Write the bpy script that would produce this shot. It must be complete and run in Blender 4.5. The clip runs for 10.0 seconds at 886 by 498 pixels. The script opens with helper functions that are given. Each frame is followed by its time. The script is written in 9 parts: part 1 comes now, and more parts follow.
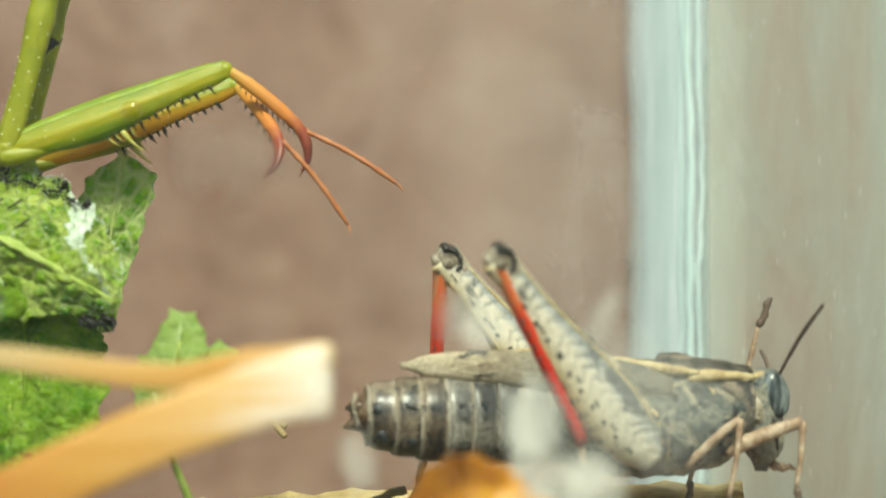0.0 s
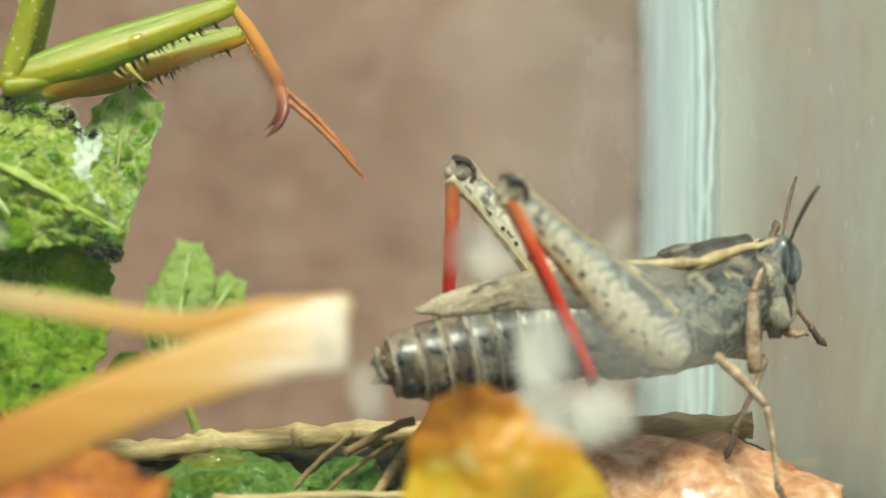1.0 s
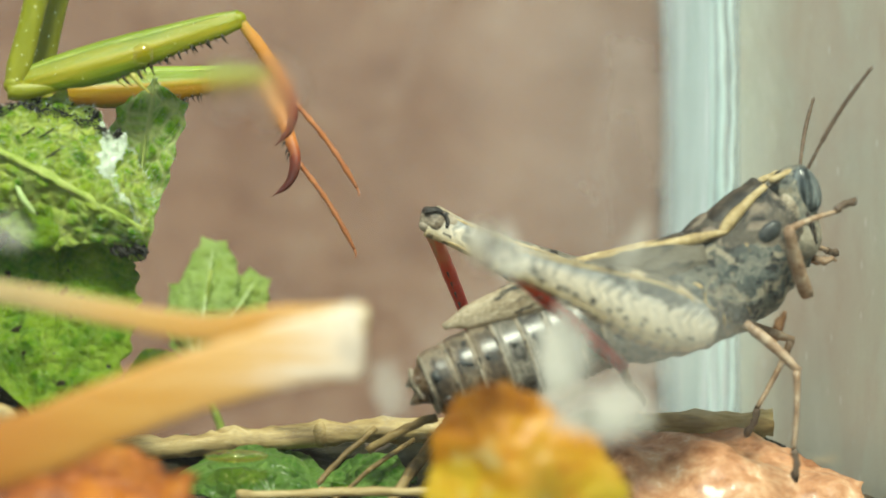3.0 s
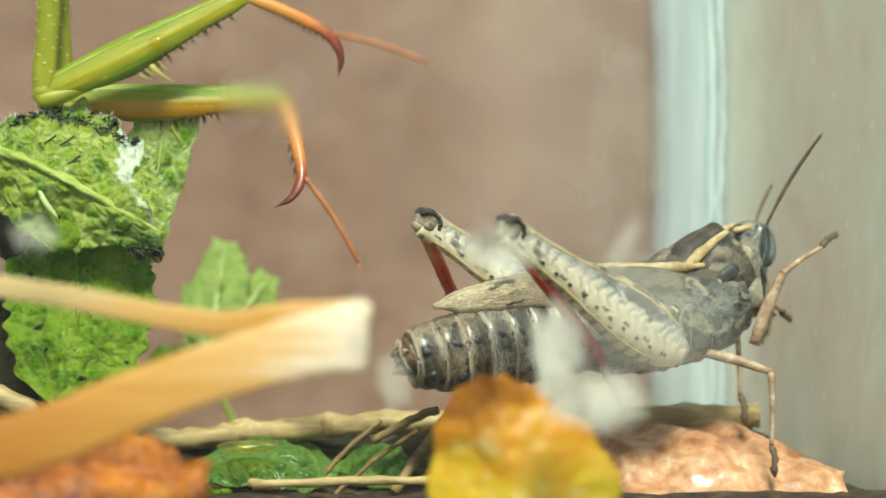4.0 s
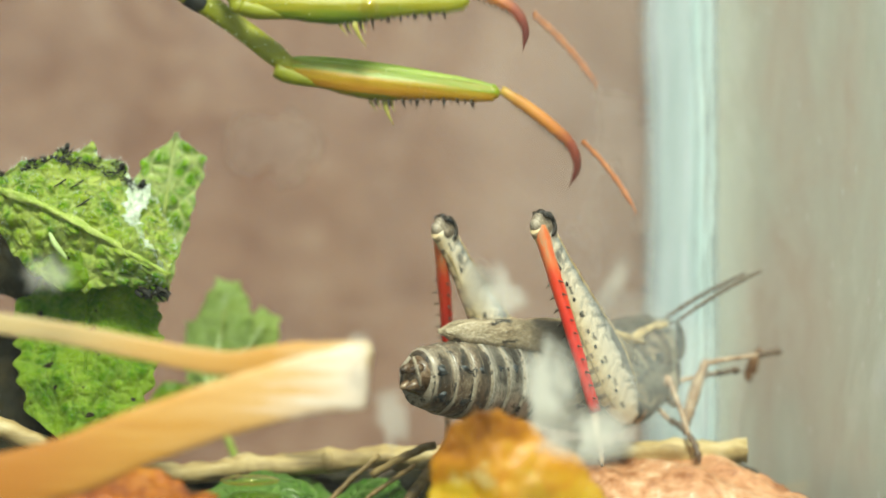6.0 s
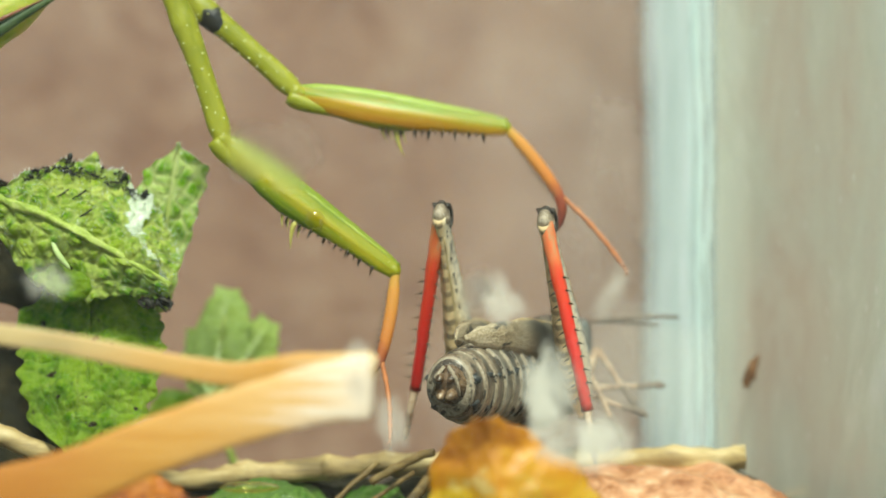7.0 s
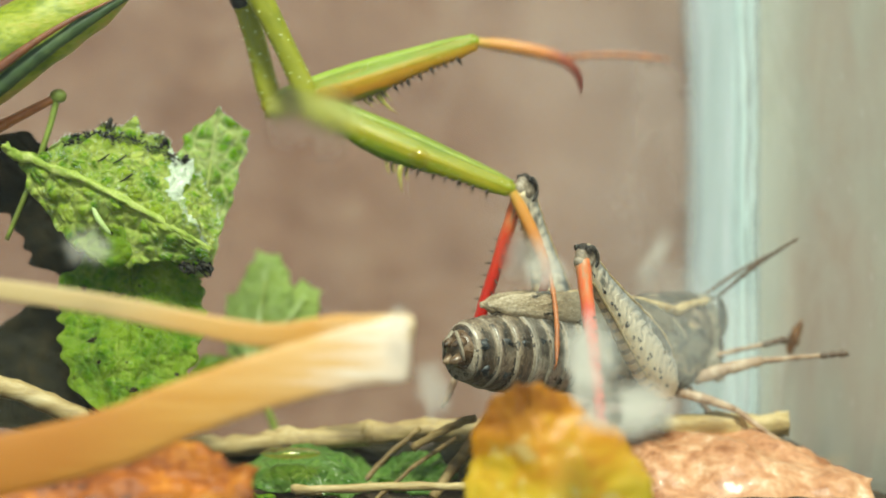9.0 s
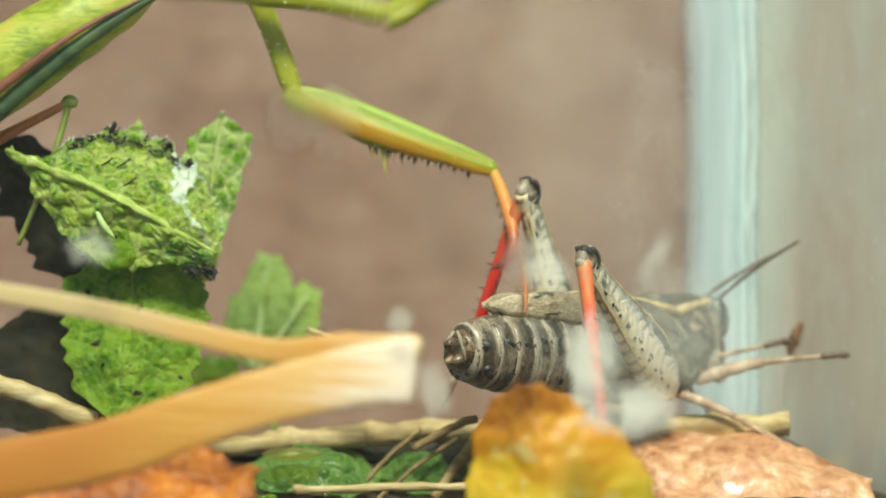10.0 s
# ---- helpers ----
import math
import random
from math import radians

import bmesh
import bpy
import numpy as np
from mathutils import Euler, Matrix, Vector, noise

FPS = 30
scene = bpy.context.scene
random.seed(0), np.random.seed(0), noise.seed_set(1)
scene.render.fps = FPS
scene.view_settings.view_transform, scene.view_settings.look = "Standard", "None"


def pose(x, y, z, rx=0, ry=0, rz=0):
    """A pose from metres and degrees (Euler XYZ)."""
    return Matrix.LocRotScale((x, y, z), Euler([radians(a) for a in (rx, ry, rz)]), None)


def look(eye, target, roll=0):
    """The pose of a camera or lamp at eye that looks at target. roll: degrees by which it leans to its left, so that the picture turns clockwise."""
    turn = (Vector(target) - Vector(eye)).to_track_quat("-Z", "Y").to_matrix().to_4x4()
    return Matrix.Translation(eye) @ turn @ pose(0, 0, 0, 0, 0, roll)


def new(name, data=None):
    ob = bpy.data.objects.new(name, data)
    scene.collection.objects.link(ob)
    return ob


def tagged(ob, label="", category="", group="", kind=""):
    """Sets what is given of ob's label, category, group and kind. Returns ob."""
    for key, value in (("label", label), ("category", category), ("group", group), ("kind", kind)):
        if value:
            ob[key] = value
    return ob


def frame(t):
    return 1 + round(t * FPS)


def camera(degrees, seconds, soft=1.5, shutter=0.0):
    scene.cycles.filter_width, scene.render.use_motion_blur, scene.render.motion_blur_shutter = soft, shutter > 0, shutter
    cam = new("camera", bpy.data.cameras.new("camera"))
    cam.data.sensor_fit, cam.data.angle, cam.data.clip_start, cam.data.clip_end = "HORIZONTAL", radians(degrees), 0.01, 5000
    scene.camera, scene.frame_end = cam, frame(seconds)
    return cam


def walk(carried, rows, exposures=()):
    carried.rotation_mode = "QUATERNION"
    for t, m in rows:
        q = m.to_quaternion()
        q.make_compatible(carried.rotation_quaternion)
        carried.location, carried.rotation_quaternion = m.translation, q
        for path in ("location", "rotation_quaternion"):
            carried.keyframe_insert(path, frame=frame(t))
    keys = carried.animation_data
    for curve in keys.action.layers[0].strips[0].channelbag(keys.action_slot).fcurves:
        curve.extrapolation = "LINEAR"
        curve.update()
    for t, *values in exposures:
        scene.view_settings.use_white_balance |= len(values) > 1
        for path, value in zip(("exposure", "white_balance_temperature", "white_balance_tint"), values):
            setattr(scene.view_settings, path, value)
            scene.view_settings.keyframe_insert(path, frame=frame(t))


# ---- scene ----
cam = camera(20.0, 10.0, soft=1.6, shutter=0.5)
cam.data.dof.use_dof = True
cam.data.dof.focus_distance = 0.169
cam.data.dof.aperture_fstop = 29.0
walk(cam, [
    (0, look((0.00000, -0.16092, 0.01350), (0.00187, -0.00099, 0.01795), -0.017)),
    (0.5, look((0.00000, -0.15997, 0.01350), (0.00168, 0.00001, 0.01543), 0.018)),
    (1, look((0.00000, -0.16001, 0.01350), (0.00132, -0.00001, 0.01353), -0.005)),
    (1.5, look((0.00000, -0.16003, 0.01350), (0.00041, -0.00003, 0.01355), -0.018)),
    (2, look((0.00000, -0.16000, 0.01350), (0.00000, 0.00000, 0.01350), 0.000)),
    (2.5, look((0.00000, -0.15991, 0.01350), (-0.00004, 0.00009, 0.01339), -0.010)),
    (4, look((0.00000, -0.16930, 0.01350), (-0.00019, -0.00930, 0.01344), -0.012)),
    (4.5, look((0.00000, -0.17380, 0.01350), (-0.00014, -0.01380, 0.01381), 0.010)),
    (5, look((0.00000, -0.17437, 0.01350), (-0.00002, -0.01439, 0.01534), 0.003)),
    (5.5, look((0.00000, -0.17443, 0.01350), (-0.00002, -0.01445, 0.01574), 0.021)),
    (7, look((0.00000, -0.17526, 0.01350), (0.00007, -0.01529, 0.01645), 0.015)),
    (7.5, look((0.00000, -0.17511, 0.01350), (-0.00060, -0.01513, 0.01588), 0.014)),
    (8, look((0.00000, -0.17468, 0.01350), (-0.00208, -0.01469, 0.01466), 0.011)),
    (8.5, look((0.00000, -0.17450, 0.01350), (-0.00239, -0.01452, 0.01433), 0.026)),
    (9, look((0.00000, -0.17430, 0.01350), (-0.00257, -0.01432, 0.01424), 0.013)),
    (9.5, look((0.00000, -0.17479, 0.01350), (-0.00262, -0.01481, 0.01421), 0.011)),
    (10, look((0.00000, -0.17473, 0.01350), (-0.00264, -0.01475, 0.01430), 0.012))],
    exposures=[(0, 0.15), (0.5, 0.13), (1, 0.09), (2, 0.06), (2.7, 0.07), (3.8, 0.14), (4.5, 0.20), (5.5, 0.22), (7, 0.17), (8, 0.12), (8.5, 0.10), (9, 0.12), (10, 0.12)])

# world, sun and exposure
world = bpy.data.worlds.new("sky")
world.use_nodes = True
scene.world = world
wn = world.node_tree.nodes
sky = wn.new("ShaderNodeTexSky")
sky.sky_type, sky.sun_disc = "NISHITA", False
sky.sun_elevation, sky.sun_rotation = radians(50), radians(176)
world.node_tree.links.new(sky.outputs[0], wn["Background"].inputs[0])
wn["Background"].inputs[1].default_value = 0.09
sun = new("sun", bpy.data.lights.new("sun", "SUN"))
sun.data.energy, sun.data.angle, sun.data.color = 4.3, radians(14), (1.0, 0.94, 0.84)
sun.matrix_world = look((0.05, -0.75, 0.9), (0, 0, 0))
scene.view_settings.exposure = 0.15
scene.view_settings.use_white_balance = True
scene.view_settings.white_balance_temperature, scene.view_settings.white_balance_tint = 6680, -12


# ---- builders ----
MM = 0.001


def rnd(a, b):
    return random.uniform(a, b)


def mesh_of(name, bm, material, smooth=True):
    """A mesh from a bmesh drawn in millimetres."""
    bmesh.ops.scale(bm, vec=(MM, MM, MM), verts=bm.verts)
    bmesh.ops.recalc_face_normals(bm, faces=bm.faces)
    me = bpy.data.meshes.new(name)
    bm.to_mesh(me)
    bm.free()
    for p in me.polygons:
        p.use_smooth = smooth
    for m in (material if isinstance(material, (list, tuple)) else [material]):
        me.materials.append(m)
    return me


def thing(name, label, category, at=(0, 0, 0), group="", kind=""):
    ob = new(name)
    ob.empty_display_size = 0.002
    ob.matrix_basis = Matrix.Translation(Vector(at) * MM)
    return tagged(ob, label, category, group, kind)


def part(name, bm, material, parent, label="", smooth=True):
    ob = new(name, mesh_of(name, bm, material, smooth))
    ob.parent = parent
    return tagged(ob, label)


def single(name, bm, material, label, category, group="", kind="", smooth=True):
    return tagged(new(name, mesh_of(name, bm, material, smooth)), label, category, group, kind)


def tube(bm, points, radii, seg=12, flat=1.0, up=(0, 0, 1), rough=0.0, caps=True, mat=0, shape=None):
    """A swept tube; radii are half heights, flat the width to height ratio; shape(a, s) scales the section."""
    pts = [Vector(p) for p in points]
    rings = []
    for i, p in enumerate(pts):
        d = (pts[min(i + 1, len(pts) - 1)] - pts[max(i - 1, 0)]).normalized()
        z = Vector(up) - d * d.dot(Vector(up))
        if z.length < 1e-4:
            z = Vector((1, 0, 0)) - d * d.x
        z.normalize()
        y = z.cross(d)
        r = radii[i] if isinstance(radii, (list, tuple)) else radii
        ring = []
        for k in range(seg):
            a = 2 * math.pi * k / seg
            s = 1 + rough * noise.noise(p * 1.7 + Vector((math.cos(a), math.sin(a), 0)) * 1.3)
            if shape:
                s *= shape(a, i / (len(pts) - 1))
            ring.append(bm.verts.new(p + (y * math.cos(a) * flat + z * math.sin(a)) * r * s))
        rings.append(ring)
    for a, b in zip(rings, rings[1:]):
        for k in range(seg):
            f = bm.faces.new((a[k], a[(k + 1) % seg], b[(k + 1) % seg], b[k]))
            f.material_index = mat
    if caps:
        for ring in (rings[0], rings[-1]):
            bm.faces.new(ring).material_index = mat
    return bm


def spline(points, n):
    """n points on a smooth curve through the given ones."""
    p = [Vector(q) for q in points]
    p = [p[0] * 2 - p[1]] + p + [p[-1] * 2 - p[-2]]
    out = []
    for i in range(n):
        s = i / (n - 1) * (len(p) - 3)
        k = min(int(s), len(p) - 4)
        u = s - k
        a, b, c, d = p[k:k + 4]
        out.append(0.5 * (2 * b + (c - a) * u + (2 * a - 5 * b + 4 * c - d) * u * u + (3 * b - a - 3 * c + d) * u ** 3))
    return out


def curve1(values, s):
    """A value between evenly spaced ones, smoothly."""
    s = min(max(s, 0), 1) * (len(values) - 1)
    k = min(int(s), len(values) - 2)
    u = s - k
    u = u * u * (3 - 2 * u)
    return values[k] * (1 - u) + values[k + 1] * u


def ball(bm, centre, size, seg=16, rings=10, mat=0, turn=None):
    m = Matrix.Translation(centre) @ (turn or Matrix.Identity(4)) @ Matrix.Diagonal((*size, 1))
    made = bmesh.ops.create_uvsphere(bm, u_segments=seg, v_segments=rings, radius=1, matrix=m)
    for v in made["verts"]:
        for f in v.link_faces:
            f.material_index = mat
    return made["verts"]


def leaf_grid(rib, upper, lower, up, down, n=56, half=18, relief=0.35, veins=7, teeth=0.5, crumple=0.4, thick=0.16, seed=0.0, nteeth=11, cells=0.75, lift=0.0):
    """The front and back points of a leaf folded along its rib: its halves leave it along up and down, as wide as upper and lower say."""
    pts = spline(rib, n)
    up, down = Vector(up), Vector(down)
    grid = []
    for i, p in enumerate(pts):
        s = i / (n - 1)
        along = (pts[min(i + 1, n - 1)] - pts[max(i - 1, 0)]).normalized()
        line = []
        for j in range(-half, half + 1):
            v = abs(j) / half
            w = curve1(upper if j > 0 else lower, s)
            if v > 0.9:
                w *= 1 + teeth * 0.11 * (0.35 * math.sin(6.28 * s * nteeth + 4 * noise.noise(Vector((s * 5, j > 0, seed)))) + 0.8 * noise.noise(Vector((s * nteeth * 0.9, 5 + (j > 0), seed)))) * (v - 0.9) * 10
            way = (up if j > 0 else down)
            q = p + way * (w * v) + along * (v * v * 0.18 * w)
            normal = along.cross(way)
            if normal.y > 0:
                normal = -normal
            normal = (normal + Vector((0, -0.25, 0.1))).normalized()
            near = noise.voronoi(q * cells + Vector((seed, 0, 0)))[0]
            puff = min(1, (near[1] - near[0]) / 0.45) * (0.65 + 0.9 * noise.noise(q * 0.4 + Vector((0, 0, seed))))
            phase = (s - v * 0.32) * veins
            groove = 1 - max(0, abs((phase % 1) - 0.5) * 2 - 0.8) * 3
            h = relief * (puff * (2 - puff) * 0.7 + 0.45 * groove) * min(1, v * 7)
            h += crumple * noise.noise(q * 0.33 + Vector((seed, 0, 0))) + 0.25 * crumple * noise.noise(q * 1.1 + Vector((0, seed, 0)))
            vein = max(0.0, 1 - (near[1] - near[0]) / 0.30) * 0.9
            vein = max(vein, (abs((phase % 1) - 0.5) * 2 - 0.84) / 0.16, 1 - v * w / 0.3)
            line.append((q + normal * (h + lift), q + normal * (h + lift - thick), min(1, max(0, vein))))
        grid.append(line)
    return grid


def leaf_sheet(*shape, only=None, keep=None, **more):
    """A leaf as a closed sheet; only: the rows and columns of a film that lies on it."""
    grid = leaf_grid(*shape, **more)
    seed, lift = more.get("seed", 0), more.get("lift", 0)
    if only:
        grid = [line[only[2]:only[3] + 1] for line in grid[only[0]:only[1] + 1]]
    bm = bmesh.new()
    layer = bm.verts.layers.float.new("vein")
    front = [[bm.verts.new(c[0]) for c in line] for line in grid]
    back = [[bm.verts.new(c[1]) for c in line] for line in grid]
    for side in (front, back):
        for row, line in zip(side, grid):
            for vert, c in zip(row, line):
                vert[layer] = c[2]
    edges = {}
    for i in range(len(grid) - 1):
        for k in range(len(grid[0]) - 1):
            if keep and not keep(i / (len(grid) - 1), k / (len(grid[0]) - 1) * 2 - 1):
                continue
            if only and noise.noise(front[i][k].co * 0.9 + Vector((seed, 7, 0))) < lift * 4 - 0.75 + 1.1 * abs(k / (len(grid[0]) - 1) - 0.5):
                continue
            loop = ((i, k), (i, k + 1), (i + 1, k + 1), (i + 1, k))
            bm.faces.new([front[x][y] for x, y in loop])
            bm.faces.new([back[x][y] for x, y in reversed(loop)])
            for e in zip(loop, loop[1:] + loop[:1]):
                if e[::-1] in edges:
                    del edges[e[::-1]]
                else:
                    edges[e] = 1
    for (x0, y0), (x1, y1) in edges:
        bm.faces.new((front[x0][y0], back[x0][y0], back[x1][y1], front[x1][y1]))
    for v in [v for v in bm.verts if not v.link_faces]:
        bm.verts.remove(v)
    return bm


def leaf_hairs(count, shape, more, length=0.45):
    """Fine pale hairs standing on a leaf's face and rim."""
    grid = leaf_grid(*shape, **more)
    bm = bmesh.new()
    for k in range(count):
        i = random.randrange(len(grid) // 4, len(grid) - 1)
        w = len(grid[i])
        j = random.choice((random.randrange(1, w - 1), random.randrange(1, w - 1), random.randrange(w // 2, w - 1), random.randrange(w - 3, w)))
        p, q = grid[i][j][:2]
        out = (p - q).normalized() + Vector((rnd(-.6, .6), rnd(-.4, .4), rnd(-.3, .7)))
        if j > w - 4 or j < 3:
            out += (grid[i][j][0] - grid[i][w // 2][0]).normalized() * 0.8
        tip = p + out.normalized() * length * rnd(0.5, 1.2)
        side = out.cross(Vector((0, 1, 0.3))).normalized() * 0.016
        f = out.cross(side).normalized() * 0.016
        v = [bm.verts.new(x) for x in (p + side, p - side, p + f, tip)]
        for t in ((0, 1, 3), (1, 2, 3), (2, 0, 3)):
            bm.faces.new([v[x] for x in t])
    return bm


# ---- materials ----
def nodes_of(name):
    m = bpy.data.materials.new(name)
    m.use_nodes = True
    t = m.node_tree
    return m, t.nodes, t.links, t.nodes["Principled BSDF"]


def coords(n, l, stretch=(1, 1, 1), kind="Object"):
    tc, mp = n.new("ShaderNodeTexCoord"), n.new("ShaderNodeMapping")
    mp.inputs["Scale"].default_value = tuple(1000 * s for s in stretch)
    l.new(tc.outputs[kind], mp.inputs["Vector"])
    return mp.outputs[0]


def noise_node(n, l, vec, scale, detail=4.0, rough=0.6, distort=0.0):
    t = n.new("ShaderNodeTexNoise")
    t.inputs["Scale"].default_value, t.inputs["Detail"].default_value = scale, detail
    t.inputs["Roughness"].default_value, t.inputs["Distortion"].default_value = rough, distort
    l.new(vec, t.inputs["Vector"])
    return t.outputs["Fac"]


def ramp(n, l, fac, stops):
    r = n.new("ShaderNodeValToRGB")
    el = r.color_ramp.elements
    while len(el) < len(stops):
        el.new(0.5)
    for e, (pos, col) in zip(el, stops):
        e.position, e.color = pos, (*col, 1)
    l.new(fac, r.inputs[0])
    return r.outputs[0]


def mixc(n, l, a, b, fac, kind="MIX"):
    m = n.new("ShaderNodeMix")
    m.data_type, m.blend_type = "RGBA", kind
    for sock, v in ((m.inputs[6], a), (m.inputs[7], b), (m.inputs[0], fac)):
        if hasattr(v, "is_linked"):
            l.new(v, sock)
        elif isinstance(v, tuple):
            sock.default_value = (*v, 1)
        else:
            sock.default_value = v
    return m.outputs[2]


def math_node(n, l, op, a, b=0.5, c=0.0):
    m = n.new("ShaderNodeMath")
    m.operation = op
    for sock, v in zip(m.inputs, (a, b, c)):
        if hasattr(v, "is_linked"):
            l.new(v, sock)
        else:
            sock.default_value = v
    return m.outputs[0]


def bump(n, l, p, height, strength=0.4, dist=0.0001):
    b = n.new("ShaderNodeBump")
    b.inputs["Strength"].default_value, b.inputs["Distance"].default_value = strength, dist
    l.new(height, b.inputs["Height"])
    l.new(b.outputs[0], p.inputs["Normal"])


def surface(name, stops, scale=0.6, stretch=(1, 1, 1), rough=0.5, fine=4.0, bumpy=0.4, spots=None, coat=0.0, sss=0.0, rough_var=0.15):
    """A grained surface: colour by a broad noise with fine grain over it, relief by the grain."""
    m, n, l, p = nodes_of(name)
    v = coords(n, l, stretch)
    broad, grain = noise_node(n, l, v, scale, 3, 0.6, 0.4), noise_node(n, l, v, fine, 5, 0.65)
    fac = math_node(n, l, "MULTIPLY_ADD", grain, 0.35, math_node(n, l, "MULTIPLY", broad, 0.65))
    col = ramp(n, l, fac, stops)
    if spots:
        scol, sscale, level = spots
        s = noise_node(n, l, v, sscale, 2, 0.5)
        col = mixc(n, l, col, scol, ramp(n, l, s, [(level, (0, 0, 0)), (level + 0.05, (1, 1, 1))]))
    l.new(col, p.inputs["Base Color"])
    l.new(math_node(n, l, "MULTIPLY_ADD", grain, rough_var * 2, rough - rough_var), p.inputs["Roughness"])
    p.inputs["Coat Weight"].default_value = coat
    p.inputs["Coat Roughness"].default_value = 0.15
    if sss:
        p.inputs["Subsurface Weight"].default_value = sss
        p.inputs["Subsurface Radius"].default_value = (0.0012, 0.0008, 0.0003)
        p.inputs["Subsurface Scale"].default_value = 1.0
    bump(n, l, p, grain, bumpy)
    return m


def leaf_surface(name, stops, vein, scale=0.5, rough=0.42, cells=0.75, thin=0.3, spots=None, coat=0.35, blush=(0.46, 0.50, 0.06), crease=0.0, net=0.15, veined=0.55):
    """A leaf: puffed cells between paler veins, fine grain, and light that passes through."""
    m, n, l, p = nodes_of(name)
    v = coords(n, l)
    broad, grain = noise_node(n, l, v, scale, 4, 0.6, 0.4), noise_node(n, l, v, 4.0, 5, 0.65)
    cell = n.new("ShaderNodeTexVoronoi")
    cell.feature = "DISTANCE_TO_EDGE"
    cell.inputs["Scale"].default_value = cells * 1.6
    warp = n.new("ShaderNodeMix")
    warp.data_type = "VECTOR"
    warp.inputs[0].default_value = 0.25
    l.new(v, warp.inputs[4])
    tex = n.new("ShaderNodeTexNoise")
    tex.inputs["Scale"].default_value = 0.9
    l.new(v, tex.inputs["Vector"])
    l.new(tex.outputs["Color"], warp.inputs[5])
    l.new(warp.outputs[1], cell.inputs["Vector"])
    col = ramp(n, l, math_node(n, l, "MULTIPLY_ADD", grain, 0.4, math_node(n, l, "MULTIPLY", broad, 0.6)), stops)
    edge = ramp(n, l, cell.outputs["Distance"], [(0.0, (0.6, 0.6, 0.6)), (0.05, (0.25, 0.25, 0.25)), (0.14, (0, 0, 0))])
    patch = noise_node(n, l, v, 0.28, 3, 0.6, 0.6)
    col = mixc(n, l, col, vein, math_node(n, l, "MULTIPLY", edge, ramp(n, l, patch, [(0.4, (net, net, net)), (0.6, (1, 1, 1))])))
    drawn = n.new("ShaderNodeAttribute")
    drawn.attribute_name = "vein"
    # creases between the puffed cells: shade put into the colour as dark green
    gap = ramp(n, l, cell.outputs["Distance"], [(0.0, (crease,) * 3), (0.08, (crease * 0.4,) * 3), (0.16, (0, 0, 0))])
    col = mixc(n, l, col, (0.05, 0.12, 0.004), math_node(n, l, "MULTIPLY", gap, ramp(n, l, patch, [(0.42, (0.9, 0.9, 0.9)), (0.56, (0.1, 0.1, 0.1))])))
    col = mixc(n, l, col, blush, ramp(n, l, patch, [(0.48, (0, 0, 0)), (0.64, (0.75, 0.75, 0.75))]))
    col = mixc(n, l, col, vein, math_node(n, l, "MULTIPLY", drawn.outputs["Fac"], veined))
    if spots:
        scol, sscale, level = spots
        q = noise_node(n, l, v, sscale, 2, 0.5)
        col = mixc(n, l, col, scol, ramp(n, l, q, [(level, (0, 0, 0)), (level + 0.05, (1, 1, 1))]))
    l.new(col, p.inputs["Base Color"])
    l.new(math_node(n, l, "MULTIPLY_ADD", grain, 0.3, rough - 0.15), p.inputs["Roughness"])
    p.inputs["Coat Weight"].default_value = coat * 0.35
    p.inputs["Coat Roughness"].default_value = 0.2
    p.inputs["Specular IOR Level"].default_value = 0.22
    hgt = math_node(n, l, "MULTIPLY_ADD", math_node(n, l, "MINIMUM", cell.outputs["Distance"], 0.3), 2.2, math_node(n, l, "MULTIPLY", grain, 0.9))
    bump(n, l, p, hgt, 1.0, 0.00035)
    tr, mx, out = n.new("ShaderNodeBsdfTranslucent"), n.new("ShaderNodeMixShader"), n["Material Output"]
    l.new(col, tr.inputs["Color"])
    mx.inputs[0].default_value = thin
    l.new(p.outputs[0], mx.inputs[1])
    l.new(tr.outputs[0], mx.inputs[2])
    l.new(mx.outputs[0], out.inputs["Surface"])
    return m


M_SOIL = surface("damp_soil", [(0.38, (0.008, 0.006, 0.004)), (0.5, (0.035, 0.024, 0.013)), (0.6, (0.09, 0.06, 0.03)), (0.68, (0.2, 0.15, 0.08))], 0.7, rough=0.8, fine=3.5, bumpy=1.0)
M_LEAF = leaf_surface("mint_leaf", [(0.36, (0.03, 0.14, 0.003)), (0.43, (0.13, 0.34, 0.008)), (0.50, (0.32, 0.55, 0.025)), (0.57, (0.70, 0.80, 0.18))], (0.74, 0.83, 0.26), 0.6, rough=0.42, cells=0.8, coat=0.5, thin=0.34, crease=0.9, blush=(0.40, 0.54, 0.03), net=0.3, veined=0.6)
M_LEAF_DARK = leaf_surface("mint_leaf_dark", [(0.34, (0.05, 0.18, 0.005)), (0.45, (0.14, 0.34, 0.010)), (0.55, (0.29, 0.49, 0.02)), (0.64, (0.52, 0.66, 0.09))], (0.50, 0.66, 0.14), 0.5, 0.5, cells=0.7, thin=0.42, coat=0.25, spots=((0.045, 0.035, 0.02), 0.9, 0.66), blush=(0.34, 0.50, 0.03), crease=0.4, veined=0.3)
M_LEAF_BRIGHT = leaf_surface("mint_leaf_bright", [(0.38, (0.13, 0.36, 0.008)), (0.5, (0.27, 0.55, 0.016)), (0.62, (0.46, 0.70, 0.05))], (0.84, 0.92, 0.42), 0.7, 0.46, cells=0.6, thin=0.42, coat=0.4, blush=(0.32, 0.54, 0.03), net=0.3, veined=1.0)
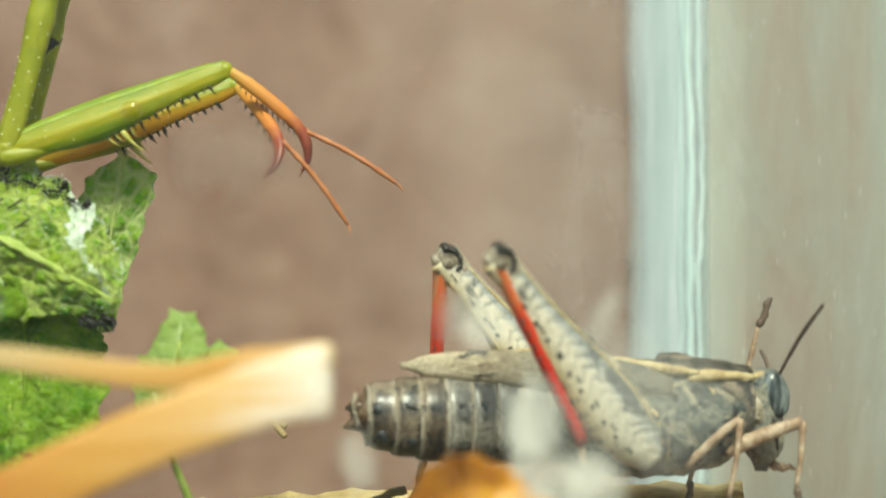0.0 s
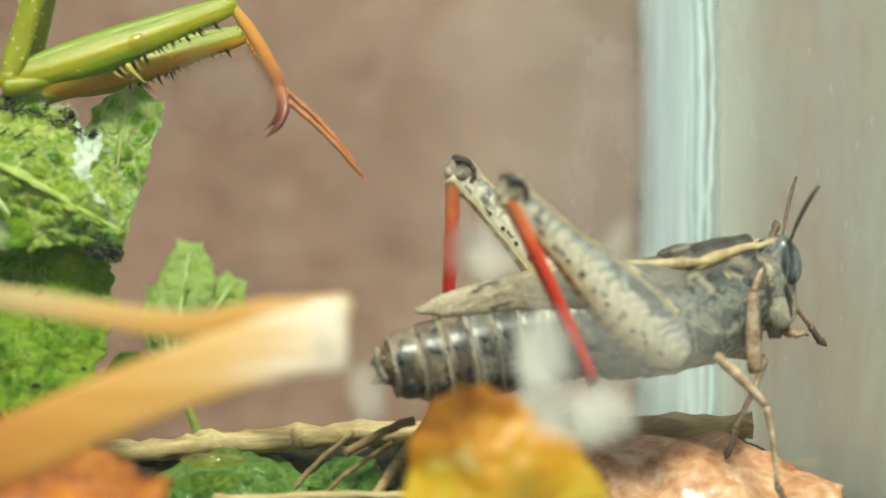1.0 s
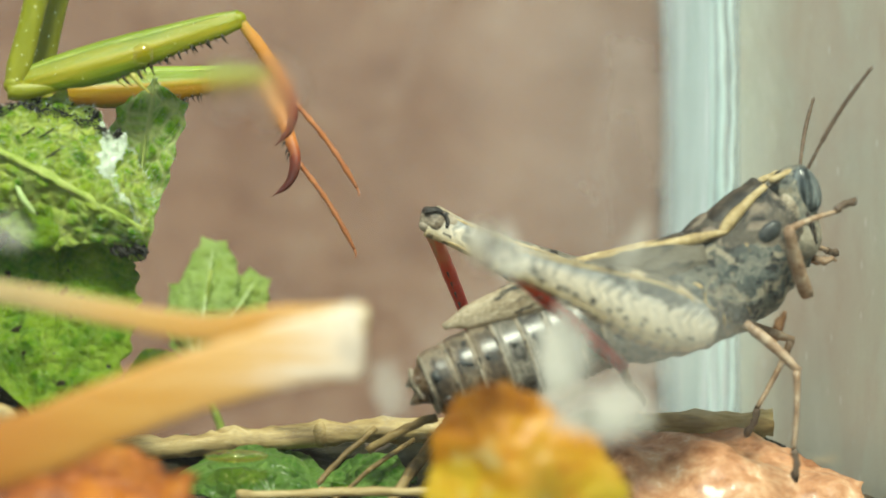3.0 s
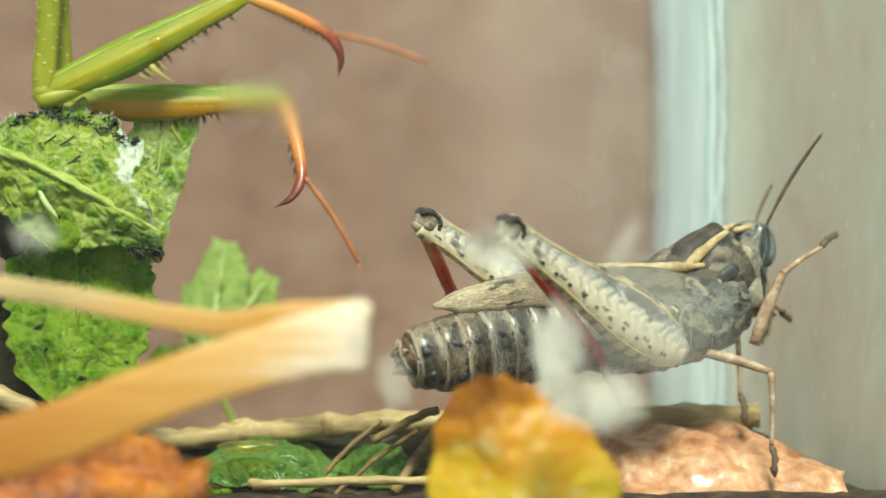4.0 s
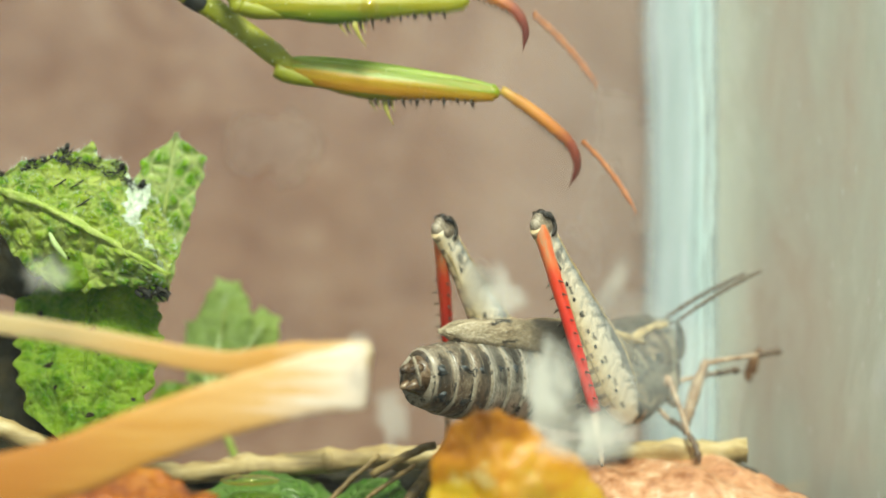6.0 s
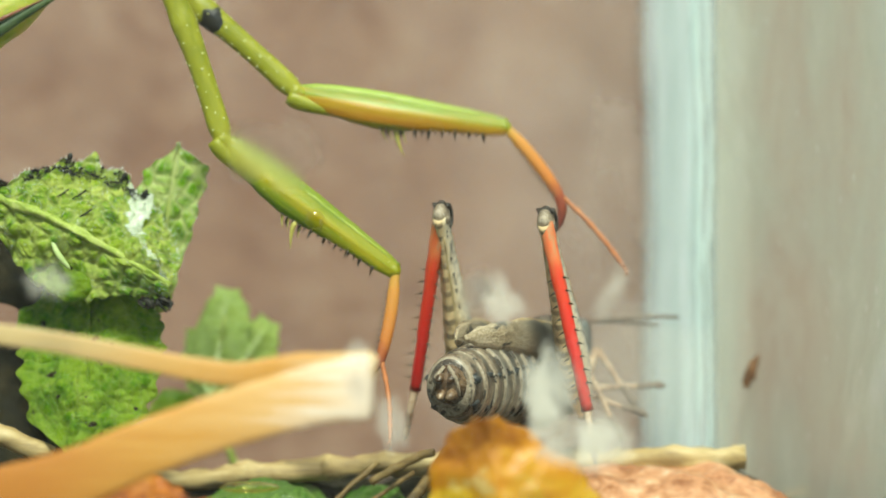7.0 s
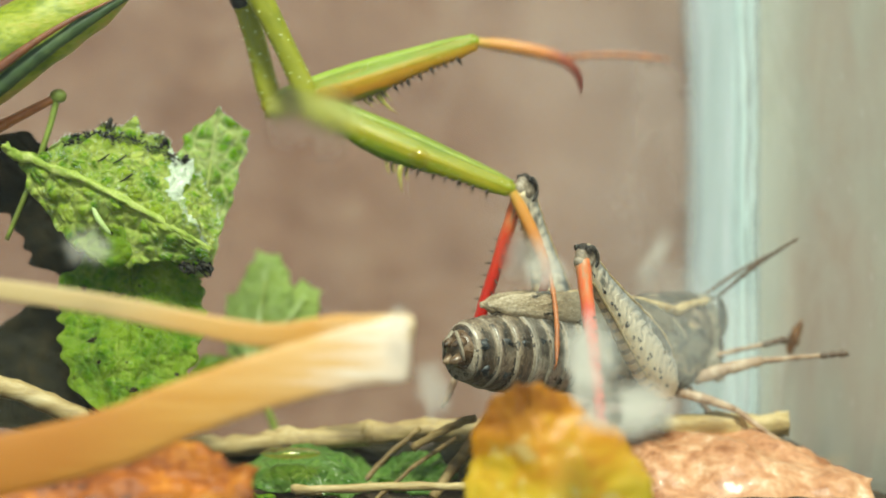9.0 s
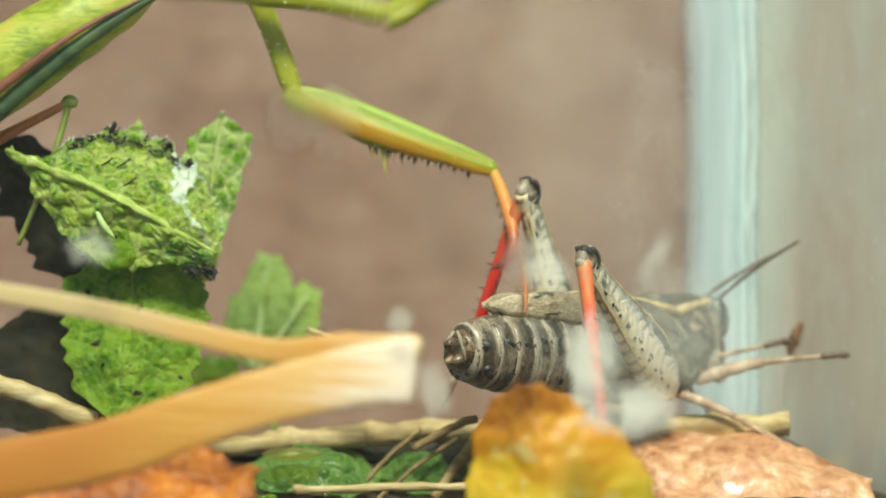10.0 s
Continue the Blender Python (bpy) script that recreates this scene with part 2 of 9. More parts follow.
M_LEAF_PALE = leaf_surface("pale_leaf", [(0.3, (0.26, 0.42, 0.06)), (0.5, (0.40, 0.56, 0.12)), (0.7, (0.56, 0.70, 0.24))], (0.62, 0.78, 0.32), 0.4, 0.6, thin=0.4, coat=0.05, blush=(0.42, 0.56, 0.10), net=0.5)
M_LEAF_DEEP = leaf_surface("deep_green_leaf", [(0.34, (0.025, 0.085, 0.008)), (0.5, (0.09, 0.22, 0.025)), (0.64, (0.24, 0.39, 0.08))], (0.28, 0.42, 0.13), 0.5, 0.35, thin=0.2, coat=0.6, blush=(0.14, 0.26, 0.04), net=0.2, veined=0.3)
M_VEIN = surface("pale_vein", [(0.36, (0.42, 0.56, 0.18)), (0.64, (0.60, 0.72, 0.36))], 0.8, rough=0.55, fine=4)
M_RIB = surface("leaf_rib", [(0.36, (0.20, 0.30, 0.03)), (0.5, (0.36, 0.46, 0.08)), (0.64, (0.56, 0.62, 0.22))], 0.9, rough=0.55, fine=5, bumpy=0.8)
M_WITHER = surface("withered_edge", [(0.3, (0.008, 0.008, 0.006)), (0.6, (0.03, 0.03, 0.022)), (0.8, (0.10, 0.09, 0.06))], 1.5, rough=0.7, fine=6, bumpy=0.9)
M_SILK = surface("white_silk", [(0.3, (0.55, 0.66, 0.55)), (0.7, (0.86, 0.92, 0.88))], 1.5, rough=0.35, fine=5, coat=0.3)
M_STRAW = surface("dry_grass", [(0.3, (0.55, 0.25, 0.045)), (0.5, (0.72, 0.42, 0.12)), (0.7, (0.86, 0.66, 0.32))], 0.25, (0.4, 1, 3), rough=0.5, fine=2.0, bumpy=0.3)
M_STRAW_DULL = surface("dull_straw", [(0.34, (0.07, 0.045, 0.015)), (0.5, (0.20, 0.13, 0.045)), (0.66, (0.36, 0.26, 0.11))], 0.5, (0.3, 1, 1), rough=0.6, fine=3, bumpy=0.6)


def yellow_leaf_skin():
    """Rusty at the tip, golden and olive below, with pale blotches."""
    m, n, l, p = nodes_of("yellow_leaf")
    v = coords(n, l)
    sep = n.new("ShaderNodeSeparateXYZ")
    l.new(v, sep.inputs[0])
    broad, fine = noise_node(n, l, v, 0.35, 4, 0.6, 0.6), noise_node(n, l, v, 1.6, 4)
    h = math_node(n, l, "MULTIPLY_ADD", sep.outputs[2], 0.075, 0.42)
    f = math_node(n, l, "ADD", h, math_node(n, l, "MULTIPLY_ADD", broad, 1.0, -0.5))
    col = ramp(n, l, f, [(0.2, (0.46, 0.36, 0.015)), (0.45, (0.58, 0.36, 0.012)), (0.68, (0.56, 0.23, 0.006)), (0.9, (0.26, 0.07, 0.004))])
    pale = noise_node(n, l, v, 0.6, 2, 0.5)
    col = mixc(n, l, col, (0.62, 0.54, 0.24), ramp(n, l, pale, [(0.58, (0, 0, 0)), (0.68, (0.55, 0.55, 0.55))]))
    l.new(col, p.inputs["Base Color"])
    p.inputs["Roughness"].default_value = 0.45
    bump(n, l, p, fine, 0.4)
    return m


M_YELLOW = yellow_leaf_skin()
M_PINK = surface("wet_pink_leaf", [(0.36, (0.30, 0.12, 0.05)), (0.5, (0.54, 0.27, 0.14)), (0.6, (0.66, 0.40, 0.24)), (0.68, (0.80, 0.63, 0.46))], 0.4, rough=0.45, fine=1.6, bumpy=0.6, coat=0.28)
M_RUST = surface("rusty_leaf", [(0.36, (0.06, 0.012, 0.001)), (0.44, (0.28, 0.07, 0.005)), (0.53, (0.48, 0.145, 0.010)), (0.64, (0.66, 0.28, 0.035))], 0.2, rough=0.55, fine=2, bumpy=0.7)
M_WING_EDGE = surface("reddish_edge", [(0.3, (0.10, 0.03, 0.015)), (0.7, (0.30, 0.11, 0.05))], 0.6, rough=0.4, fine=3)
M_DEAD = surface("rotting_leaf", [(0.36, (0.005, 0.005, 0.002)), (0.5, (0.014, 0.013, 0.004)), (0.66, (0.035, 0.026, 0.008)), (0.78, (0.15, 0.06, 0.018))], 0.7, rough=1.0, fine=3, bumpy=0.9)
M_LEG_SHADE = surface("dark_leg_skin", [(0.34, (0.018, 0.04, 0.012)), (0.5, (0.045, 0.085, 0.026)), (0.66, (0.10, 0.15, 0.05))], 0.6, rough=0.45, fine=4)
M_TWIG = surface("dry_stalk", [(0.32, (0.16, 0.10, 0.04)), (0.5, (0.46, 0.34, 0.15)), (0.66, (0.72, 0.60, 0.35))], 0.5, (0.25, 1, 1), rough=0.6, fine=3, bumpy=0.8, spots=((0.07, 0.05, 0.03), 0.3, 0.70))


def mantis_green(name, inner):
    m, n, l, p = nodes_of(name)
    v = coords(n, l)
    sep = n.new("ShaderNodeSeparateXYZ")
    l.new(v, sep.inputs[0])
    vs = coords(n, l, (0.16, 1.2, 2.6))
    streak, grain = noise_node(n, l, vs, 1.2, 3), noise_node(n, l, v, 5, 4)
    side = math_node(n, l, "MULTIPLY_ADD", sep.outputs[2], 0.30, 0.5)
    fac = math_node(n, l, "ADD", side, math_node(n, l, "MULTIPLY_ADD", streak, 0.6, -0.3))
    if inner:
        stops = [(0.06, (0.20, 0.20, 0.008)), (0.18, (0.46, 0.20, 0.006)), (0.44, (0.44, 0.29, 0.009)), (0.62, (0.22, 0.30, 0.010)), (0.85, (0.32, 0.46, 0.05))]
    else:
        stops = [(0.05, (0.085, 0.16, 0.003)), (0.22, (0.19, 0.25, 0.004)), (0.42, (0.38, 0.325, 0.006)), (0.6, (0.28, 0.30, 0.005)), (0.72, (0.16, 0.235, 0.005)), (0.84, (0.23, 0.30, 0.010)), (0.94, (0.44, 0.46, 0.07))]
    col = ramp(n, l, fac, stops)
    l.new(col, p.inputs["Base Color"])
    l.new(math_node(n, l, "MULTIPLY_ADD", grain, 0.3, 0.28), p.inputs["Roughness"])
    p.inputs["Coat Weight"].default_value = 0.06
    p.inputs["Coat Roughness"].default_value = 0.2
    bump(n, l, p, math_node(n, l, "MULTIPLY_ADD", streak, 1.5, grain), 0.35)
    return m


M_FEMUR_OUT, M_FEMUR_IN = mantis_green("mantis_outer", False), mantis_green("mantis_inner", True)
M_COXA = surface("mantis_coxa", [(0.3, (0.13, 0.17, 0.006)), (0.5, (0.25, 0.265, 0.008)), (0.72, (0.38, 0.38, 0.035))], 0.5, (0.3, 1, 1), rough=0.42, fine=4, bumpy=0.35)
M_BELLY = surface("mantis_belly", [(0.34, (0.10, 0.16, 0.010)), (0.44, (0.26, 0.32, 0.02)), (0.52, (0.40, 0.44, 0.05)), (0.62, (0.52, 0.40, 0.08)), (0.70, (0.66, 0.68, 0.26))], 0.35, (0.6, 1, 1.4), rough=0.4, fine=2.5, bumpy=0.7)
M_RIDGE = surface("mantis_ridge", [(0.36, (0.24, 0.34, 0.02)), (0.64, (0.52, 0.58, 0.14))], 0.8, rough=0.4, fine=4)
M_BLACK = surface("black_spot", [(0.3, (0.004, 0.004, 0.004)), (0.7, (0.02, 0.02, 0.018))], 1, rough=0.35)
M_TUBERCLE = surface("pale_tubercle", [(0.3, (0.62, 0.64, 0.22)), (0.7, (0.80, 0.80, 0.45))], 2, rough=0.3)
M_SPINE_DARK = surface("dark_spine", [(0.3, (0.01, 0.008, 0.006)), (0.7, (0.06, 0.045, 0.02))], 2, rough=0.35)
M_SPINE_PALE = surface("pale_spine", [(0.3, (0.40, 0.38, 0.06)), (0.7, (0.62, 0.56, 0.16))], 2, rough=0.35)
M_SHIN = surface("mantis_shin", [(0.34, (0.10, 0.12, 0.02)), (0.5, (0.19, 0.24, 0.04)), (0.66, (0.28, 0.38, 0.07))], 0.4, rough=0.45, fine=3)
M_TARSUS = surface("mantis_tarsus", [(0.3, (0.32, 0.09, 0.03)), (0.7, (0.55, 0.22, 0.08))], 1, rough=0.4)


def along_x(name, stops, length, scale=1.0, rough=0.4, grain_amount=0.12, coat=0.0, start=0.0, fibre=None):
    """Colour that changes along the part's own length, with grain."""
    m, n, l, p = nodes_of(name)
    v = coords(n, l)
    sep = n.new("ShaderNodeSeparateXYZ")
    l.new(v, sep.inputs[0])
    g = noise_node(n, l, coords(n, l, fibre) if fibre else v, 2.0 * scale, 5)
    f = math_node(n, l, "MULTIPLY_ADD", sep.outputs[0], 1 / length, -start / length)
    f = math_node(n, l, "ADD", f, math_node(n, l, "MULTIPLY_ADD", g, grain_amount * 2, -grain_amount))
    l.new(ramp(n, l, f, stops), p.inputs["Base Color"])
    p.inputs["Roughness"].default_value = rough
    p.inputs["Coat Weight"].default_value = coat
    bump(n, l, p, g, 0.3)
    return m


M_TIBIA = along_x("mantis_tibia", [(0.0, (0.50, 0.34, 0.05)), (0.15, (0.62, 0.28, 0.05)), (0.6, (0.58, 0.20, 0.04)), (0.78, (0.30, 0.06, 0.025)), (1.0, (0.10, 0.015, 0.01))], 8.0, coat=0.2)
M_BLADE = along_x("dry_grass_blade", [(0.0, (0.44, 0.1672, 0.0176)), (0.4, (0.5808, 0.2904, 0.0572)), (0.72, (0.70, 0.42, 0.16)), (0.96, (0.84, 0.70, 0.57))], 19.5, 0.7, rough=0.5, grain_amount=0.36, start=-23.5, fibre=(0.12, 1, 1.6))
M_BLADE_UP = along_x("dry_grass_back", [(0.0, (0.5456, 0.4048, 0.1936)), (0.35, (0.5984, 0.352, 0.1144)), (0.75, (0.5808, 0.2904, 0.0528)), (0.98, (0.7568, 0.5984, 0.3696))], 19.5, 0.7, rough=0.5, grain_amount=0.36, start=-23.5, fibre=(0.12, 1, 1.6))
M_H_TIBIA = along_x("red_tibia", [(0.0, (0.50, 0.30, 0.16)), (0.10, (0.72, 0.20, 0.07)), (0.28, (0.72, 0.06, 0.02)), (0.6, (0.68, 0.022, 0.016)), (0.85, (0.50, 0.012, 0.012)), (1.0, (0.20, 0.02, 0.014))], 15.0, rough=0.34, coat=0.15, grain_amount=0.30, fibre=(0.25, 1, 1))


def hopper_hide(name, base, dark, light, level=0.58, scale=0.7, stretch=(1, 1, 1), rough=0.5, back=0.0, front=None, mottle=None, coat=0.0, rings=None):
    """Mottled grey-brown hide with dark blotches and pale flecks."""
    m, n, l, p = nodes_of(name)
    v = coords(n, l, stretch)
    broad, mid, fine = noise_node(n, l, v, scale, 4, 0.65, 0.6), noise_node(n, l, v, scale * 2.7, 3, 0.6), noise_node(n, l, v, 7, 4)
    col = ramp(n, l, math_node(n, l, "MULTIPLY_ADD", fine, 0.4, math_node(n, l, "MULTIPLY", broad, 0.6)), base)
    col = mixc(n, l, col, dark, ramp(n, l, mid, [(level, (0, 0, 0)), (level + 0.06, (1, 1, 1))]))
    col = mixc(n, l, col, light, ramp(n, l, fine, [(0.66, (0, 0, 0)), (0.72, (0.8, 0.8, 0.8))]))
    if back:
        sep = n.new("ShaderNodeSeparateXYZ")
        l.new(v, sep.inputs[0])
        h = math_node(n, l, "MULTIPLY_ADD", sep.outputs[2], 0.14, math_node(n, l, "MULTIPLY", broad, 0.7))
        col = mixc(n, l, col, (0.032, 0.030, 0.027), ramp(n, l, h, [(0.30, (0, 0, 0)), (0.62, (back, back, back))]))
    if front:
        sep = n.new("ShaderNodeSeparateXYZ")
        l.new(v, sep.inputs[0])
        h = math_node(n, l, "MULTIPLY_ADD", sep.outputs[0], 1 / stretch[0], math_node(n, l, "MULTIPLY_ADD", broad, 5.0, -2.5))
        h = math_node(n, l, "MULTIPLY_ADD", h, 1 / (front[1] - front[0]), -front[0] / (front[1] - front[0]))
        col = mixc(n, l, col, (0.10, 0.095, 0.08), ramp(n, l, h, [(0.0, (0, 0, 0)), (1.0, (0.85, 0.85, 0.85))]))
    if mottle:
        spot = noise_node(n, l, coords(n, l, (0.8, 1, 1)), 0.8, 3, 0.6, 0.8)
        col = mixc(n, l, col, mottle, ramp(n, l, spot, [(0.50, (0, 0, 0)), (0.60, (0.65, 0.65, 0.65))]))
        col = mixc(n, l, col, (0.012, 0.014, 0.016), ramp(n, l, noise_node(n, l, v, 0.33, 3, 0.6, 1.0), [(0.58, (0, 0, 0)), (0.64, (0.9, 0.9, 0.9))]))
    if rings:
        # pale rear margin and dark fore part on every segment
        sep = n.new("ShaderNodeSeparateXYZ")
        l.new(coords(n, l), sep.inputs[0])
        phase = math_node(n, l, "FRACT", math_node(n, l, "MULTIPLY_ADD", sep.outputs[0], 1 / rings[1], -rings[0] / rings[1]))
        phase = math_node(n, l, "ADD", phase, math_node(n, l, "MULTIPLY_ADD", broad, 0.3, -0.15))
        around = ramp(n, l, noise_node(n, l, coords(n, l, (0.3, 1, 1)), 0.55, 2, 0.5), [(0.44, (0.15, 0.15, 0.15)), (0.54, (1, 1, 1))])
        dark_part = ramp(n, l, phase, [(0.26, (0, 0, 0)), (0.46, (0.6, 0.6, 0.6)), (0.84, (0.75, 0.75, 0.75)), (0.98, (0.1, 0.1, 0.1))])
        col = mixc(n, l, col, dark, math_node(n, l, "MULTIPLY", dark_part, around))
        col = mixc(n, l, col, rings[2], ramp(n, l, phase, [(0.02, (0.6, 0.6, 0.6)), (0.09, (0.45, 0.45, 0.45)), (0.18, (0, 0, 0))]))
    l.new(col, p.inputs["Base Color"])
    p.inputs["Roughness"].default_value = rough
    p.inputs["Coat Weight"].default_value, p.inputs["Coat Roughness"].default_value = coat, 0.3
    bump(n, l, p, math_node(n, l, "MULTIPLY_ADD", mid, 1.5, fine), 0.8, 0.00015)
    return m


M_HIDE = hopper_hide("hopper_body", [(0.37, (0.022, 0.03, 0.033)), (0.48, (0.085, 0.10, 0.098)), (0.60, (0.33, 0.32, 0.26))], (0.014, 0.018, 0.022), (0.66, 0.6, 0.46), 0.54, 0.45, back=0.6, mottle=(0.40, 0.345, 0.25))
M_COLLAR = hopper_hide("hopper_collar", [(0.37, (0.05, 0.046, 0.04)), (0.5, (0.15, 0.13, 0.105)), (0.66, (0.34, 0.29, 0.22))], (0.02, 0.021, 0.022), (0.56, 0.5, 0.4), 0.6, 0.3, back=0.6, mottle=(0.36, 0.29, 0.22))
M_FACE = hopper_hide("hopper_face", [(0.37, (0.07, 0.08, 0.08)), (0.5, (0.20, 0.205, 0.18)), (0.66, (0.46, 0.43, 0.34))], (0.03, 0.034, 0.036), (0.66, 0.6, 0.46), 0.58, 0.5, mottle=(0.42, 0.37, 0.27))
M_ABDOMEN = hopper_hide("hopper_abdomen", [(0.36, (0.042, 0.036, 0.03)), (0.47, (0.135, 0.118, 0.094)), (0.59, (0.42, 0.385, 0.315))], (0.016, 0.0155, 0.015), (0.8, 0.77, 0.68), 0.56, 0.5, (1.3, 1, 0.5), rough=0.3, coat=0.9, rings=(0.9, 1.62, (0.74, 0.68, 0.57)))
M_ABDOMEN_REAR = hopper_hide("hopper_abdomen_rear", [(0.36, (0.026, 0.017, 0.010)), (0.47, (0.10, 0.068, 0.042)), (0.60, (0.36, 0.29, 0.205))], (0.018, 0.015, 0.012), (0.62, 0.54, 0.42), 0.56, 0.5, (1.3, 1, 0.5), rough=0.26, coat=0.8, rings=(0.9, 1.62, (0.66, 0.57, 0.44)))
M_SLATE = surface("slate_mark", [(0.36, (0.02, 0.022, 0.024)), (0.6, (0.07, 0.078, 0.08))], 1.5, rough=0.4, fine=5)
M_WING = hopper_hide("hopper_wing", [(0.36, (0.20, 0.15, 0.09)), (0.5, (0.46, 0.375, 0.25)), (0.64, (0.74, 0.64, 0.48))], (0.04, 0.034, 0.026), (0.8, 0.72, 0.54), 0.56, 0.35, (0.45, 1, 1), front=(7.5, 13.0))
def hopper_thigh():
    """Pale face with slate chevrons, blue-grey and blotched above, cream along the lower edge."""
    m, n, l, p = nodes_of("hopper_femur")
    v = coords(n, l)
    sep = n.new("ShaderNodeSeparateXYZ")
    l.new(v, sep.inputs[0])
    x, z = sep.outputs[0], sep.outputs[2]
    broad, fine = noise_node(n, l, v, 0.5, 3, 0.6, 0.5), noise_node(n, l, v, 5, 4)
    h = math_node(n, l, "DIVIDE", z, math_node(n, l, "MULTIPLY_ADD", x, -0.066, 2.15))
    jitter = math_node(n, l, "MULTIPLY_ADD", fine, 0.4, -0.2)
    hj = math_node(n, l, "MULTIPLY_ADD", math_node(n, l, "ADD", h, jitter), 0.5, 0.5)
    col = ramp(n, l, hj, [(0.06, (0.72, 0.55, 0.31)), (0.2, (0.80, 0.69, 0.48)), (0.34, (0.80, 0.71, 0.55)), (0.58, (0.74, 0.67, 0.55)), (0.72, (0.46, 0.45, 0.42)), (0.86, (0.26, 0.27, 0.27)), (0.97, (0.50, 0.42, 0.29))])
    # chevrons that point to the knee
    u = math_node(n, l, "MULTIPLY_ADD", math_node(n, l, "ABSOLUTE", z), 0.85, x)
    u = math_node(n, l, "MULTIPLY_ADD", broad, 2.6, u)
    stripe = math_node(n, l, "SINE", math_node(n, l, "MULTIPLY", u, 6.6))
    stripe = math_node(n, l, "ADD", stripe, math_node(n, l, "MULTIPLY_ADD", fine, 2.6, -1.3))
    mask = ramp(n, l, math_node(n, l, "MULTIPLY_ADD", stripe, 0.4, 0.4), [(0.46, (0, 0, 0)), (0.74, (0.75, 0.75, 0.75))])
    band = ramp(n, l, hj, [(0.30, (0, 0, 0)), (0.42, (0.5, 0.5, 0.5)), (0.62, (1, 1, 1)), (0.84, (1, 1, 1)), (0.93, (0.2, 0.2, 0.2))])
    patch = ramp(n, l, noise_node(n, l, coords(n, l, (0.7, 1, 1)), 0.55, 2, 0.5), [(0.40, (0.35, 0.35, 0.35)), (0.60, (1, 1, 1))])
    col = mixc(n, l, col, (0.10, 0.12, 0.135), math_node(n, l, "MULTIPLY", mask, math_node(n, l, "MULTIPLY", band, patch)))
    # a broken dark line above the cream edge
    line = ramp(n, l, hj, [(0.25, (0, 0, 0)), (0.28, (1, 1, 1)), (0.31, (1, 1, 1)), (0.34, (0, 0, 0))])
    beat = math_node(n, l, "SINE", math_node(n, l, "MULTIPLY_ADD", x, 3.1, math_node(n, l, "MULTIPLY", broad, 3.0)))
    broken = ramp(n, l, math_node(n, l, "MULTIPLY_ADD", beat, 0.5, math_node(n, l, "MULTIPLY_ADD", fine, 0.3, 0.35)), [(0.74, (0, 0, 0)), (0.80, (0.9, 0.9, 0.9))])
    col = mixc(n, l, col, (0.045, 0.045, 0.045), math_node(n, l, "MULTIPLY", line, broken))
    # white and dark teeth on the lower edge
    teeth = math_node(n, l, "SINE", math_node(n, l, "MULTIPLY", x, 5.6))
    edge = ramp(n, l, hj, [(0.07, (1, 1, 1)), (0.13, (0, 0, 0))])
    col = mixc(n, l, col, (0.10, 0.075, 0.055), math_node(n, l, "MULTIPLY", edge, ramp(n, l, teeth, [(0.25, (0, 0, 0)), (0.5, (0.7, 0.7, 0.7))])))
    # dark blotches along the upper edge
    spot = math_node(n, l, "MULTIPLY_ADD", h, 0.17, noise_node(n, l, coords(n, l, (0.5, 0.5, 0.7)), 0.75, 3, 0.6, 0.4))
    col = mixc(n, l, col, (0.05, 0.055, 0.06), ramp(n, l, spot, [(0.62, (0, 0, 0)), (0.68, (0.75, 0.75, 0.75))]))
    l.new(col, p.inputs["Base Color"])
    l.new(math_node(n, l, "MULTIPLY_ADD", fine, 0.25, 0.32), p.inputs["Roughness"])
    bump(n, l, p, math_node(n, l, "MULTIPLY_ADD", stripe, -0.3, fine), 0.5)
    return m


M_FEMUR = hopper_thigh()
M_KNEECAP = hopper_hide("knee_cap", [(0.36, (0.02, 0.018, 0.016)), (0.5, (0.12, 0.10, 0.08)), (0.62, (0.46, 0.40, 0.31))], (0.014, 0.014, 0.015), (0.66, 0.6, 0.5), 0.55, 0.6, rough=0.3)
M_RIM = hopper_hide("segment_rim", [(0.36, (0.15, 0.115, 0.075)), (0.5, (0.38, 0.32, 0.235)), (0.64, (0.62, 0.55, 0.44))], (0.06, 0.05, 0.04), (0.75, 0.7, 0.6), 0.54, 0.5)
M_PLATE = surface("knee_plate", [(0.38, (0.08, 0.06, 0.042)), (0.5, (0.25, 0.20, 0.145)), (0.62, (0.46, 0.39, 0.30))], 0.8, rough=0.4, fine=5)
M_CREAM = surface("cream_stripe", [(0.36, (0.28, 0.20, 0.095)), (0.5, (0.50, 0.38, 0.19)), (0.66, (0.68, 0.57, 0.35))], 0.8, rough=0.6, fine=4, bumpy=0.6)
M_KNEE = hopper_hide("dark_knee", [(0.3, (0.014, 0.012, 0.011)), (0.52, (0.05, 0.042, 0.036)), (0.72, (0.26, 0.2, 0.14))], (0.012, 0.012, 0.013), (0.4, 0.34, 0.27), 0.55, 0.9, rough=0.35)
M_CHEEK = surface("cheek_tan", [(0.36, (0.12, 0.115, 0.095)), (0.5, (0.27, 0.245, 0.19)), (0.64, (0.50, 0.44, 0.34))], 0.7, rough=0.5, fine=5)
M_TAIL = surface("tail_brown", [(0.36, (0.02, 0.012, 0.006)), (0.5, (0.10, 0.058, 0.03)), (0.64, (0.32, 0.22, 0.13))], 0.9, rough=0.3, fine=5, coat=0.3)
M_SADDLE = surface("saddle_black", [(0.36, (0.010, 0.009, 0.008)), (0.5, (0.036, 0.031, 0.026)), (0.64, (0.14, 0.115, 0.085))], 0.9, rough=0.5, fine=5, bumpy=0.7)
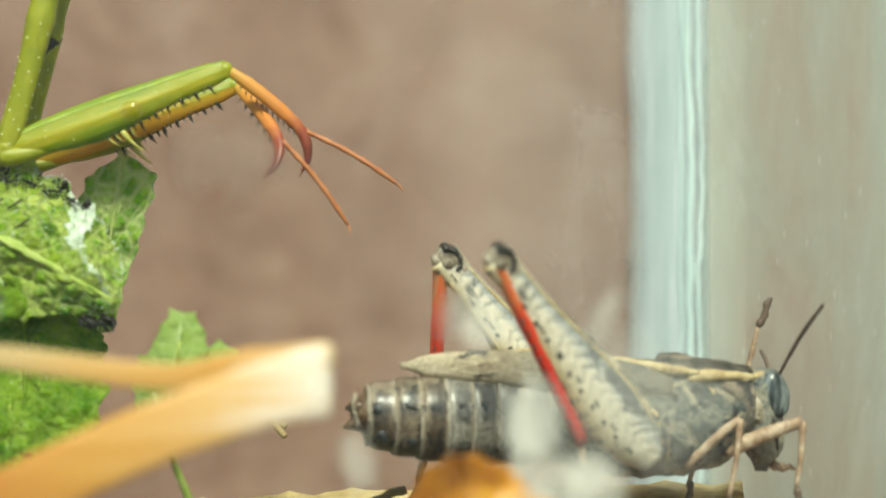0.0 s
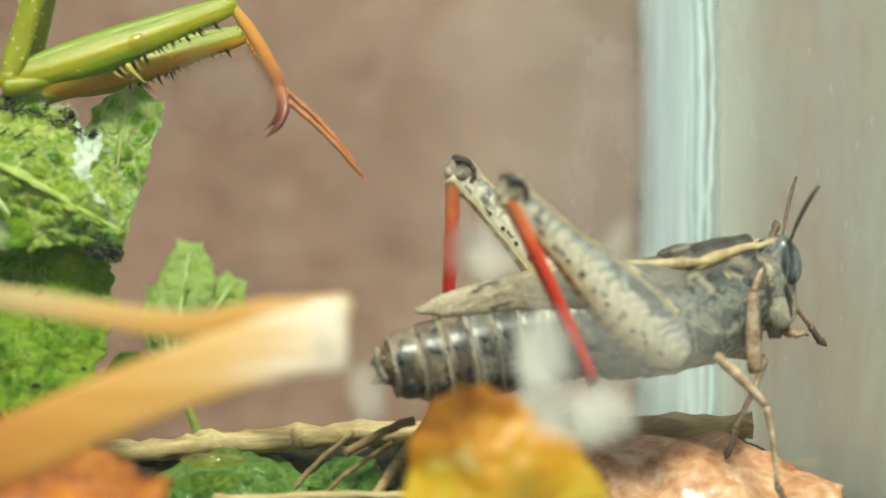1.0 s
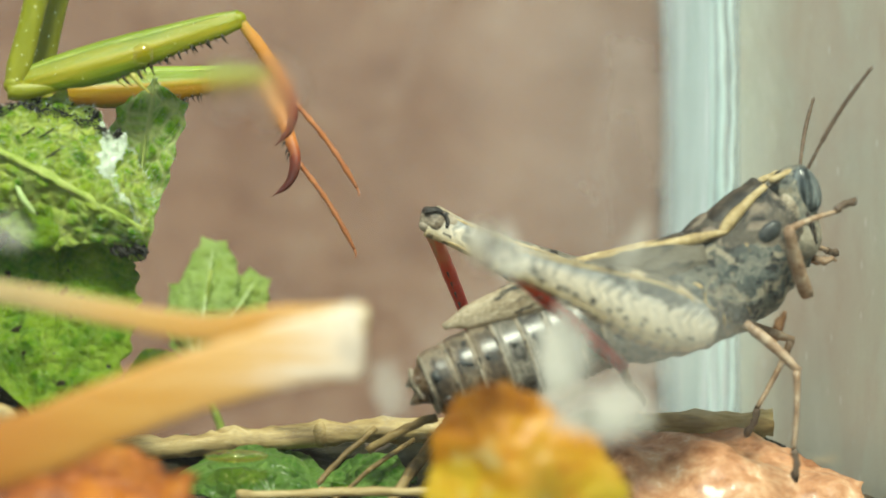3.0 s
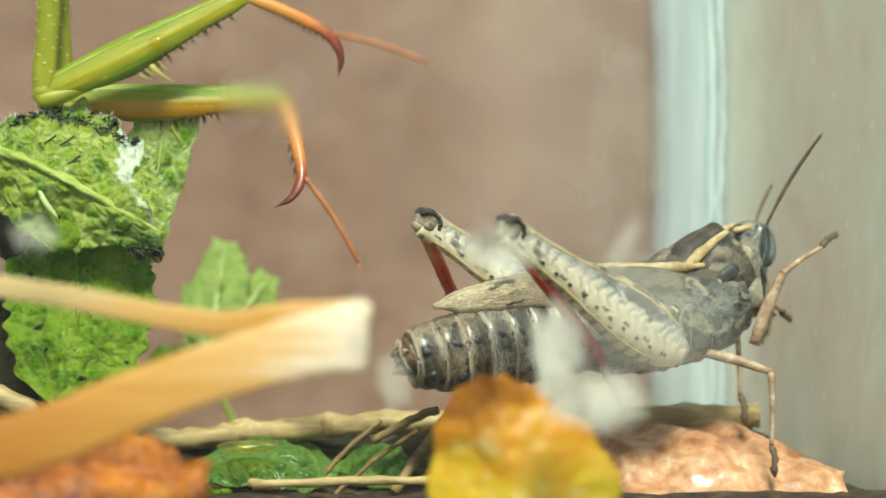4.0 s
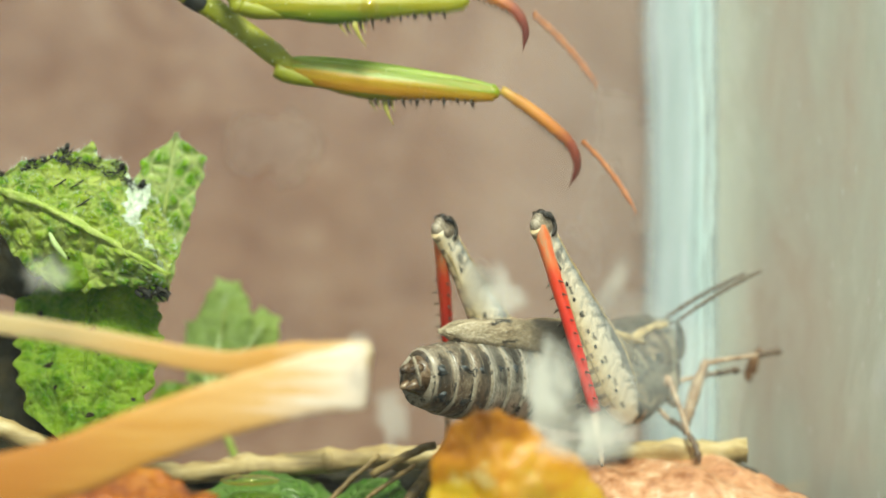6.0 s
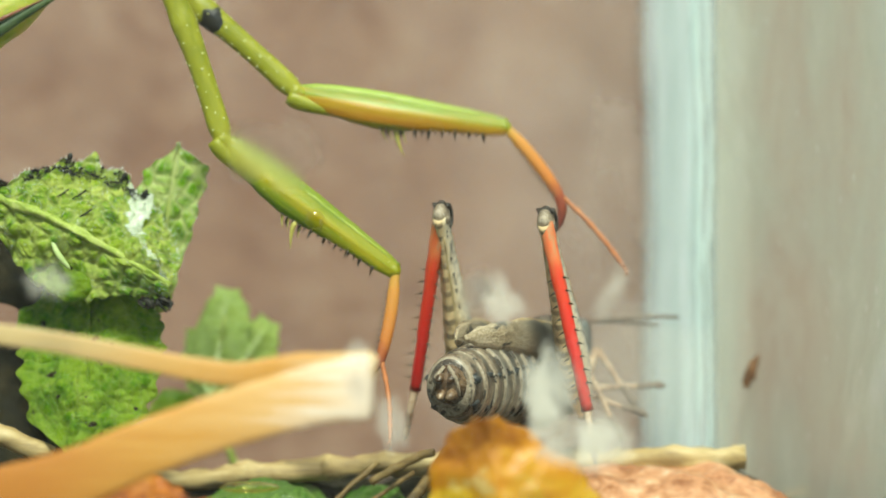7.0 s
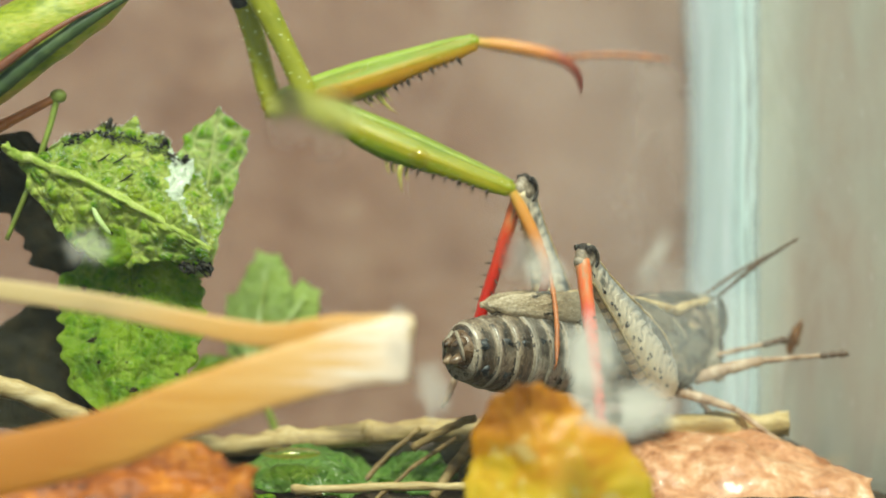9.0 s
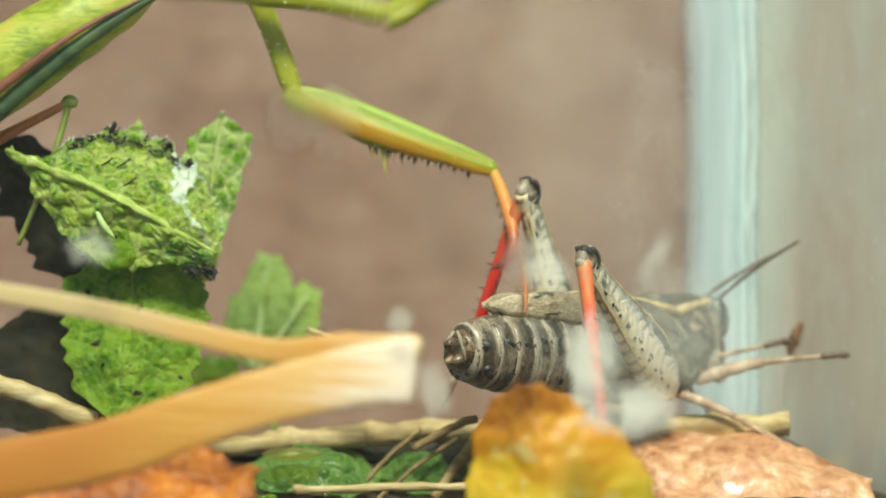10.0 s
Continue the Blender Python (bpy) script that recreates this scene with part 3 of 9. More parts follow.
M_EYE = surface("hopper_eye", [(0.38, (0.012, 0.016, 0.02)), (0.48, (0.05, 0.062, 0.066)), (0.62, (0.26, 0.29, 0.29))], 1.6, (1.4, 1, 0.12), rough=0.32, fine=4, bumpy=0.1, coat=0.12)
M_LEG = surface("hopper_leg", [(0.34, (0.12, 0.072, 0.045)), (0.5, (0.36, 0.235, 0.15)), (0.66, (0.60, 0.47, 0.34))], 0.9, rough=0.5, fine=5)
M_ANTENNA = surface("antenna", [(0.3, (0.07, 0.045, 0.03)), (0.7, (0.2, 0.14, 0.1))], 1, rough=0.5)


def pane_material(name, haze, amount, level, streak=(1, 1, 0.12), gloss=0.1, corner_light=0.0, detail=4, specks=0.0):
    """Thin glass with a film of dirt on it: clear, with a sheen, dull where the film lies."""
    m, n, l, p = nodes_of(name)
    out = n["Material Output"]
    v = coords(n, l, streak)
    clear, sheen, film, mix1, mix2 = (n.new("ShaderNodeBsdfTransparent"), n.new("ShaderNodeBsdfGlossy"), n.new("ShaderNodeBsdfDiffuse"),
                                      n.new("ShaderNodeMixShader"), n.new("ShaderNodeMixShader"))
    through_film, both = n.new("ShaderNodeBsdfTranslucent"), n.new("ShaderNodeMixShader")
    sheen.inputs["Roughness"].default_value = 0.35
    broad, fine = noise_node(n, l, v, 0.14, detail, 0.5, 0.5), noise_node(n, l, coords(n, l), 1.5, 4)
    fac = math_node(n, l, "MULTIPLY_ADD", fine, 0.08, math_node(n, l, "MULTIPLY", broad, 0.92))
    tone = ramp(n, l, fac, haze)
    if specks:
        dots = n.new("ShaderNodeTexVoronoi")
        dots.inputs["Scale"].default_value = 0.55
        l.new(coords(n, l, (1, 1, 0.7)), dots.inputs["Vector"])
        near = math_node(n, l, "MULTIPLY_ADD", fine, 0.15, math_node(n, l, "SUBTRACT", dots.outputs["Distance"], 0.075))
        tone = mixc(n, l, tone, (0.97, 0.96, 0.92), ramp(n, l, near, [(specks * 0.4, (1, 1, 1)), (specks, (0, 0, 0))]))
    l.new(tone, film.inputs["Color"])
    l.new(tone, through_film.inputs["Color"])
    both.inputs[0].default_value = 0.5
    l.new(film.outputs[0], both.inputs[1])
    l.new(through_film.outputs[0], both.inputs[2])
    mix1.inputs[0].default_value = gloss
    l.new(clear.outputs[0], mix1.inputs[1])
    l.new(sheen.outputs[0], mix1.inputs[2])
    thick = math_node(n, l, "MULTIPLY_ADD", math_node(n, l, "SUBTRACT", fac, 0.5), amount, level)
    if corner_light:
        # paler film towards the tank's corner stands in for light on the board behind
        sep = n.new("ShaderNodeSeparateXYZ")
        l.new(coords(n, l), sep.inputs[0])
        thick = math_node(n, l, "ADD", thick, math_node(n, l, "MAXIMUM", math_node(n, l, "MULTIPLY_ADD", sep.outputs[0], corner_light, corner_light * 6), 0.0))
    l.new(thick, mix2.inputs[0])
    l.new(mix1.outputs[0], mix2.inputs[1])
    l.new(both.outputs[0], mix2.inputs[2])
    l.new(mix2.outputs[0], out.inputs["Surface"])
    n.remove(p)
    return m


M_PANE = pane_material("clear_pane", [(0.3, (0.5, 0.45, 0.4)), (0.7, (0.8, 0.76, 0.7))], 0.0, 0.0, gloss=0.012)
M_SIDE = pane_material("dirty_side_pane", [(0.34, (0.84, 0.73, 0.64)), (0.42, (0.85, 0.80, 0.72)), (0.52, (0.84, 0.85, 0.765)), (0.62, (0.89, 0.90, 0.83)), (0.70, (0.94, 0.94, 0.92))], 0.6, 0.70, (0.7, 0.7, 0.4), gloss=0.03, detail=3.5, specks=0.16)
M_BACK = pane_material("back_pane", [(0.3, (0.60, 0.48, 0.42)), (0.7, (0.80, 0.70, 0.65))], 0.3, 0.05, (1, 1, 0.8), gloss=0.02, corner_light=0.013)


def film_material(name, strength, grain=0.9, ragged=0.7, wet=0.0, dull=0.3):
    """A dried stain, wet patch or added haze that thins out to its rim."""
    m, n, l, p = nodes_of(name)
    tc, sub = n.new("ShaderNodeTexCoord"), n.new("ShaderNodeVectorMath")
    sub.operation = "SUBTRACT"
    sub.inputs[1].default_value = (0.5, 0.5, 0.5)
    l.new(tc.outputs["Generated"], sub.inputs[0])
    flat = n.new("ShaderNodeVectorMath")
    flat.operation = "MULTIPLY"
    flat.inputs[1].default_value = (1, 0, 1)
    l.new(sub.outputs[0], flat.inputs[0])
    size = n.new("ShaderNodeVectorMath")
    size.operation = "LENGTH"
    l.new(flat.outputs[0], size.inputs[0])
    v = coords(n, l)
    g = noise_node(n, l, v, grain, 4, 0.6)
    d = math_node(n, l, "ADD", size.outputs["Value"], math_node(n, l, "MULTIPLY_ADD", g, ragged, -ragged / 2))
    fac = ramp(n, l, d, [(0.0, (strength,) * 3), (0.22, (strength * 0.8,) * 3), (0.46, (0, 0, 0))])
    clear, film, mx = n.new("ShaderNodeBsdfTransparent"), n.new("ShaderNodeBsdfDiffuse"), n.new("ShaderNodeMixShader")
    film.inputs["Color"].default_value = (0.78, 0.75, 0.68, 1)
    l.new(fac, mx.inputs[0])
    l.new(clear.outputs[0], mx.inputs[1])
    coat = film.outputs[0]
    if wet:
        water, both = n.new("ShaderNodeBsdfRefraction"), n.new("ShaderNodeMixShader")
        water.inputs["IOR"].default_value, water.inputs["Roughness"].default_value = 1.12, dull
        both.inputs[0].default_value = wet
        l.new(film.outputs[0], both.inputs[1])
        l.new(water.outputs[0], both.inputs[2])
        coat = both.outputs[0]
    l.new(coat, mx.inputs[2])
    l.new(mx.outputs[0], n["Material Output"].inputs["Surface"])
    n.remove(p)
    return m


M_WET = film_material("wet_patch", 1.0, 0.5, 0.25, 0.965)
M_SMEAR, M_SMEAR_THIN = film_material("dried_smear", 0.60, 0.6, 0.4), film_material("thin_smear", 0.21)
M_SILICONE = surface("silicone_seam", [(0.34, (0.42, 0.51, 0.53)), (0.5, (0.50, 0.58, 0.61)), (0.64, (0.64, 0.69, 0.75))], 0.4, (2.2, 1, 0.10), rough=0.4, fine=1.2, bumpy=0.3, coat=0.1)
M_LINE = surface("silicone_line", [(0.36, (0.44, 0.56, 0.57)), (0.5, (0.51, 0.62, 0.635)), (0.64, (0.62, 0.72, 0.735))], 0.4, (1, 1, 0.15), rough=0.4, fine=1.2, bumpy=0.3)


def thin_at_margin(m, stops):
    """Lets a skin of silicone thin out across its width."""
    n, l = m.node_tree.nodes, m.node_tree.links
    tc, sep, clear, mx = n.new("ShaderNodeTexCoord"), n.new("ShaderNodeSeparateXYZ"), n.new("ShaderNodeBsdfTransparent"), n.new("ShaderNodeMixShader")
    l.new(tc.outputs["Generated"], sep.inputs[0])
    wave = noise_node(n, l, coords(n, l, (1, 1, 0.2)), 0.25, 3)
    x = math_node(n, l, "ADD", sep.outputs[0], math_node(n, l, "MULTIPLY_ADD", wave, 0.3, -0.15))
    l.new(ramp(n, l, x, stops), mx.inputs[0])
    l.new(clear.outputs[0], mx.inputs[1])
    l.new(n["Principled BSDF"].outputs[0], mx.inputs[2])
    l.new(mx.outputs[0], n["Material Output"].inputs["Surface"])


thin_at_margin(M_SILICONE, [(0.08, (0, 0, 0)), (0.34, (0.65, 0.65, 0.65)), (0.7, (0.85, 0.85, 0.85)), (0.86, (0.6, 0.6, 0.6)), (1.0, (0.1, 0.1, 0.1))])
M_EDGE = surface("glass_edge", [(0.3, (0.42, 0.49, 0.49)), (0.7, (0.54, 0.60, 0.60))], 0.3, (2, 1, 0.1), rough=0.3, fine=1.5, bumpy=0.2, coat=0.1)
thin_at_margin(M_EDGE, [(0.0, (0.6, 0.6, 0.6)), (0.45, (0.6, 0.6, 0.6)), (0.95, (0.0, 0.0, 0.0))])
M_WALL = surface("brown_board", [(0.34, (0.160, 0.070, 0.042)), (0.46, (0.215, 0.112, 0.074)), (0.56, (0.268, 0.153, 0.105)), (0.68, (0.325, 0.215, 0.158))], 0.07, (1, 1, 1.3), rough=0.75, fine=0.3, bumpy=0.2)
M_GREY_PATCH = surface("blue_grey_patch", [(0.36, (0.24, 0.29, 0.28)), (0.64, (0.42, 0.47, 0.46))], 0.3, rough=0.5, fine=2)
M_FOOT_STAND_IN = surface("brown_foot", [(0.36, (0.05, 0.022, 0.01)), (0.5, (0.16, 0.075, 0.03)), (0.66, (0.36, 0.20, 0.10))], 1.2, rough=0.6, fine=4)
M_TABLE = surface("grey_table", [(0.3, (0.20, 0.19, 0.17)), (0.7, (0.32, 0.31, 0.28))], 0.02, rough=0.6, fine=0.3)
M_OUTSIDE = surface("pale_plaster", [(0.3, (0.60, 0.575, 0.49)), (0.7, (0.72, 0.69, 0.60))], 0.02, rough=0.8, fine=0.2, bumpy=0.1)


def water_material():
    """Clear water with a bright rim."""
    m, n, l, p = nodes_of("water_drop")
    clear, sheen, mx, rim = n.new("ShaderNodeBsdfTransparent"), n.new("ShaderNodeBsdfGlossy"), n.new("ShaderNodeMixShader"), n.new("ShaderNodeLayerWeight")
    clear.inputs["Color"].default_value = (1.0, 0.95, 0.62, 1)
    sheen.inputs["Color"].default_value = (1.0, 0.97, 0.72, 1)
    sheen.inputs["Roughness"].default_value, rim.inputs["Blend"].default_value = 0.1, 0.45
    l.new(math_node(n, l, "MULTIPLY", rim.outputs["Facing"], 0.75), mx.inputs[0])
    l.new(clear.outputs[0], mx.inputs[1])
    l.new(sheen.outputs[0], mx.inputs[2])
    l.new(mx.outputs[0], n["Material Output"].inputs["Surface"])
    n.remove(p)
    return m


M_WATER = water_material()


def veil_material():
    """A thin white web, dense in places and open in others."""
    m, n, l, p = nodes_of("white_web")
    v = coords(n, l)
    g = noise_node(n, l, v, 0.5, 2, 0.5, 0.6)
    fac = ramp(n, l, g, [(0.34, (0.04, 0.04, 0.04)), (0.48, (0.24, 0.24, 0.24)), (0.66, (0.58, 0.58, 0.58))])
    p.inputs["Base Color"].default_value = (0.78, 0.87, 0.72, 1)
    p.inputs["Roughness"].default_value = 0.25
    clear, mx = n.new("ShaderNodeBsdfTransparent"), n.new("ShaderNodeMixShader")
    l.new(fac, mx.inputs[0])
    l.new(clear.outputs[0], mx.inputs[1])
    l.new(p.outputs[0], mx.inputs[2])
    l.new(mx.outputs[0], n["Material Output"].inputs["Surface"])
    bump(n, l, p, g, 0.5)
    return m


M_VEIL = veil_material()


# ---- the tank ----
def box_between(bm, a, b, thick, z0, z1, nx=1, wave=0.0):
    """An upright slab from plan point a to b."""
    a, b = Vector((*a, 0)), Vector((*b, 0))
    d = (b - a).normalized()
    s = Vector((-d.y, d.x, 0)) * thick
    v = [bm.verts.new(p + Vector((0, 0, z))) for z in (z0, z1) for p in (a, b, b + s, a + s)]
    for f in ((0, 1, 2, 3), (7, 6, 5, 4), (0, 4, 5, 1), (1, 5, 6, 2), (2, 6, 7, 3), (3, 7, 4, 0)):
        bm.faces.new([v[i] for i in f])
    return bm


def tank():
    bm = bmesh.new()
    n = 90
    grid = [[bm.verts.new((-75 + 150 * i / n, -44 + 99 * j / n,
                           -3.2 + 0.9 * noise.noise(Vector((i * 0.23, j * 0.2, 3))) + 0.35 * noise.noise(Vector((i * 0.8, j * 0.75, 9)))))
             for j in range(n + 1)] for i in range(n + 1)]
    for a, b in zip(grid, grid[1:]):
        for k in range(n):
            bm.faces.new((a[k], b[k], b[k + 1], a[k + 1]))
    single("ground", bm, M_SOIL, "dark damp soil on the floor of the tank", "ground", kind="structure")
    bm = box_between(bmesh.new(), (-80, 50), (20.6, 30.7), 3, -8, 90)
    ob = single("wall_north", bm, M_BACK, "clear back pane of the glass tank", "glass pane", kind="structure", smooth=False)
    ob.visible_shadow = False
    bm = box_between(bmesh.new(), (45.7, -48), (22.2, 27.5), -3, -8, 90)
    ob = single("wall_east", bm, M_SIDE, "hazy dirty side pane of the glass tank", "glass pane", kind="structure", smooth=False)
    ob.visible_shadow = False
    bm = box_between(bmesh.new(), (-75, -39), (38, -39), 3, -8, 90)
    ob = single("wall_south", bm, M_PANE, "clear front pane of the glass tank", "glass pane", kind="structure", smooth=False)
    ob.visible_shadow = False
    # the corner: a wavy bead of silicone and the cut edge of the pane beside it
    seam = thing("trim", "pale aqua silicone seam in the tank's corner", "seam", (0, 0, 0), kind="structure")
    bm = bmesh.new()
    zs = [-8 + 98 * i / 120 for i in range(121)]
    left = [16.0 + 1.2 * noise.noise(Vector((0, 0, z * 0.16))) + 0.25 * noise.noise(Vector((4, 0, z * 0.5))) for z in zs]
    tube(bm, [((x + 22.6) / 2, 29.8, z) for x, z in zip(left, zs)], [(22.6 - x) / 2 for x in left], 14, flat=0.15, up=(1, 0, 0), rough=0.06)
    part("bead", bm, M_SILICONE, seam, "pale aqua silicone bead")
    bm = bmesh.new()
    tube(bm, [(23.4 + 0.1 * noise.noise(Vector((9, 0, z * 0.4))), 30.9, z) for z in zs], 0.7, 8, flat=2.6, up=(0, 1, 0), rough=0.1)
    part("edge", bm, M_EDGE, seam, "green cut edge of the pane")
    for x, wide, k in ((20.9, 0.26, 3), (21.7, 0.15, 5), (20.2, 0.12, 8)):
        bm = bmesh.new()
        tube(bm, [(x + 0.35 * noise.noise(Vector((k, 0, z * 0.10))) + 0.14 * noise.noise(Vector((k + 3, 0, z * 0.5))), 29.2, z) for z in zs],
             [wide * (1 + 0.9 * noise.noise(Vector((k + 5, 0, z * 0.2)))) for z in zs], 10, flat=0.15, up=(1, 0, 0), rough=0.2)
        part("bead", bm, M_LINE, seam, "thin whitish wavy line of silicone")
    # what stands beyond the panes
    bm = box_between(bmesh.new(), (-700, 150), (42, 66), 10, -60, 500)
    single("backdrop", bm, M_WALL, "blurred brown board beyond the tank", "backdrop", kind="structure", smooth=False)
    bm = box_between(bmesh.new(), (46, 62), (420, 30), 10, -60, 500)
    single("backdrop", bm, M_OUTSIDE, "pale plaster surface beyond the side pane", "backdrop", kind="structure", smooth=False)
    bm = bmesh.new()
    s = [bm.verts.new(c) for c in ((-900, -900, -9), (900, -900, -9), (900, 900, -9), (-900, 900, -9))]
    bm.faces.new(s)
    single("floor", bm, M_TABLE, "grey table top under the tank", "table top", kind="structure", smooth=False)


def smear(cx, cz, w, h, turn=0.0, material=None, seed=0, label="dried whitish water stain on the glass pane"):
    """A flat dried stain, wet patch or added haze on the inner face of the front pane."""
    bm = bmesh.new()
    rim = []
    for k in range(40):
        a = 2 * math.pi * k / 40
        r = 1 + 0.9 * noise.noise(Vector((math.cos(a) * 1.6, math.sin(a) * 1.6, seed * 3.1)))
        x, z = math.cos(a) * w * r, math.sin(a) * h * r
        c, s = math.cos(radians(turn)), math.sin(radians(turn))
        rim.append(bm.verts.new((cx + x * c - z * s, -35.9, cz + x * s + z * c)))
    f = bm.faces.new(rim)
    ex = bmesh.ops.extrude_face_region(bm, geom=[f])
    for e in ex["geom"]:
        if isinstance(e, bmesh.types.BMVert):
            e.co.y += 0.06
    return single("pane_film", bm, material or M_SMEAR, label, "stain", "stains on the front pane", smooth=False)


# ---- plants and litter ----
def mint_sprig():
    """The live sprig: its parts are drawn about the thing's own base."""
    sprig = thing("mint_sprig", "green mint sprig with crumpled, partly withered leaves", "plant")
    bm = tube(bmesh.new(), spline([(-26, 6, -3.6), (-25.2, 6.2, 5), (-24.6, 5.6, 12), (-24.6, 3.6, 15.6), (-25.4, 0.4, 18.0)], 30), [0.9 - 0.018 * i for i in range(30)], 12, rough=0.12)
    part("stem", bm, M_RIB, sprig, "pale green stem")
    # folded leaf at the top
    shape = ([(-32.9, 0.1, 21.3), (-30.6, -0.9, 20.4), (-26.6, -1.4, 18.8), (-22.6, -1.4, 16.6), (-19.1, -0.8, 14.6)], [0.2, 0.2, 0.6, 2.6, 5.2, 6.1, 6.1, 5.5, 4.6, 3.4, 1.5], [0.2, 1.0, 2.8, 4.4, 5.0, 4.9, 4.2, 3.1, 2.3, 1.6, 0.5], (0.22, 0.62, 0.80), (-0.05, 0.30, -0.95))
    more = dict(relief=0.55, veins=8, crumple=0.8, seed=2, cells=0.9, teeth=1.4, nteeth=9, n=130, half=40)
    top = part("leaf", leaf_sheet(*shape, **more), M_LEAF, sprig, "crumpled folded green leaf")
    tagged(part("hairs", leaf_hairs(700, shape, more, 0.38), M_SILK, top, "fine white leaf hairs"), kind="stuff")
    grid = leaf_grid(*shape, **more)
    bm = tube(bmesh.new(), spline([(-33.6, 0.1, 21.7), (-32.9, -0.2, 21.3), (-30.6, -1.1, 20.4), (-26.6, -1.6, 18.8), (-22.6, -1.6, 16.6), (-19.0, -0.9, 14.5)], 46), [0.40 - 0.005 * i for i in range(46)], 12, flat=0.8, rough=1.2)
    part("rib", bm, M_RIB, top, "thick pale midrib")
    bm = bmesh.new()
    rows, wide = len(grid), len(grid[0])

    def on_leaf(s, v, off=0.06):
        i, j = min(rows - 1, max(0, int(s * (rows - 1)))), min(wide - 1, max(0, int((v + 1) / 2 * (wide - 1))))
        p, q = grid[i][j][:2]
        return p + (p - q).normalized() * off

    def line_v(s):
        return 0.66 + 0.30 * max(0, (s - 0.34) / 0.38) + 0.07 * noise.noise(Vector((s * 14, 3, 1)))

    for k in range(50):
        s = rnd(0.34, 0.74)
        v, ds = line_v(s) + rnd(-0.05, 0.05), rnd(0.015, 0.05)
        pts = [on_leaf(s + ds * u, min(0.99, v + rnd(-0.05, 0.05) + rnd(-0.08, 0.08) * u)) + Vector((rnd(-.07, .07), rnd(-.12, .03), rnd(-.07, .1))) for u in (0, 0.33, 0.66, 1)]
        r = rnd(0.025, 0.06)
        tube(bm, pts, [r * 0.5, r, r * 0.9, r * 0.35], 6, rough=1.0)
    for k in range(64):
        s = rnd(0.30, 0.42) if k < 46 else rnd(0.42, 0.74)
        p = on_leaf(s, rnd(line_v(s), 0.99))
        tube(bm, [p, p + Vector((rnd(-.2, .2), rnd(-.2, .05), rnd(-.1, .2))), p + Vector((rnd(-.3, .35), rnd(-.25, .1), rnd(-.15, .35)))], [rnd(0.06, 0.11), 0.07, 0.03], 6, rough=0.8)
    for s, v in ((0.62, 0.97), (0.72, 0.98), (0.40, 0.98)):
        p = on_leaf(s, v)
        tube(bm, [p, p + Vector((0.05, -0.1, 0.3)), p + Vector((0.18, -0.1, 0.42))], [0.2, 0.2, 0.1], 7, rough=0.9)
        tube(bm, [p, p + Vector((-0.3, -0.1, 0.05))], [0.16, 0.05], 6)
    for s, v in ((0.52, 0.42), (0.46, 0.36), (0.58, 0.2)):
        p = on_leaf(s, v)
        tube(bm, [p + Vector((-0.5, -0.05, -0.25)), p, p + Vector((0.5, -0.1, 0.35))], [0.03, 0.07, 0.05], 6, rough=0.5)
    part("withered_edge", bm, M_WITHER, top, "black withered leaf edge")
    bm = bmesh.new()
    for k in range(14):
        p = Vector((-19.4 + rnd(-2.0, 0.2), -0.4 + rnd(-.4, .4), 13.6 + rnd(-.2, .15)))
        tube(bm, [p, p + Vector((rnd(-.3, .6), rnd(-.3, .3), rnd(-.6, .1))), p + Vector((rnd(-.2, 0.8), rnd(-.3, .3), rnd(-.8, 0)))], [0.2, 0.14, 0.05], 6, rough=0.7)
    part("withered_tip", bm, M_WITHER, top, "black shrivelled leaf tip")
    # white web on the leaf
    def webbed(s, v):
        wob = 0.03 * noise.noise(Vector((s * 11, v * 9, 4)))
        if v > 0.42:
            return abs(s - (0.70 + (0.98 - v) * 0.10) - wob) < 0.028 + 0.05 * (v - 0.42) + 0.5 * abs(wob)
        return v > 0.02 and abs(s - (0.755 + (0.42 - v) * 0.52) - wob) < 0.032 - 0.03 * (0.42 - v) + 0.4 * abs(wob)

    bm = leaf_sheet(*shape, keep=webbed, **more, lift=0.07, thick=0.03)
    part("web", bm, M_VEIL, top, "shiny white web")
    bm = tube(bmesh.new(), spline([(-27.2, -1.6, 17.6), (-26.7, -1.8, 16.6), (-25.9, -1.7, 15.6)], 10), [0.1, 0.14, 0.17, 0.2, 0.22, 0.22, 0.2, 0.18, 0.14, 0.06], 8)
    part("bristle", bm, M_VEIN, top, "short white bristle")
    bm = bmesh.new()
    for v in ball(bm, (-26.2, -0.5, 14.7), (1.9, 0.55, 1.5), 30, 20):
        v.co += Vector((0.3, -0.45, 0.35)) * noise.noise(v.co * 0.9) + Vector((0.14, -0.2, 0.14)) * noise.noise(v.co * 2.6)
    part("lobe", bm, M_LEAF_DARK, top, "puffed lobe curling under the leaf")
    # leaf behind it, standing
    bm = leaf_sheet([(-20.6, 4.4, 12.5), (-20.2, 4.6, 16.5), (-19.7, 4.8, 20.8), (-19.1, 5.2, 24.7)], [0.9, 1.4, 2.1, 2.6, 0.1], [1.0, 1.8, 2.4, 2.4, 0.1],
                    (0.95, 0.15, 0.1), (-0.95, 0.05, 0.0), relief=0.5, veins=7, crumple=0.5, seed=5, cells=0.75, teeth=1.5, nteeth=8, n=84, half=26)
    back = part("leaf", bm, M_LEAF_BRIGHT, sprig, "upright bright green leaf")
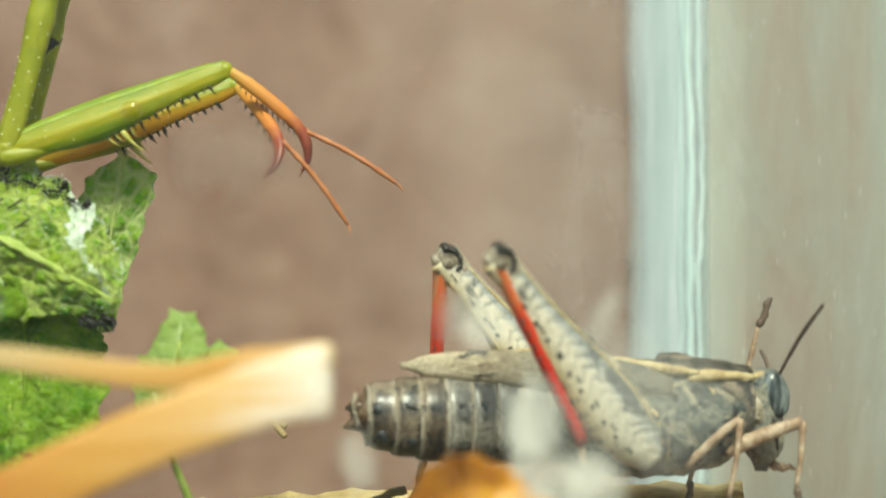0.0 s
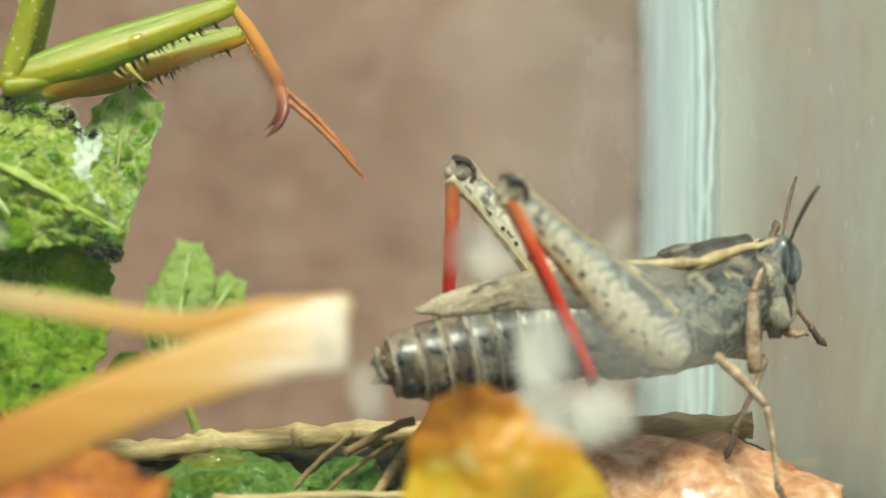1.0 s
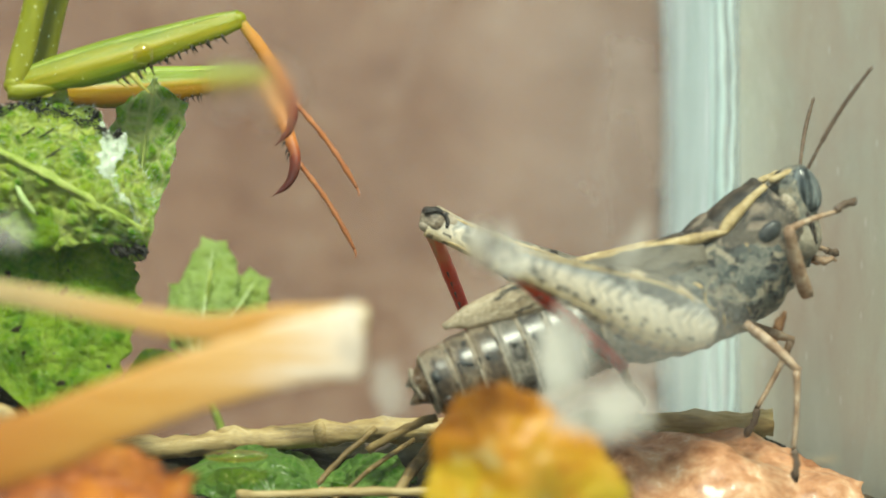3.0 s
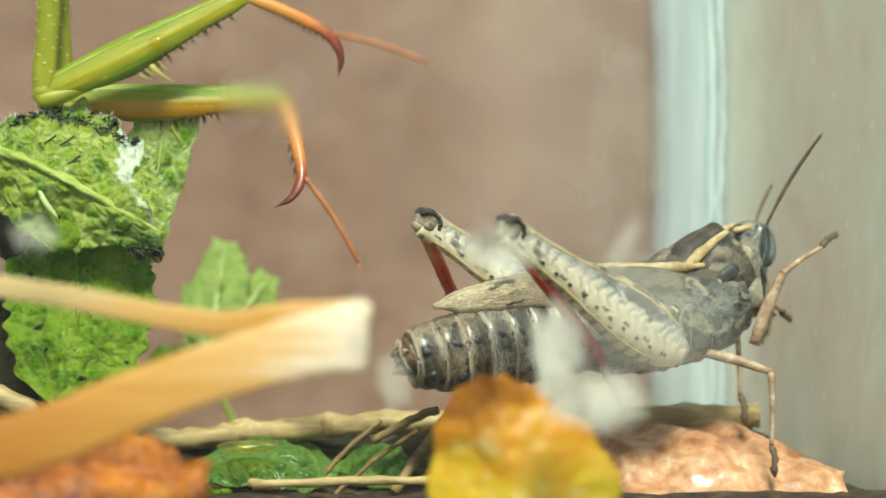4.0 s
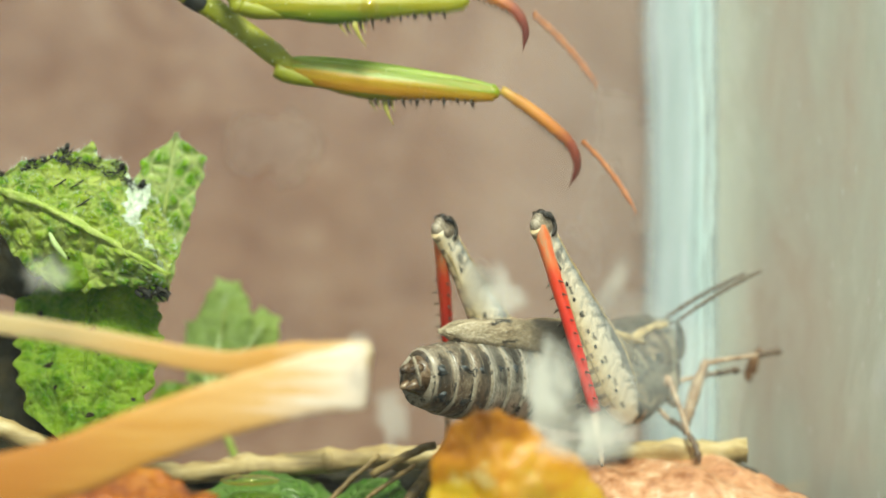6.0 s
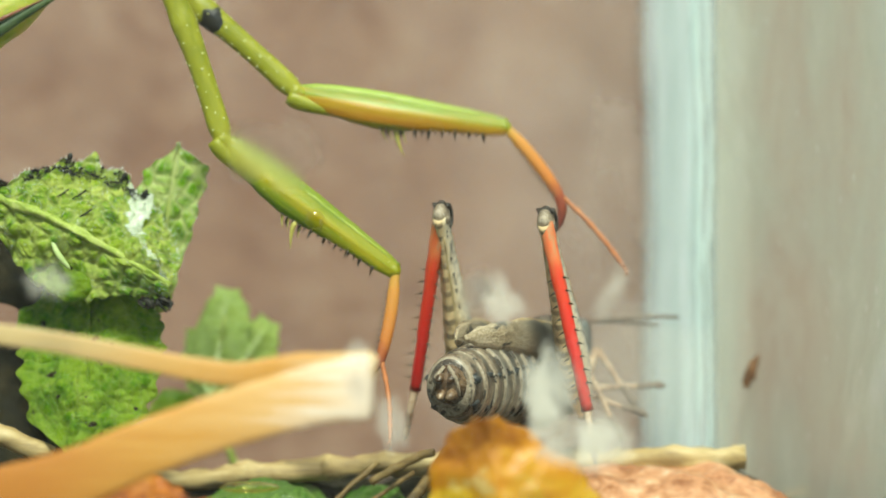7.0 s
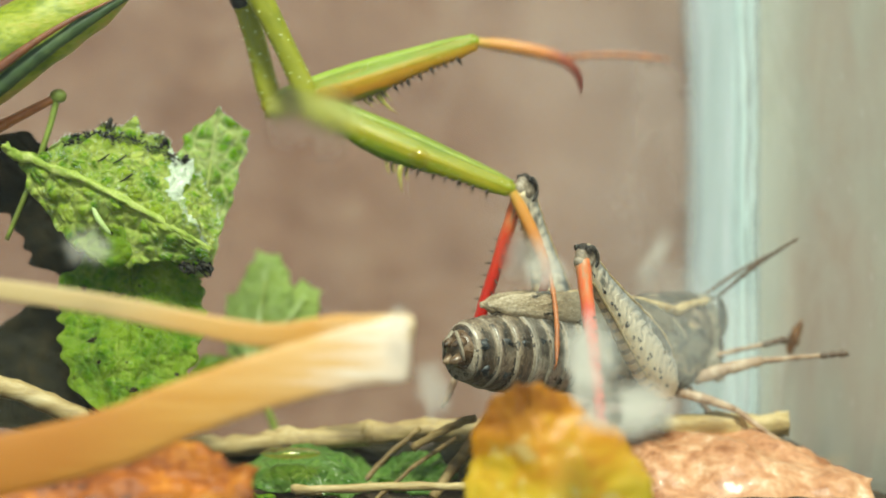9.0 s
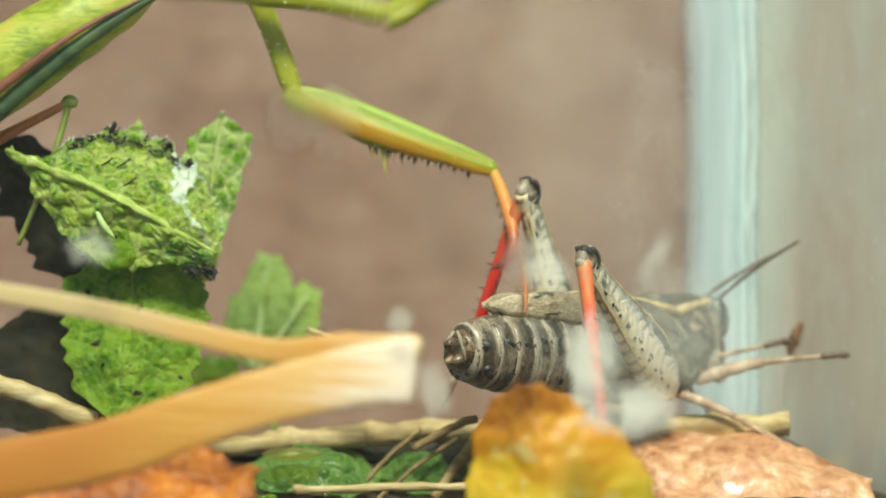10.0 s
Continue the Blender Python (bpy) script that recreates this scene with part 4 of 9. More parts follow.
    tagged(part("hairs", leaf_hairs(220, ([(-20.6, 4.4, 12.5), (-20.2, 4.6, 16.5), (-19.7, 4.8, 20.8), (-19.1, 5.2, 24.7)], [0.9, 1.4, 2.1, 2.6, 0.1], [1.0, 1.8, 2.4, 2.4, 0.1], (0.95, 0.15, 0.1), (-0.95, 0.05, 0.0)),
                                   dict(relief=0.5, veins=7, crumple=0.5, seed=5, cells=0.75, teeth=1.5, nteeth=8, n=84, half=26), 0.35), M_SILK, back, "fine white leaf hairs"), kind="stuff")
    bm = tube(bmesh.new(), spline([(-20.6, 4.2, 12.5), (-20.2, 4.4, 16.5), (-19.7, 4.6, 20.8), (-19.1, 5.1, 24.6)], 16), [0.13 - 0.007 * i for i in range(16)], 8, rough=0.5)
    part("rib", bm, M_RIB, back)
    # hanging leaf below
    bm = leaf_sheet([(-25.2, 3.0, 14.6), (-25.0, 1.2, 11), (-24.9, -0.4, 7), (-25.5, -1.6, 2.4)], [3.4, 5.2, 5.4, 4.6, 0.6], [3.4, 5.6, 5.4, 4.2, 0.6],
                    (0.95, 0.22, 0.12), (-0.95, 0.25, 0.1), relief=0.3, veins=8, crumple=0.9, seed=8, cells=1.0, teeth=1.1, nteeth=8, n=100, half=34)
    low = part("leaf", bm, M_LEAF_DARK, sprig, "hanging spotted green leaf")
    tagged(part("hairs", leaf_hairs(260, ([(-25.2, 3.0, 14.6), (-25.0, 1.2, 11), (-24.9, -0.4, 7), (-25.5, -1.6, 2.4)], [3.4, 5.2, 5.4, 4.6, 0.6], [3.4, 5.6, 5.4, 4.2, 0.6], (0.95, 0.22, 0.12), (-0.95, 0.25, 0.1)),
                                   dict(relief=0.3, veins=8, crumple=0.9, seed=8, cells=1.0, teeth=1.1, nteeth=8, n=100, half=34), 0.35), M_RIB, low, "fine pale leaf hairs"), kind="stuff")
    bm = tube(bmesh.new(), spline([(-25.2, 2.9, 14.6), (-25.0, 1.1, 11), (-24.9, -0.5, 7), (-25.5, -1.7, 2.6)], 20), [0.3 - 0.011 * i for i in range(20)], 10, flat=0.6, rough=0.8)
    part("rib", bm, M_LEAF_DARK, low)
    # withered leaf behind, at the edge; its shade is put into the near-black colour
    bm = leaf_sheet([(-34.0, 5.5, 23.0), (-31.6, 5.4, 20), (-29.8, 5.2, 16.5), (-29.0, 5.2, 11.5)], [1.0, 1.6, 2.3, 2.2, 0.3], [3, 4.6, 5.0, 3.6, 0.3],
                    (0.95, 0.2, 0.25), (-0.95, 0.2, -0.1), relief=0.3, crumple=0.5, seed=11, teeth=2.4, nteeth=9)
    part("leaf", bm, M_DEAD, sprig, "dark brown withered leaf, shade put into its colour")
    return sprig


def far_leaf():
    ob = thing("small_leaf", "pale green small lobed leaf on a short stalk", "leaf", (0, 12.7, -1.03))
    ob.scale = (1.076, 1.076, 1.076)
    for a, b, w, seed in (((-16.7, 8.6, 5.6), (-15.9, 12.5, 14.0), 1.9, 1), ((-16.4, 8.6, 5.6), (-12.8, 12.6, 11.6), 1.9, 4), ((-16.8, 8.8, 5.6), (-18.4, 12.6, 11.0), 1.5, 7)):
        a, b = Vector(a), Vector(b)
        side = (b - a).normalized().cross(Vector((0, 1, 0)))
        bm = leaf_sheet([a, a.lerp(b, 0.4) + Vector((0, -0.4, 0)), b], [0.5 * w, w * 1.15, w * 1.2, 0.55 * w], [0.5 * w, w * 1.15, w * 1.2, 0.55 * w], side + Vector((0, 0.15, 0)), -side + Vector((0, 0.15, 0)),
                        n=40, half=12, relief=0.12, veins=5, crumple=0.4, teeth=2.0, nteeth=6, cells=0.9, seed=seed)
        lobe = part("lobe", bm, M_LEAF_PALE, ob)
        pts = [a.lerp(b, k / 12) + Vector((0, -0.75 - 0.3 * math.sin(k / 12 * math.pi), 0)) for k in range(12)]
        part("vein", tube(bmesh.new(), pts, [0.20 - 0.014 * k for k in range(12)], 8, rough=0.5), M_VEIN, lobe, "pale whitish vein")
    bm = tube(bmesh.new(), spline([(-13.8, 10, -2.9), (-15.4, 10.3, 1.5), (-16.7, 10.4, 5.5), (-15.9, 9.5, 12)], 22), [0.36 - 0.011 * i for i in range(22)], 10)
    part("stalk", bm, M_RIB, ob, "pale green stalk")
    bm = leaf_sheet([(-21.5, 8, 4.6), (-20.4, 8, 5.4), (-18.6, 8.2, 5.2), (-17.6, 8.5, 4.6)], [0.3, 1.3, 1.3, 0.2], [0.3, 1.3, 1.4, 0.2], (0.1, 0.3, 0.9), (0, 0.2, -0.95), n=24, half=8, relief=0.2, seed=4)
    part("leaflet", bm, M_LEAF_DARK, ob)
    # blue-grey patch of unknown kind, given the shape of a leaflet
    bm = leaf_sheet([(-16.8, 9.6, 4.4), (-18.6, 9.2, 4.6), (-20.6, 9.0, 4.4), (-22.6, 9.4, 3.6)], [0.3, 1.3, 1.5, 1.1, 0.2], [0.3, 1.0, 1.4, 1.0, 0.2], (0.0, 0.3, 0.9), (0.1, 0.2, -0.95), n=30, half=10, relief=0.1, seed=6)
    part("leaflet", bm, M_GREY_PATCH, ob, "pale blue-grey patch shaped as a leaflet")
    return ob


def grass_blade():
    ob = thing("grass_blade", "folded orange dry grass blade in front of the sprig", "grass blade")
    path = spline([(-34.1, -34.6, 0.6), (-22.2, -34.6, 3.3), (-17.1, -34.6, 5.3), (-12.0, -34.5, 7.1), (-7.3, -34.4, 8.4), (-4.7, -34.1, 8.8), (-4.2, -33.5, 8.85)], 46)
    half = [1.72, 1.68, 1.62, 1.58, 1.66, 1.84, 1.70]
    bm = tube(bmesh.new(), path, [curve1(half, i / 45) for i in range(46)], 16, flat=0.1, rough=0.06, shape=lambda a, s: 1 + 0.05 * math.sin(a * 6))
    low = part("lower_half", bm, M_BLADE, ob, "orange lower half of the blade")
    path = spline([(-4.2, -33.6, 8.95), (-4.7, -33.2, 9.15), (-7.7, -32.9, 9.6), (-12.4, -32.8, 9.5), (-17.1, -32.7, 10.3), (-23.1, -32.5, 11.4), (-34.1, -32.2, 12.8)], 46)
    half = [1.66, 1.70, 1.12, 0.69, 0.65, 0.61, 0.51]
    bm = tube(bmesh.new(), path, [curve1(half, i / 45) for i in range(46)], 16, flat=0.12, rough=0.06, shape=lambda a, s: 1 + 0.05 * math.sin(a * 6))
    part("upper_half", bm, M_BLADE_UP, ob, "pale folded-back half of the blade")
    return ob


def litter():
    bm = leaf_sheet([(4.4, -30.0, -4.2), (3.8, -29.6, -0.2), (2.9, -29.2, 3.6), (2.5, -29, 6.3)], [5.3, 6.4, 5.6, 3.2, 0.9], [5.2, 5.4, 4.3, 2.8, 0.8],
                    (0.94, 0.3, 0.06), (-0.9, 0.4, 0.05), relief=0.12, veins=6, crumple=0.5, teeth=0.3, seed=21, cells=0.5)
    single("yellow_leaf", bm, M_YELLOW, "spotted yellow dead leaf standing in the litter", "leaf")
    bm = leaf_sheet([(7, 5, -0.6), (13, 4.6, 0.1), (20, 3.8, -0.3), (27.2, 3.0, -2.4)], [3, 5.5, 6.5, 5, 1.2], [3, 5.0, 6.0, 4.5, 1.2],
                    (0.05, 0.88, 0.18), (0.0, -0.7, -0.68), relief=0.16, veins=9, crumple=0.8, seed=31)
    single("pink_leaf", bm, M_PINK, "wet crumpled pinkish dead leaf on the soil", "leaf")
    bm = leaf_sheet([(-33, -27, -0.2), (-25.6, -27.4, 1.0), (-19.2, -27.2, 1.0), (-13.6, -26.6, 0.3)], [2.5, 4, 4, 3.4, 1.6], [2, 3.4, 3.8, 3, 1.4],
                    (0.0, 0.8, 0.45), (0.0, -0.55, -0.8), relief=0.4, veins=6, crumple=1.0, seed=41)
    single("rusty_leaf", bm, M_RUST, "curled rust-orange dead leaf on the soil", "leaf")
    bm = leaf_sheet([(-17.5, 3, -2.0), (-14, 2.4, -0.9), (-11, 2, -1.2), (-8, 1.6, -2.4)], [1, 3.0, 3.2, 2.2, 0.4], [1, 2.4, 2.6, 2.0, 0.4],
                    (0.1, 0.8, 0.4), (0.0, -0.5, -0.8), relief=0.35, veins=6, crumple=0.7, seed=51)
    single("fallen_leaf", bm, M_LEAF_DEEP, "wet dark green leaf lying on the soil", "leaf")
    bm = bmesh.new()
    ball(bm, (-13.4, 0.2, 0.1), (2.1, 1.0, 0.42), 20, 12)
    single("water_drop", bm, M_WATER, "clear water drop lying on the fallen leaf", "water drop")
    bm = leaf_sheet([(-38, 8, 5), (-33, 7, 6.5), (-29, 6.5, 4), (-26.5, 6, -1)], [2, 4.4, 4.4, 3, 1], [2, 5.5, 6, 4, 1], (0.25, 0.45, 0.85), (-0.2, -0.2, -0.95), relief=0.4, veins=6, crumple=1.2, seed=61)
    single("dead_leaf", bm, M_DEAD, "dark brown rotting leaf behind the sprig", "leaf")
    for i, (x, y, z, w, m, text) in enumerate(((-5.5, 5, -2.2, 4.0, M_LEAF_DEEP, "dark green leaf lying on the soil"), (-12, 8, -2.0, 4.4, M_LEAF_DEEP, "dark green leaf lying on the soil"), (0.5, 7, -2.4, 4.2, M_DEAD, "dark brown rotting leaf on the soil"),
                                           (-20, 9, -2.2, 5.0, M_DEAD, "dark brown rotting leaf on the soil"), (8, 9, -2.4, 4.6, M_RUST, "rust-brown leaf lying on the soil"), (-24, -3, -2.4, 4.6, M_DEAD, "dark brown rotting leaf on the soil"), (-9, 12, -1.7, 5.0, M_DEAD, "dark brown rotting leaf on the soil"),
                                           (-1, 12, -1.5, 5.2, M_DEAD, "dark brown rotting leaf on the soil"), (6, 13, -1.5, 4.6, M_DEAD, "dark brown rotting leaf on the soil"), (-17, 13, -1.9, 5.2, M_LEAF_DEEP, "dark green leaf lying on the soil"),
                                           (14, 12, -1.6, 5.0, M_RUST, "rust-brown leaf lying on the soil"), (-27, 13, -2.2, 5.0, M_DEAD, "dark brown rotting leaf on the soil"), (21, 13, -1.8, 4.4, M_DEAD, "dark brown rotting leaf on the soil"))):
        turn = rnd(-0.5, 0.5)
        d = Vector((math.cos(turn), math.sin(turn), rnd(-.1, .1))) * w
        bm = leaf_sheet([Vector((x, y, z)) - d, Vector((x, y, z + 0.5)), Vector((x, y, z)) + d], [0.4, w * 0.6, w * 0.6, 0.3], [0.4, w * 0.6, w * 0.6, 0.3],
                        (0.1, 0.75, 0.5), (0, -0.7, -0.45), n=34, half=12, relief=0.3, veins=6, crumple=0.9, seed=70 + i)
        single("fallen_leaf", bm, m, text, "leaf", "fallen leaves on the soil")
    # stalk lying across
    ob = thing("dry_stalk", "pale brown dry stalk lying across the litter", "stalk")
    bm = tube(bmesh.new(), spline([(-34, 11, -1.4), (-22, 10.5, -0.4), (-12, 10, 0.5), (-2, 10, 1.1), (10, 9.8, 1.3), (22.3, 9.6, 1.6)], 60), [0.8 + 0.14 * math.sin(i * 1.3) * math.sin(i * 0.37) for i in range(60)], 14, rough=0.6)
    part("stalk", bm, M_TWIG, ob)
    for x, z in ((-8.4, 0.8), (6.5, 1.2), (21.6, 1.55)):
        bm = bmesh.new()
        ball(bm, (x, 9.9, z), (0.7, 0.95, 0.98), 14, 8)
        part("node", bm, M_TWIG, ob)
    # thin straws
    for i, (a, b, r) in enumerate((((-9.5, 2, -3.2), (-4.5, 4, 1.6), 0.2), ((-7.5, 1, -3.2), (-2, 5, 0.8), 0.18), ((-3.5, 0.5, -3.0), (1.5, 6, 3.4), 0.42), ((-13, -1, -2.4), (2, -1.6, -2.2), 0.3),
                                   ((-35.5, 0.4, 5.3), (-27.2, 0.2, 2.2), 0.72), ((-5, 3, 0.2), (-0.5, 2, 2.5), 0.3), ((-12.8, 7, 8.6), (-8.4, 4.5, 6.3), 0.22), ((-12.4, 7, 8.3), (-8.4, 4, 5.9), 0.22), ((12, 8, 0.0), (23.6, 6.5, -1.4), 0.3))):
        a, b = Vector(a), Vector(b)
        pts = [a.lerp(b, k / 14) + Vector((0, 0, 0.25 * math.sin(k / 14 * math.pi))) + Vector((0, 0.15, 0.15)) * noise.noise(Vector((k * 0.4, i, 0))) for k in range(15)]
        single("straw", tube(bmesh.new(), pts, r, 8, flat=0.8, rough=0.25), M_STRAW_DULL if i in (0, 1, 2, 5) else M_TWIG, "thin dry straw lying in the litter", "straw", "straws in the litter")
    # broken bits of litter on the soil
    for i in range(46):
        x = rnd(-34, 26)
        y = rnd(-9, 24) if x < 2 else rnd(13, 25)
        z = -2.9 + rnd(-0.2, 0.5)
        a, length = rnd(0, 6.3), rnd(1.2, 4.5)
        d = Vector((math.cos(a), math.sin(a), rnd(-.1, .25)))
        pts = [Vector((x, y, z)) + d * length * k / 6 + Vector((0, 0, 0.2 * math.sin(k))) * 0.4 for k in range(7)]
        single("litter_bit", tube(bmesh.new(), pts, rnd(0.15, 0.45), 7, flat=rnd(0.3, 1), rough=0.5), random.choice((M_TWIG, M_RUST, M_WITHER, M_STRAW, M_LEAF_DARK)),
               "small broken bit of dry plant litter on the soil", "litter", "litter bits on the soil")


def planted_foot():
    """A still stand-in for the grasshopper's forefoot, set on the side pane's inner face."""
    bm = tube(bmesh.new(), spline([(23.6, 19.9, 6.3), (23.85, 19.8, 7.2), (24.1, 19.8, 8.0), (24.55, 19.7, 8.9)], 14), [curve1([0.2, 0.46, 0.36, 0.12], k / 13) for k in range(14)], 9, flat=0.5, up=(1, 0, 0), rough=0.8)
    single("foot_stand_in", bm, M_FOOT_STAND_IN, "small curled brown stand-in for the grasshopper's foot", "litter")


tank()
planted_foot()
mint = mint_sprig()
far_leaf()
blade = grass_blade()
litter()
# front pane stains, after an added haze: place, half width, half height, turn
# this haze is added to pale the thorax; no stain dried there
M_HAZE = film_material("milky_haze", 0.12, 0.3, 0.3, 0.10, 0.05)
smear(11.4, 9.4, 4.8, 3.9, -20, M_HAZE, 11, "broad milky haze added to pale the grasshopper's thorax")
smear(6.0, 8.3, 1.81, 2.72, 5, seed=1)
smear(8.2, 5.7, 3.62, 1.58, -12, seed=2)
smear(-2.9, 6.3, 0.79, 2.15, 12, M_SMEAR_THIN, 3)
smear(-8.8, 21.3, 2.9, 2.6, 8, M_WET, 4, "wet blurring patch of water on the glass pane")
smear(1.7, 13.9, 1.2, 1.9, 20, M_WET, 5, "wet blurring patch of water on the glass pane")
smear(2.7, 13.0, 1.9, 1.2, 12, film_material("milky_smear", 0.36), 6)
smear(9.3, 13.6, 0.56, 2.49, -28, M_SMEAR_THIN, 7)
smear(-22.0, 14.3, 1.3, 1.1, 0, M_SMEAR_THIN, 8)
smear(-4.5, 10.3, 0.91, 0.91, 0, M_SMEAR_THIN, 9)


# ---- the mantis ----
def spine_mesh(name, length, width, material, bend=0.25):
    bm = bmesh.new()
    pts = [(bend * length * (k / 5) ** 2, 0, -length * k / 5) for k in range(6)]
    return mesh_of(name, tube(bm, pts, [width, width * 0.85, width * 0.65, width * 0.45, width * 0.25, width * 0.06], 6, up=(1, 0, 0)), material)


def shared(name, me, parent, x, y, z, rx=0, ry=0, rz=0, size=1.0):
    ob = new(name, me)
    ob.parent = parent
    ob.matrix_basis = pose(x * MM, y * MM, z * MM, rx, ry, rz) @ Matrix.Scale(size, 4)
    return ob


ME_SPINE = spine_mesh("spine", 0.78, 0.15, M_SPINE_DARK)
ME_LONG = spine_mesh("spine", 1.55, 0.2, M_SPINE_PALE)
ME_TEETH = spine_mesh("tooth", 0.46, 0.065, M_SPINE_DARK)
ME_RED = spine_mesh("spine", 0.44, 0.075, M_SPINE_DARK)

FEMUR, TIBIA, TARSUS, COXA = 15.15, 6.5, 6.85, 10.0


def raptorial_leg(mantis, inner):
    """Coxa, femur, tibia and tarsus, each along its own x axis; the spines hang below."""
    skin = M_FEMUR_IN if inner else M_FEMUR_OUT
    side = -1 if inner else 1
    n = 34
    prof = [0.85, 0.95, 0.86, 0.8, 0.77, 0.76, 0.78, 0.80, 0.62]
    bm = tube(bmesh.new(), [(-7.0, 0, 0), (-3.5, 0, 0)] + [(COXA * i / (n - 1), 0, 0.12 * math.sin(math.pi * i / (n - 1))) for i in range(n)], [1.15, 1.0] + [curve1(prof, i / (n - 1)) for i in range(n)], 16, flat=0.85,
              shape=lambda a, s: 1 + 0.05 * math.cos(3 * a))
    ball(bm, (COXA - 0.1, 0, 0), (0.62, 0.6, 0.66), 16, 10)
    coxa = part("coxa", bm, M_COXA, mantis, "yellow-green coxa dotted with pale warts")
    wart = bmesh.new()
    ball(wart, (0, 0, 0), (0.105, 0.105, 0.105), 8, 6)
    me = mesh_of("wart", wart, M_TUBERCLE)
    for i in range(34):
        s = 0.08 + 0.88 * i / 33
        a = (-1.35, -0.7, 1.35, 0.1, -1.0, 0.8)[i % 6] + rnd(-0.2, 0.2)
        r = curve1(prof, s)
        shared("wart", me, coxa, COXA * s, -math.cos(a) * r * 0.85, math.sin(a) * r + 0.1, size=rnd(0.4, 0.85))
    if inner:
        bm = tube(bmesh.new(), [(0.9 + 0.25 * k, 0, 0.02) for k in range(10)], [0.5, 0.86, 0.97, 0.97, 0.95, 0.93, 0.91, 0.88, 0.8, 0.5], 16, flat=0.86, rough=0.12)
        part("spot", bm, M_BLACK, coxa, "black spot round the coxa")
    # femur: straight above, swelling below
    top = [0.6, 0.86, 0.96, 1.0, 1.0, 0.98, 0.92, 0.85, 0.8, 0.74, 0.6]
    low = [0.6, 1.0, 1.3, 1.55, 1.68, 1.58, 1.35, 1.12, 0.95, 0.84, 0.6]
    n = 52

    def section(a, s):
        z = math.sin(a)
        r = curve1(top, s) if z > 0 else curve1(low, s)
        groove = 1 - 0.07 * math.exp(-((abs(z) - 0.35) / 0.12) ** 2) + 0.05 * math.exp(-((abs(z) - 0.9) / 0.1) ** 2)
        return r * groove

    bm = tube(bmesh.new(), [(FEMUR * i / (n - 1), 0, 0.10 * math.sin(math.pi * i / (n - 1))) for i in range(n)], 1.0, 36, flat=0.55, shape=section)
    femur = part("femur", bm, skin, mantis, "green femur armed with spines below")
    bm = bmesh.new()
    ball(bm, (FEMUR - 0.15, 0, 0.02), (0.55, 0.36, 0.5), 14, 10)
    ball(bm, (0.1, 0, -0.05), (0.85, 0.55, 0.66), 14, 10)
    part("joint", bm, skin, femur, "rounded green joint")
    bm = tube(bmesh.new(), spline([(-0.5, 0, -0.3), (0.6, 0, -0.62), (2.2, 0, -0.86), (3.7, 0, -1.12)], 14), [0.6, 0.66, 0.68, 0.67, 0.64, 0.6, 0.56, 0.5, 0.44, 0.38, 0.31, 0.24, 0.15, 0.05], 14, flat=0.95)
    part("trochanter", bm, M_COXA, femur, "pale green wedge at the thigh's base")
    for row in (-0.34, 0.34):
        for i in range(16):
            s = 0.42 + 0.48 * i / 15
            shared("spine", ME_SPINE, femur, FEMUR * s + rnd(-.1, .1), row, -curve1(low, s) + 0.16, rnd(-12, 12), rnd(-10, 10), 0, rnd(0.6, 1.0) * (1.05 if i % 2 else 0.65))
    for i, size in enumerate((0.5, 0.4, 0.85, 0.4)):
        shared("spine", ME_LONG, femur, FEMUR * (0.42 + 0.035 * i), side * -0.12, -1.45, 0, -22 + i * 4, 0, size * 1.45)
    pts = [(FEMUR * s, -0.36 * curve1(top, s), 0.10 + 0.62 * curve1(top, s)) for s in [0.06 + 0.88 * k / 24 for k in range(25)]]
    part("ridge", tube(bmesh.new(), pts, [0.03] + [0.085] * 23 + [0.03], 7, rough=0.5), M_RIDGE, femur, "pale yellow-green ridge")
    for i in range(26):
        s, a = rnd(0.06, 0.95), rnd(-0.9, 0.9)
        r = curve1(top if a > 0 else low, s)
        shared("wart", me, femur, FEMUR * s, -math.cos(a) * r * 0.545, math.sin(a) * r + 0.08, size=rnd(0.2, 0.4))
    if not inner:
        bm = bmesh.new()
        ball(bm, (FEMUR * 0.56, -0.52, -0.5), (0.78, 0.46, 0.70), 24, 16)
        part("water_drop", bm, M_WATER, femur, "clear water drop")
    # tibia: straight, ending in a curved hook
    pts = spline([(0, 0, 0), (2.2, 0, 0.12), (4.6, 0, 0.05), (6.4, 0, -0.25), (7.6, 0, -1.2), (8.0, 0, -2.6)], 36)
    rad = [0.32, 0.44, 0.45, 0.41, 0.36, 0.25, 0.03]
    bm = tube(bmesh.new(), pts, [curve1(rad, i / 35) for i in range(36)], 14, flat=0.72, rough=0.04)
    tibia = part("tibia", bm, M_TIBIA, mantis, "orange tibia ending in a dark hook")
    for i in range(11):
        x = 1.4 + 0.44 * i
        shared("tooth", ME_TEETH, tibia, x, 0.16 if i % 2 else -0.16, -0.34, 0, -30, 0, 0.8 + 0.06 * i)
    # tarsus: five thin joints
    pts = [Vector((TARSUS * i / 20, 0.05 * math.sin(i * 0.8), 0.22 * math.sin(i / 20 * math.pi))) for i in range(21)]
    bm = tube(bmesh.new(), pts, [0.16 if i % 4 else 0.21 for i in range(18)] + [0.14, 0.12, 0.08], 8)
    tube(bm, [pts[-1], pts[-1] + Vector((0.3, 0.15, -0.05)), pts[-1] + Vector((0.5, 0.3, -0.25))], [0.08, 0.06, 0.02], 6)
    tube(bm, [pts[-1], pts[-1] + Vector((0.3, -0.15, -0.05)), pts[-1] + Vector((0.5, -0.3, -0.25))], [0.08, 0.06, 0.02], 6)
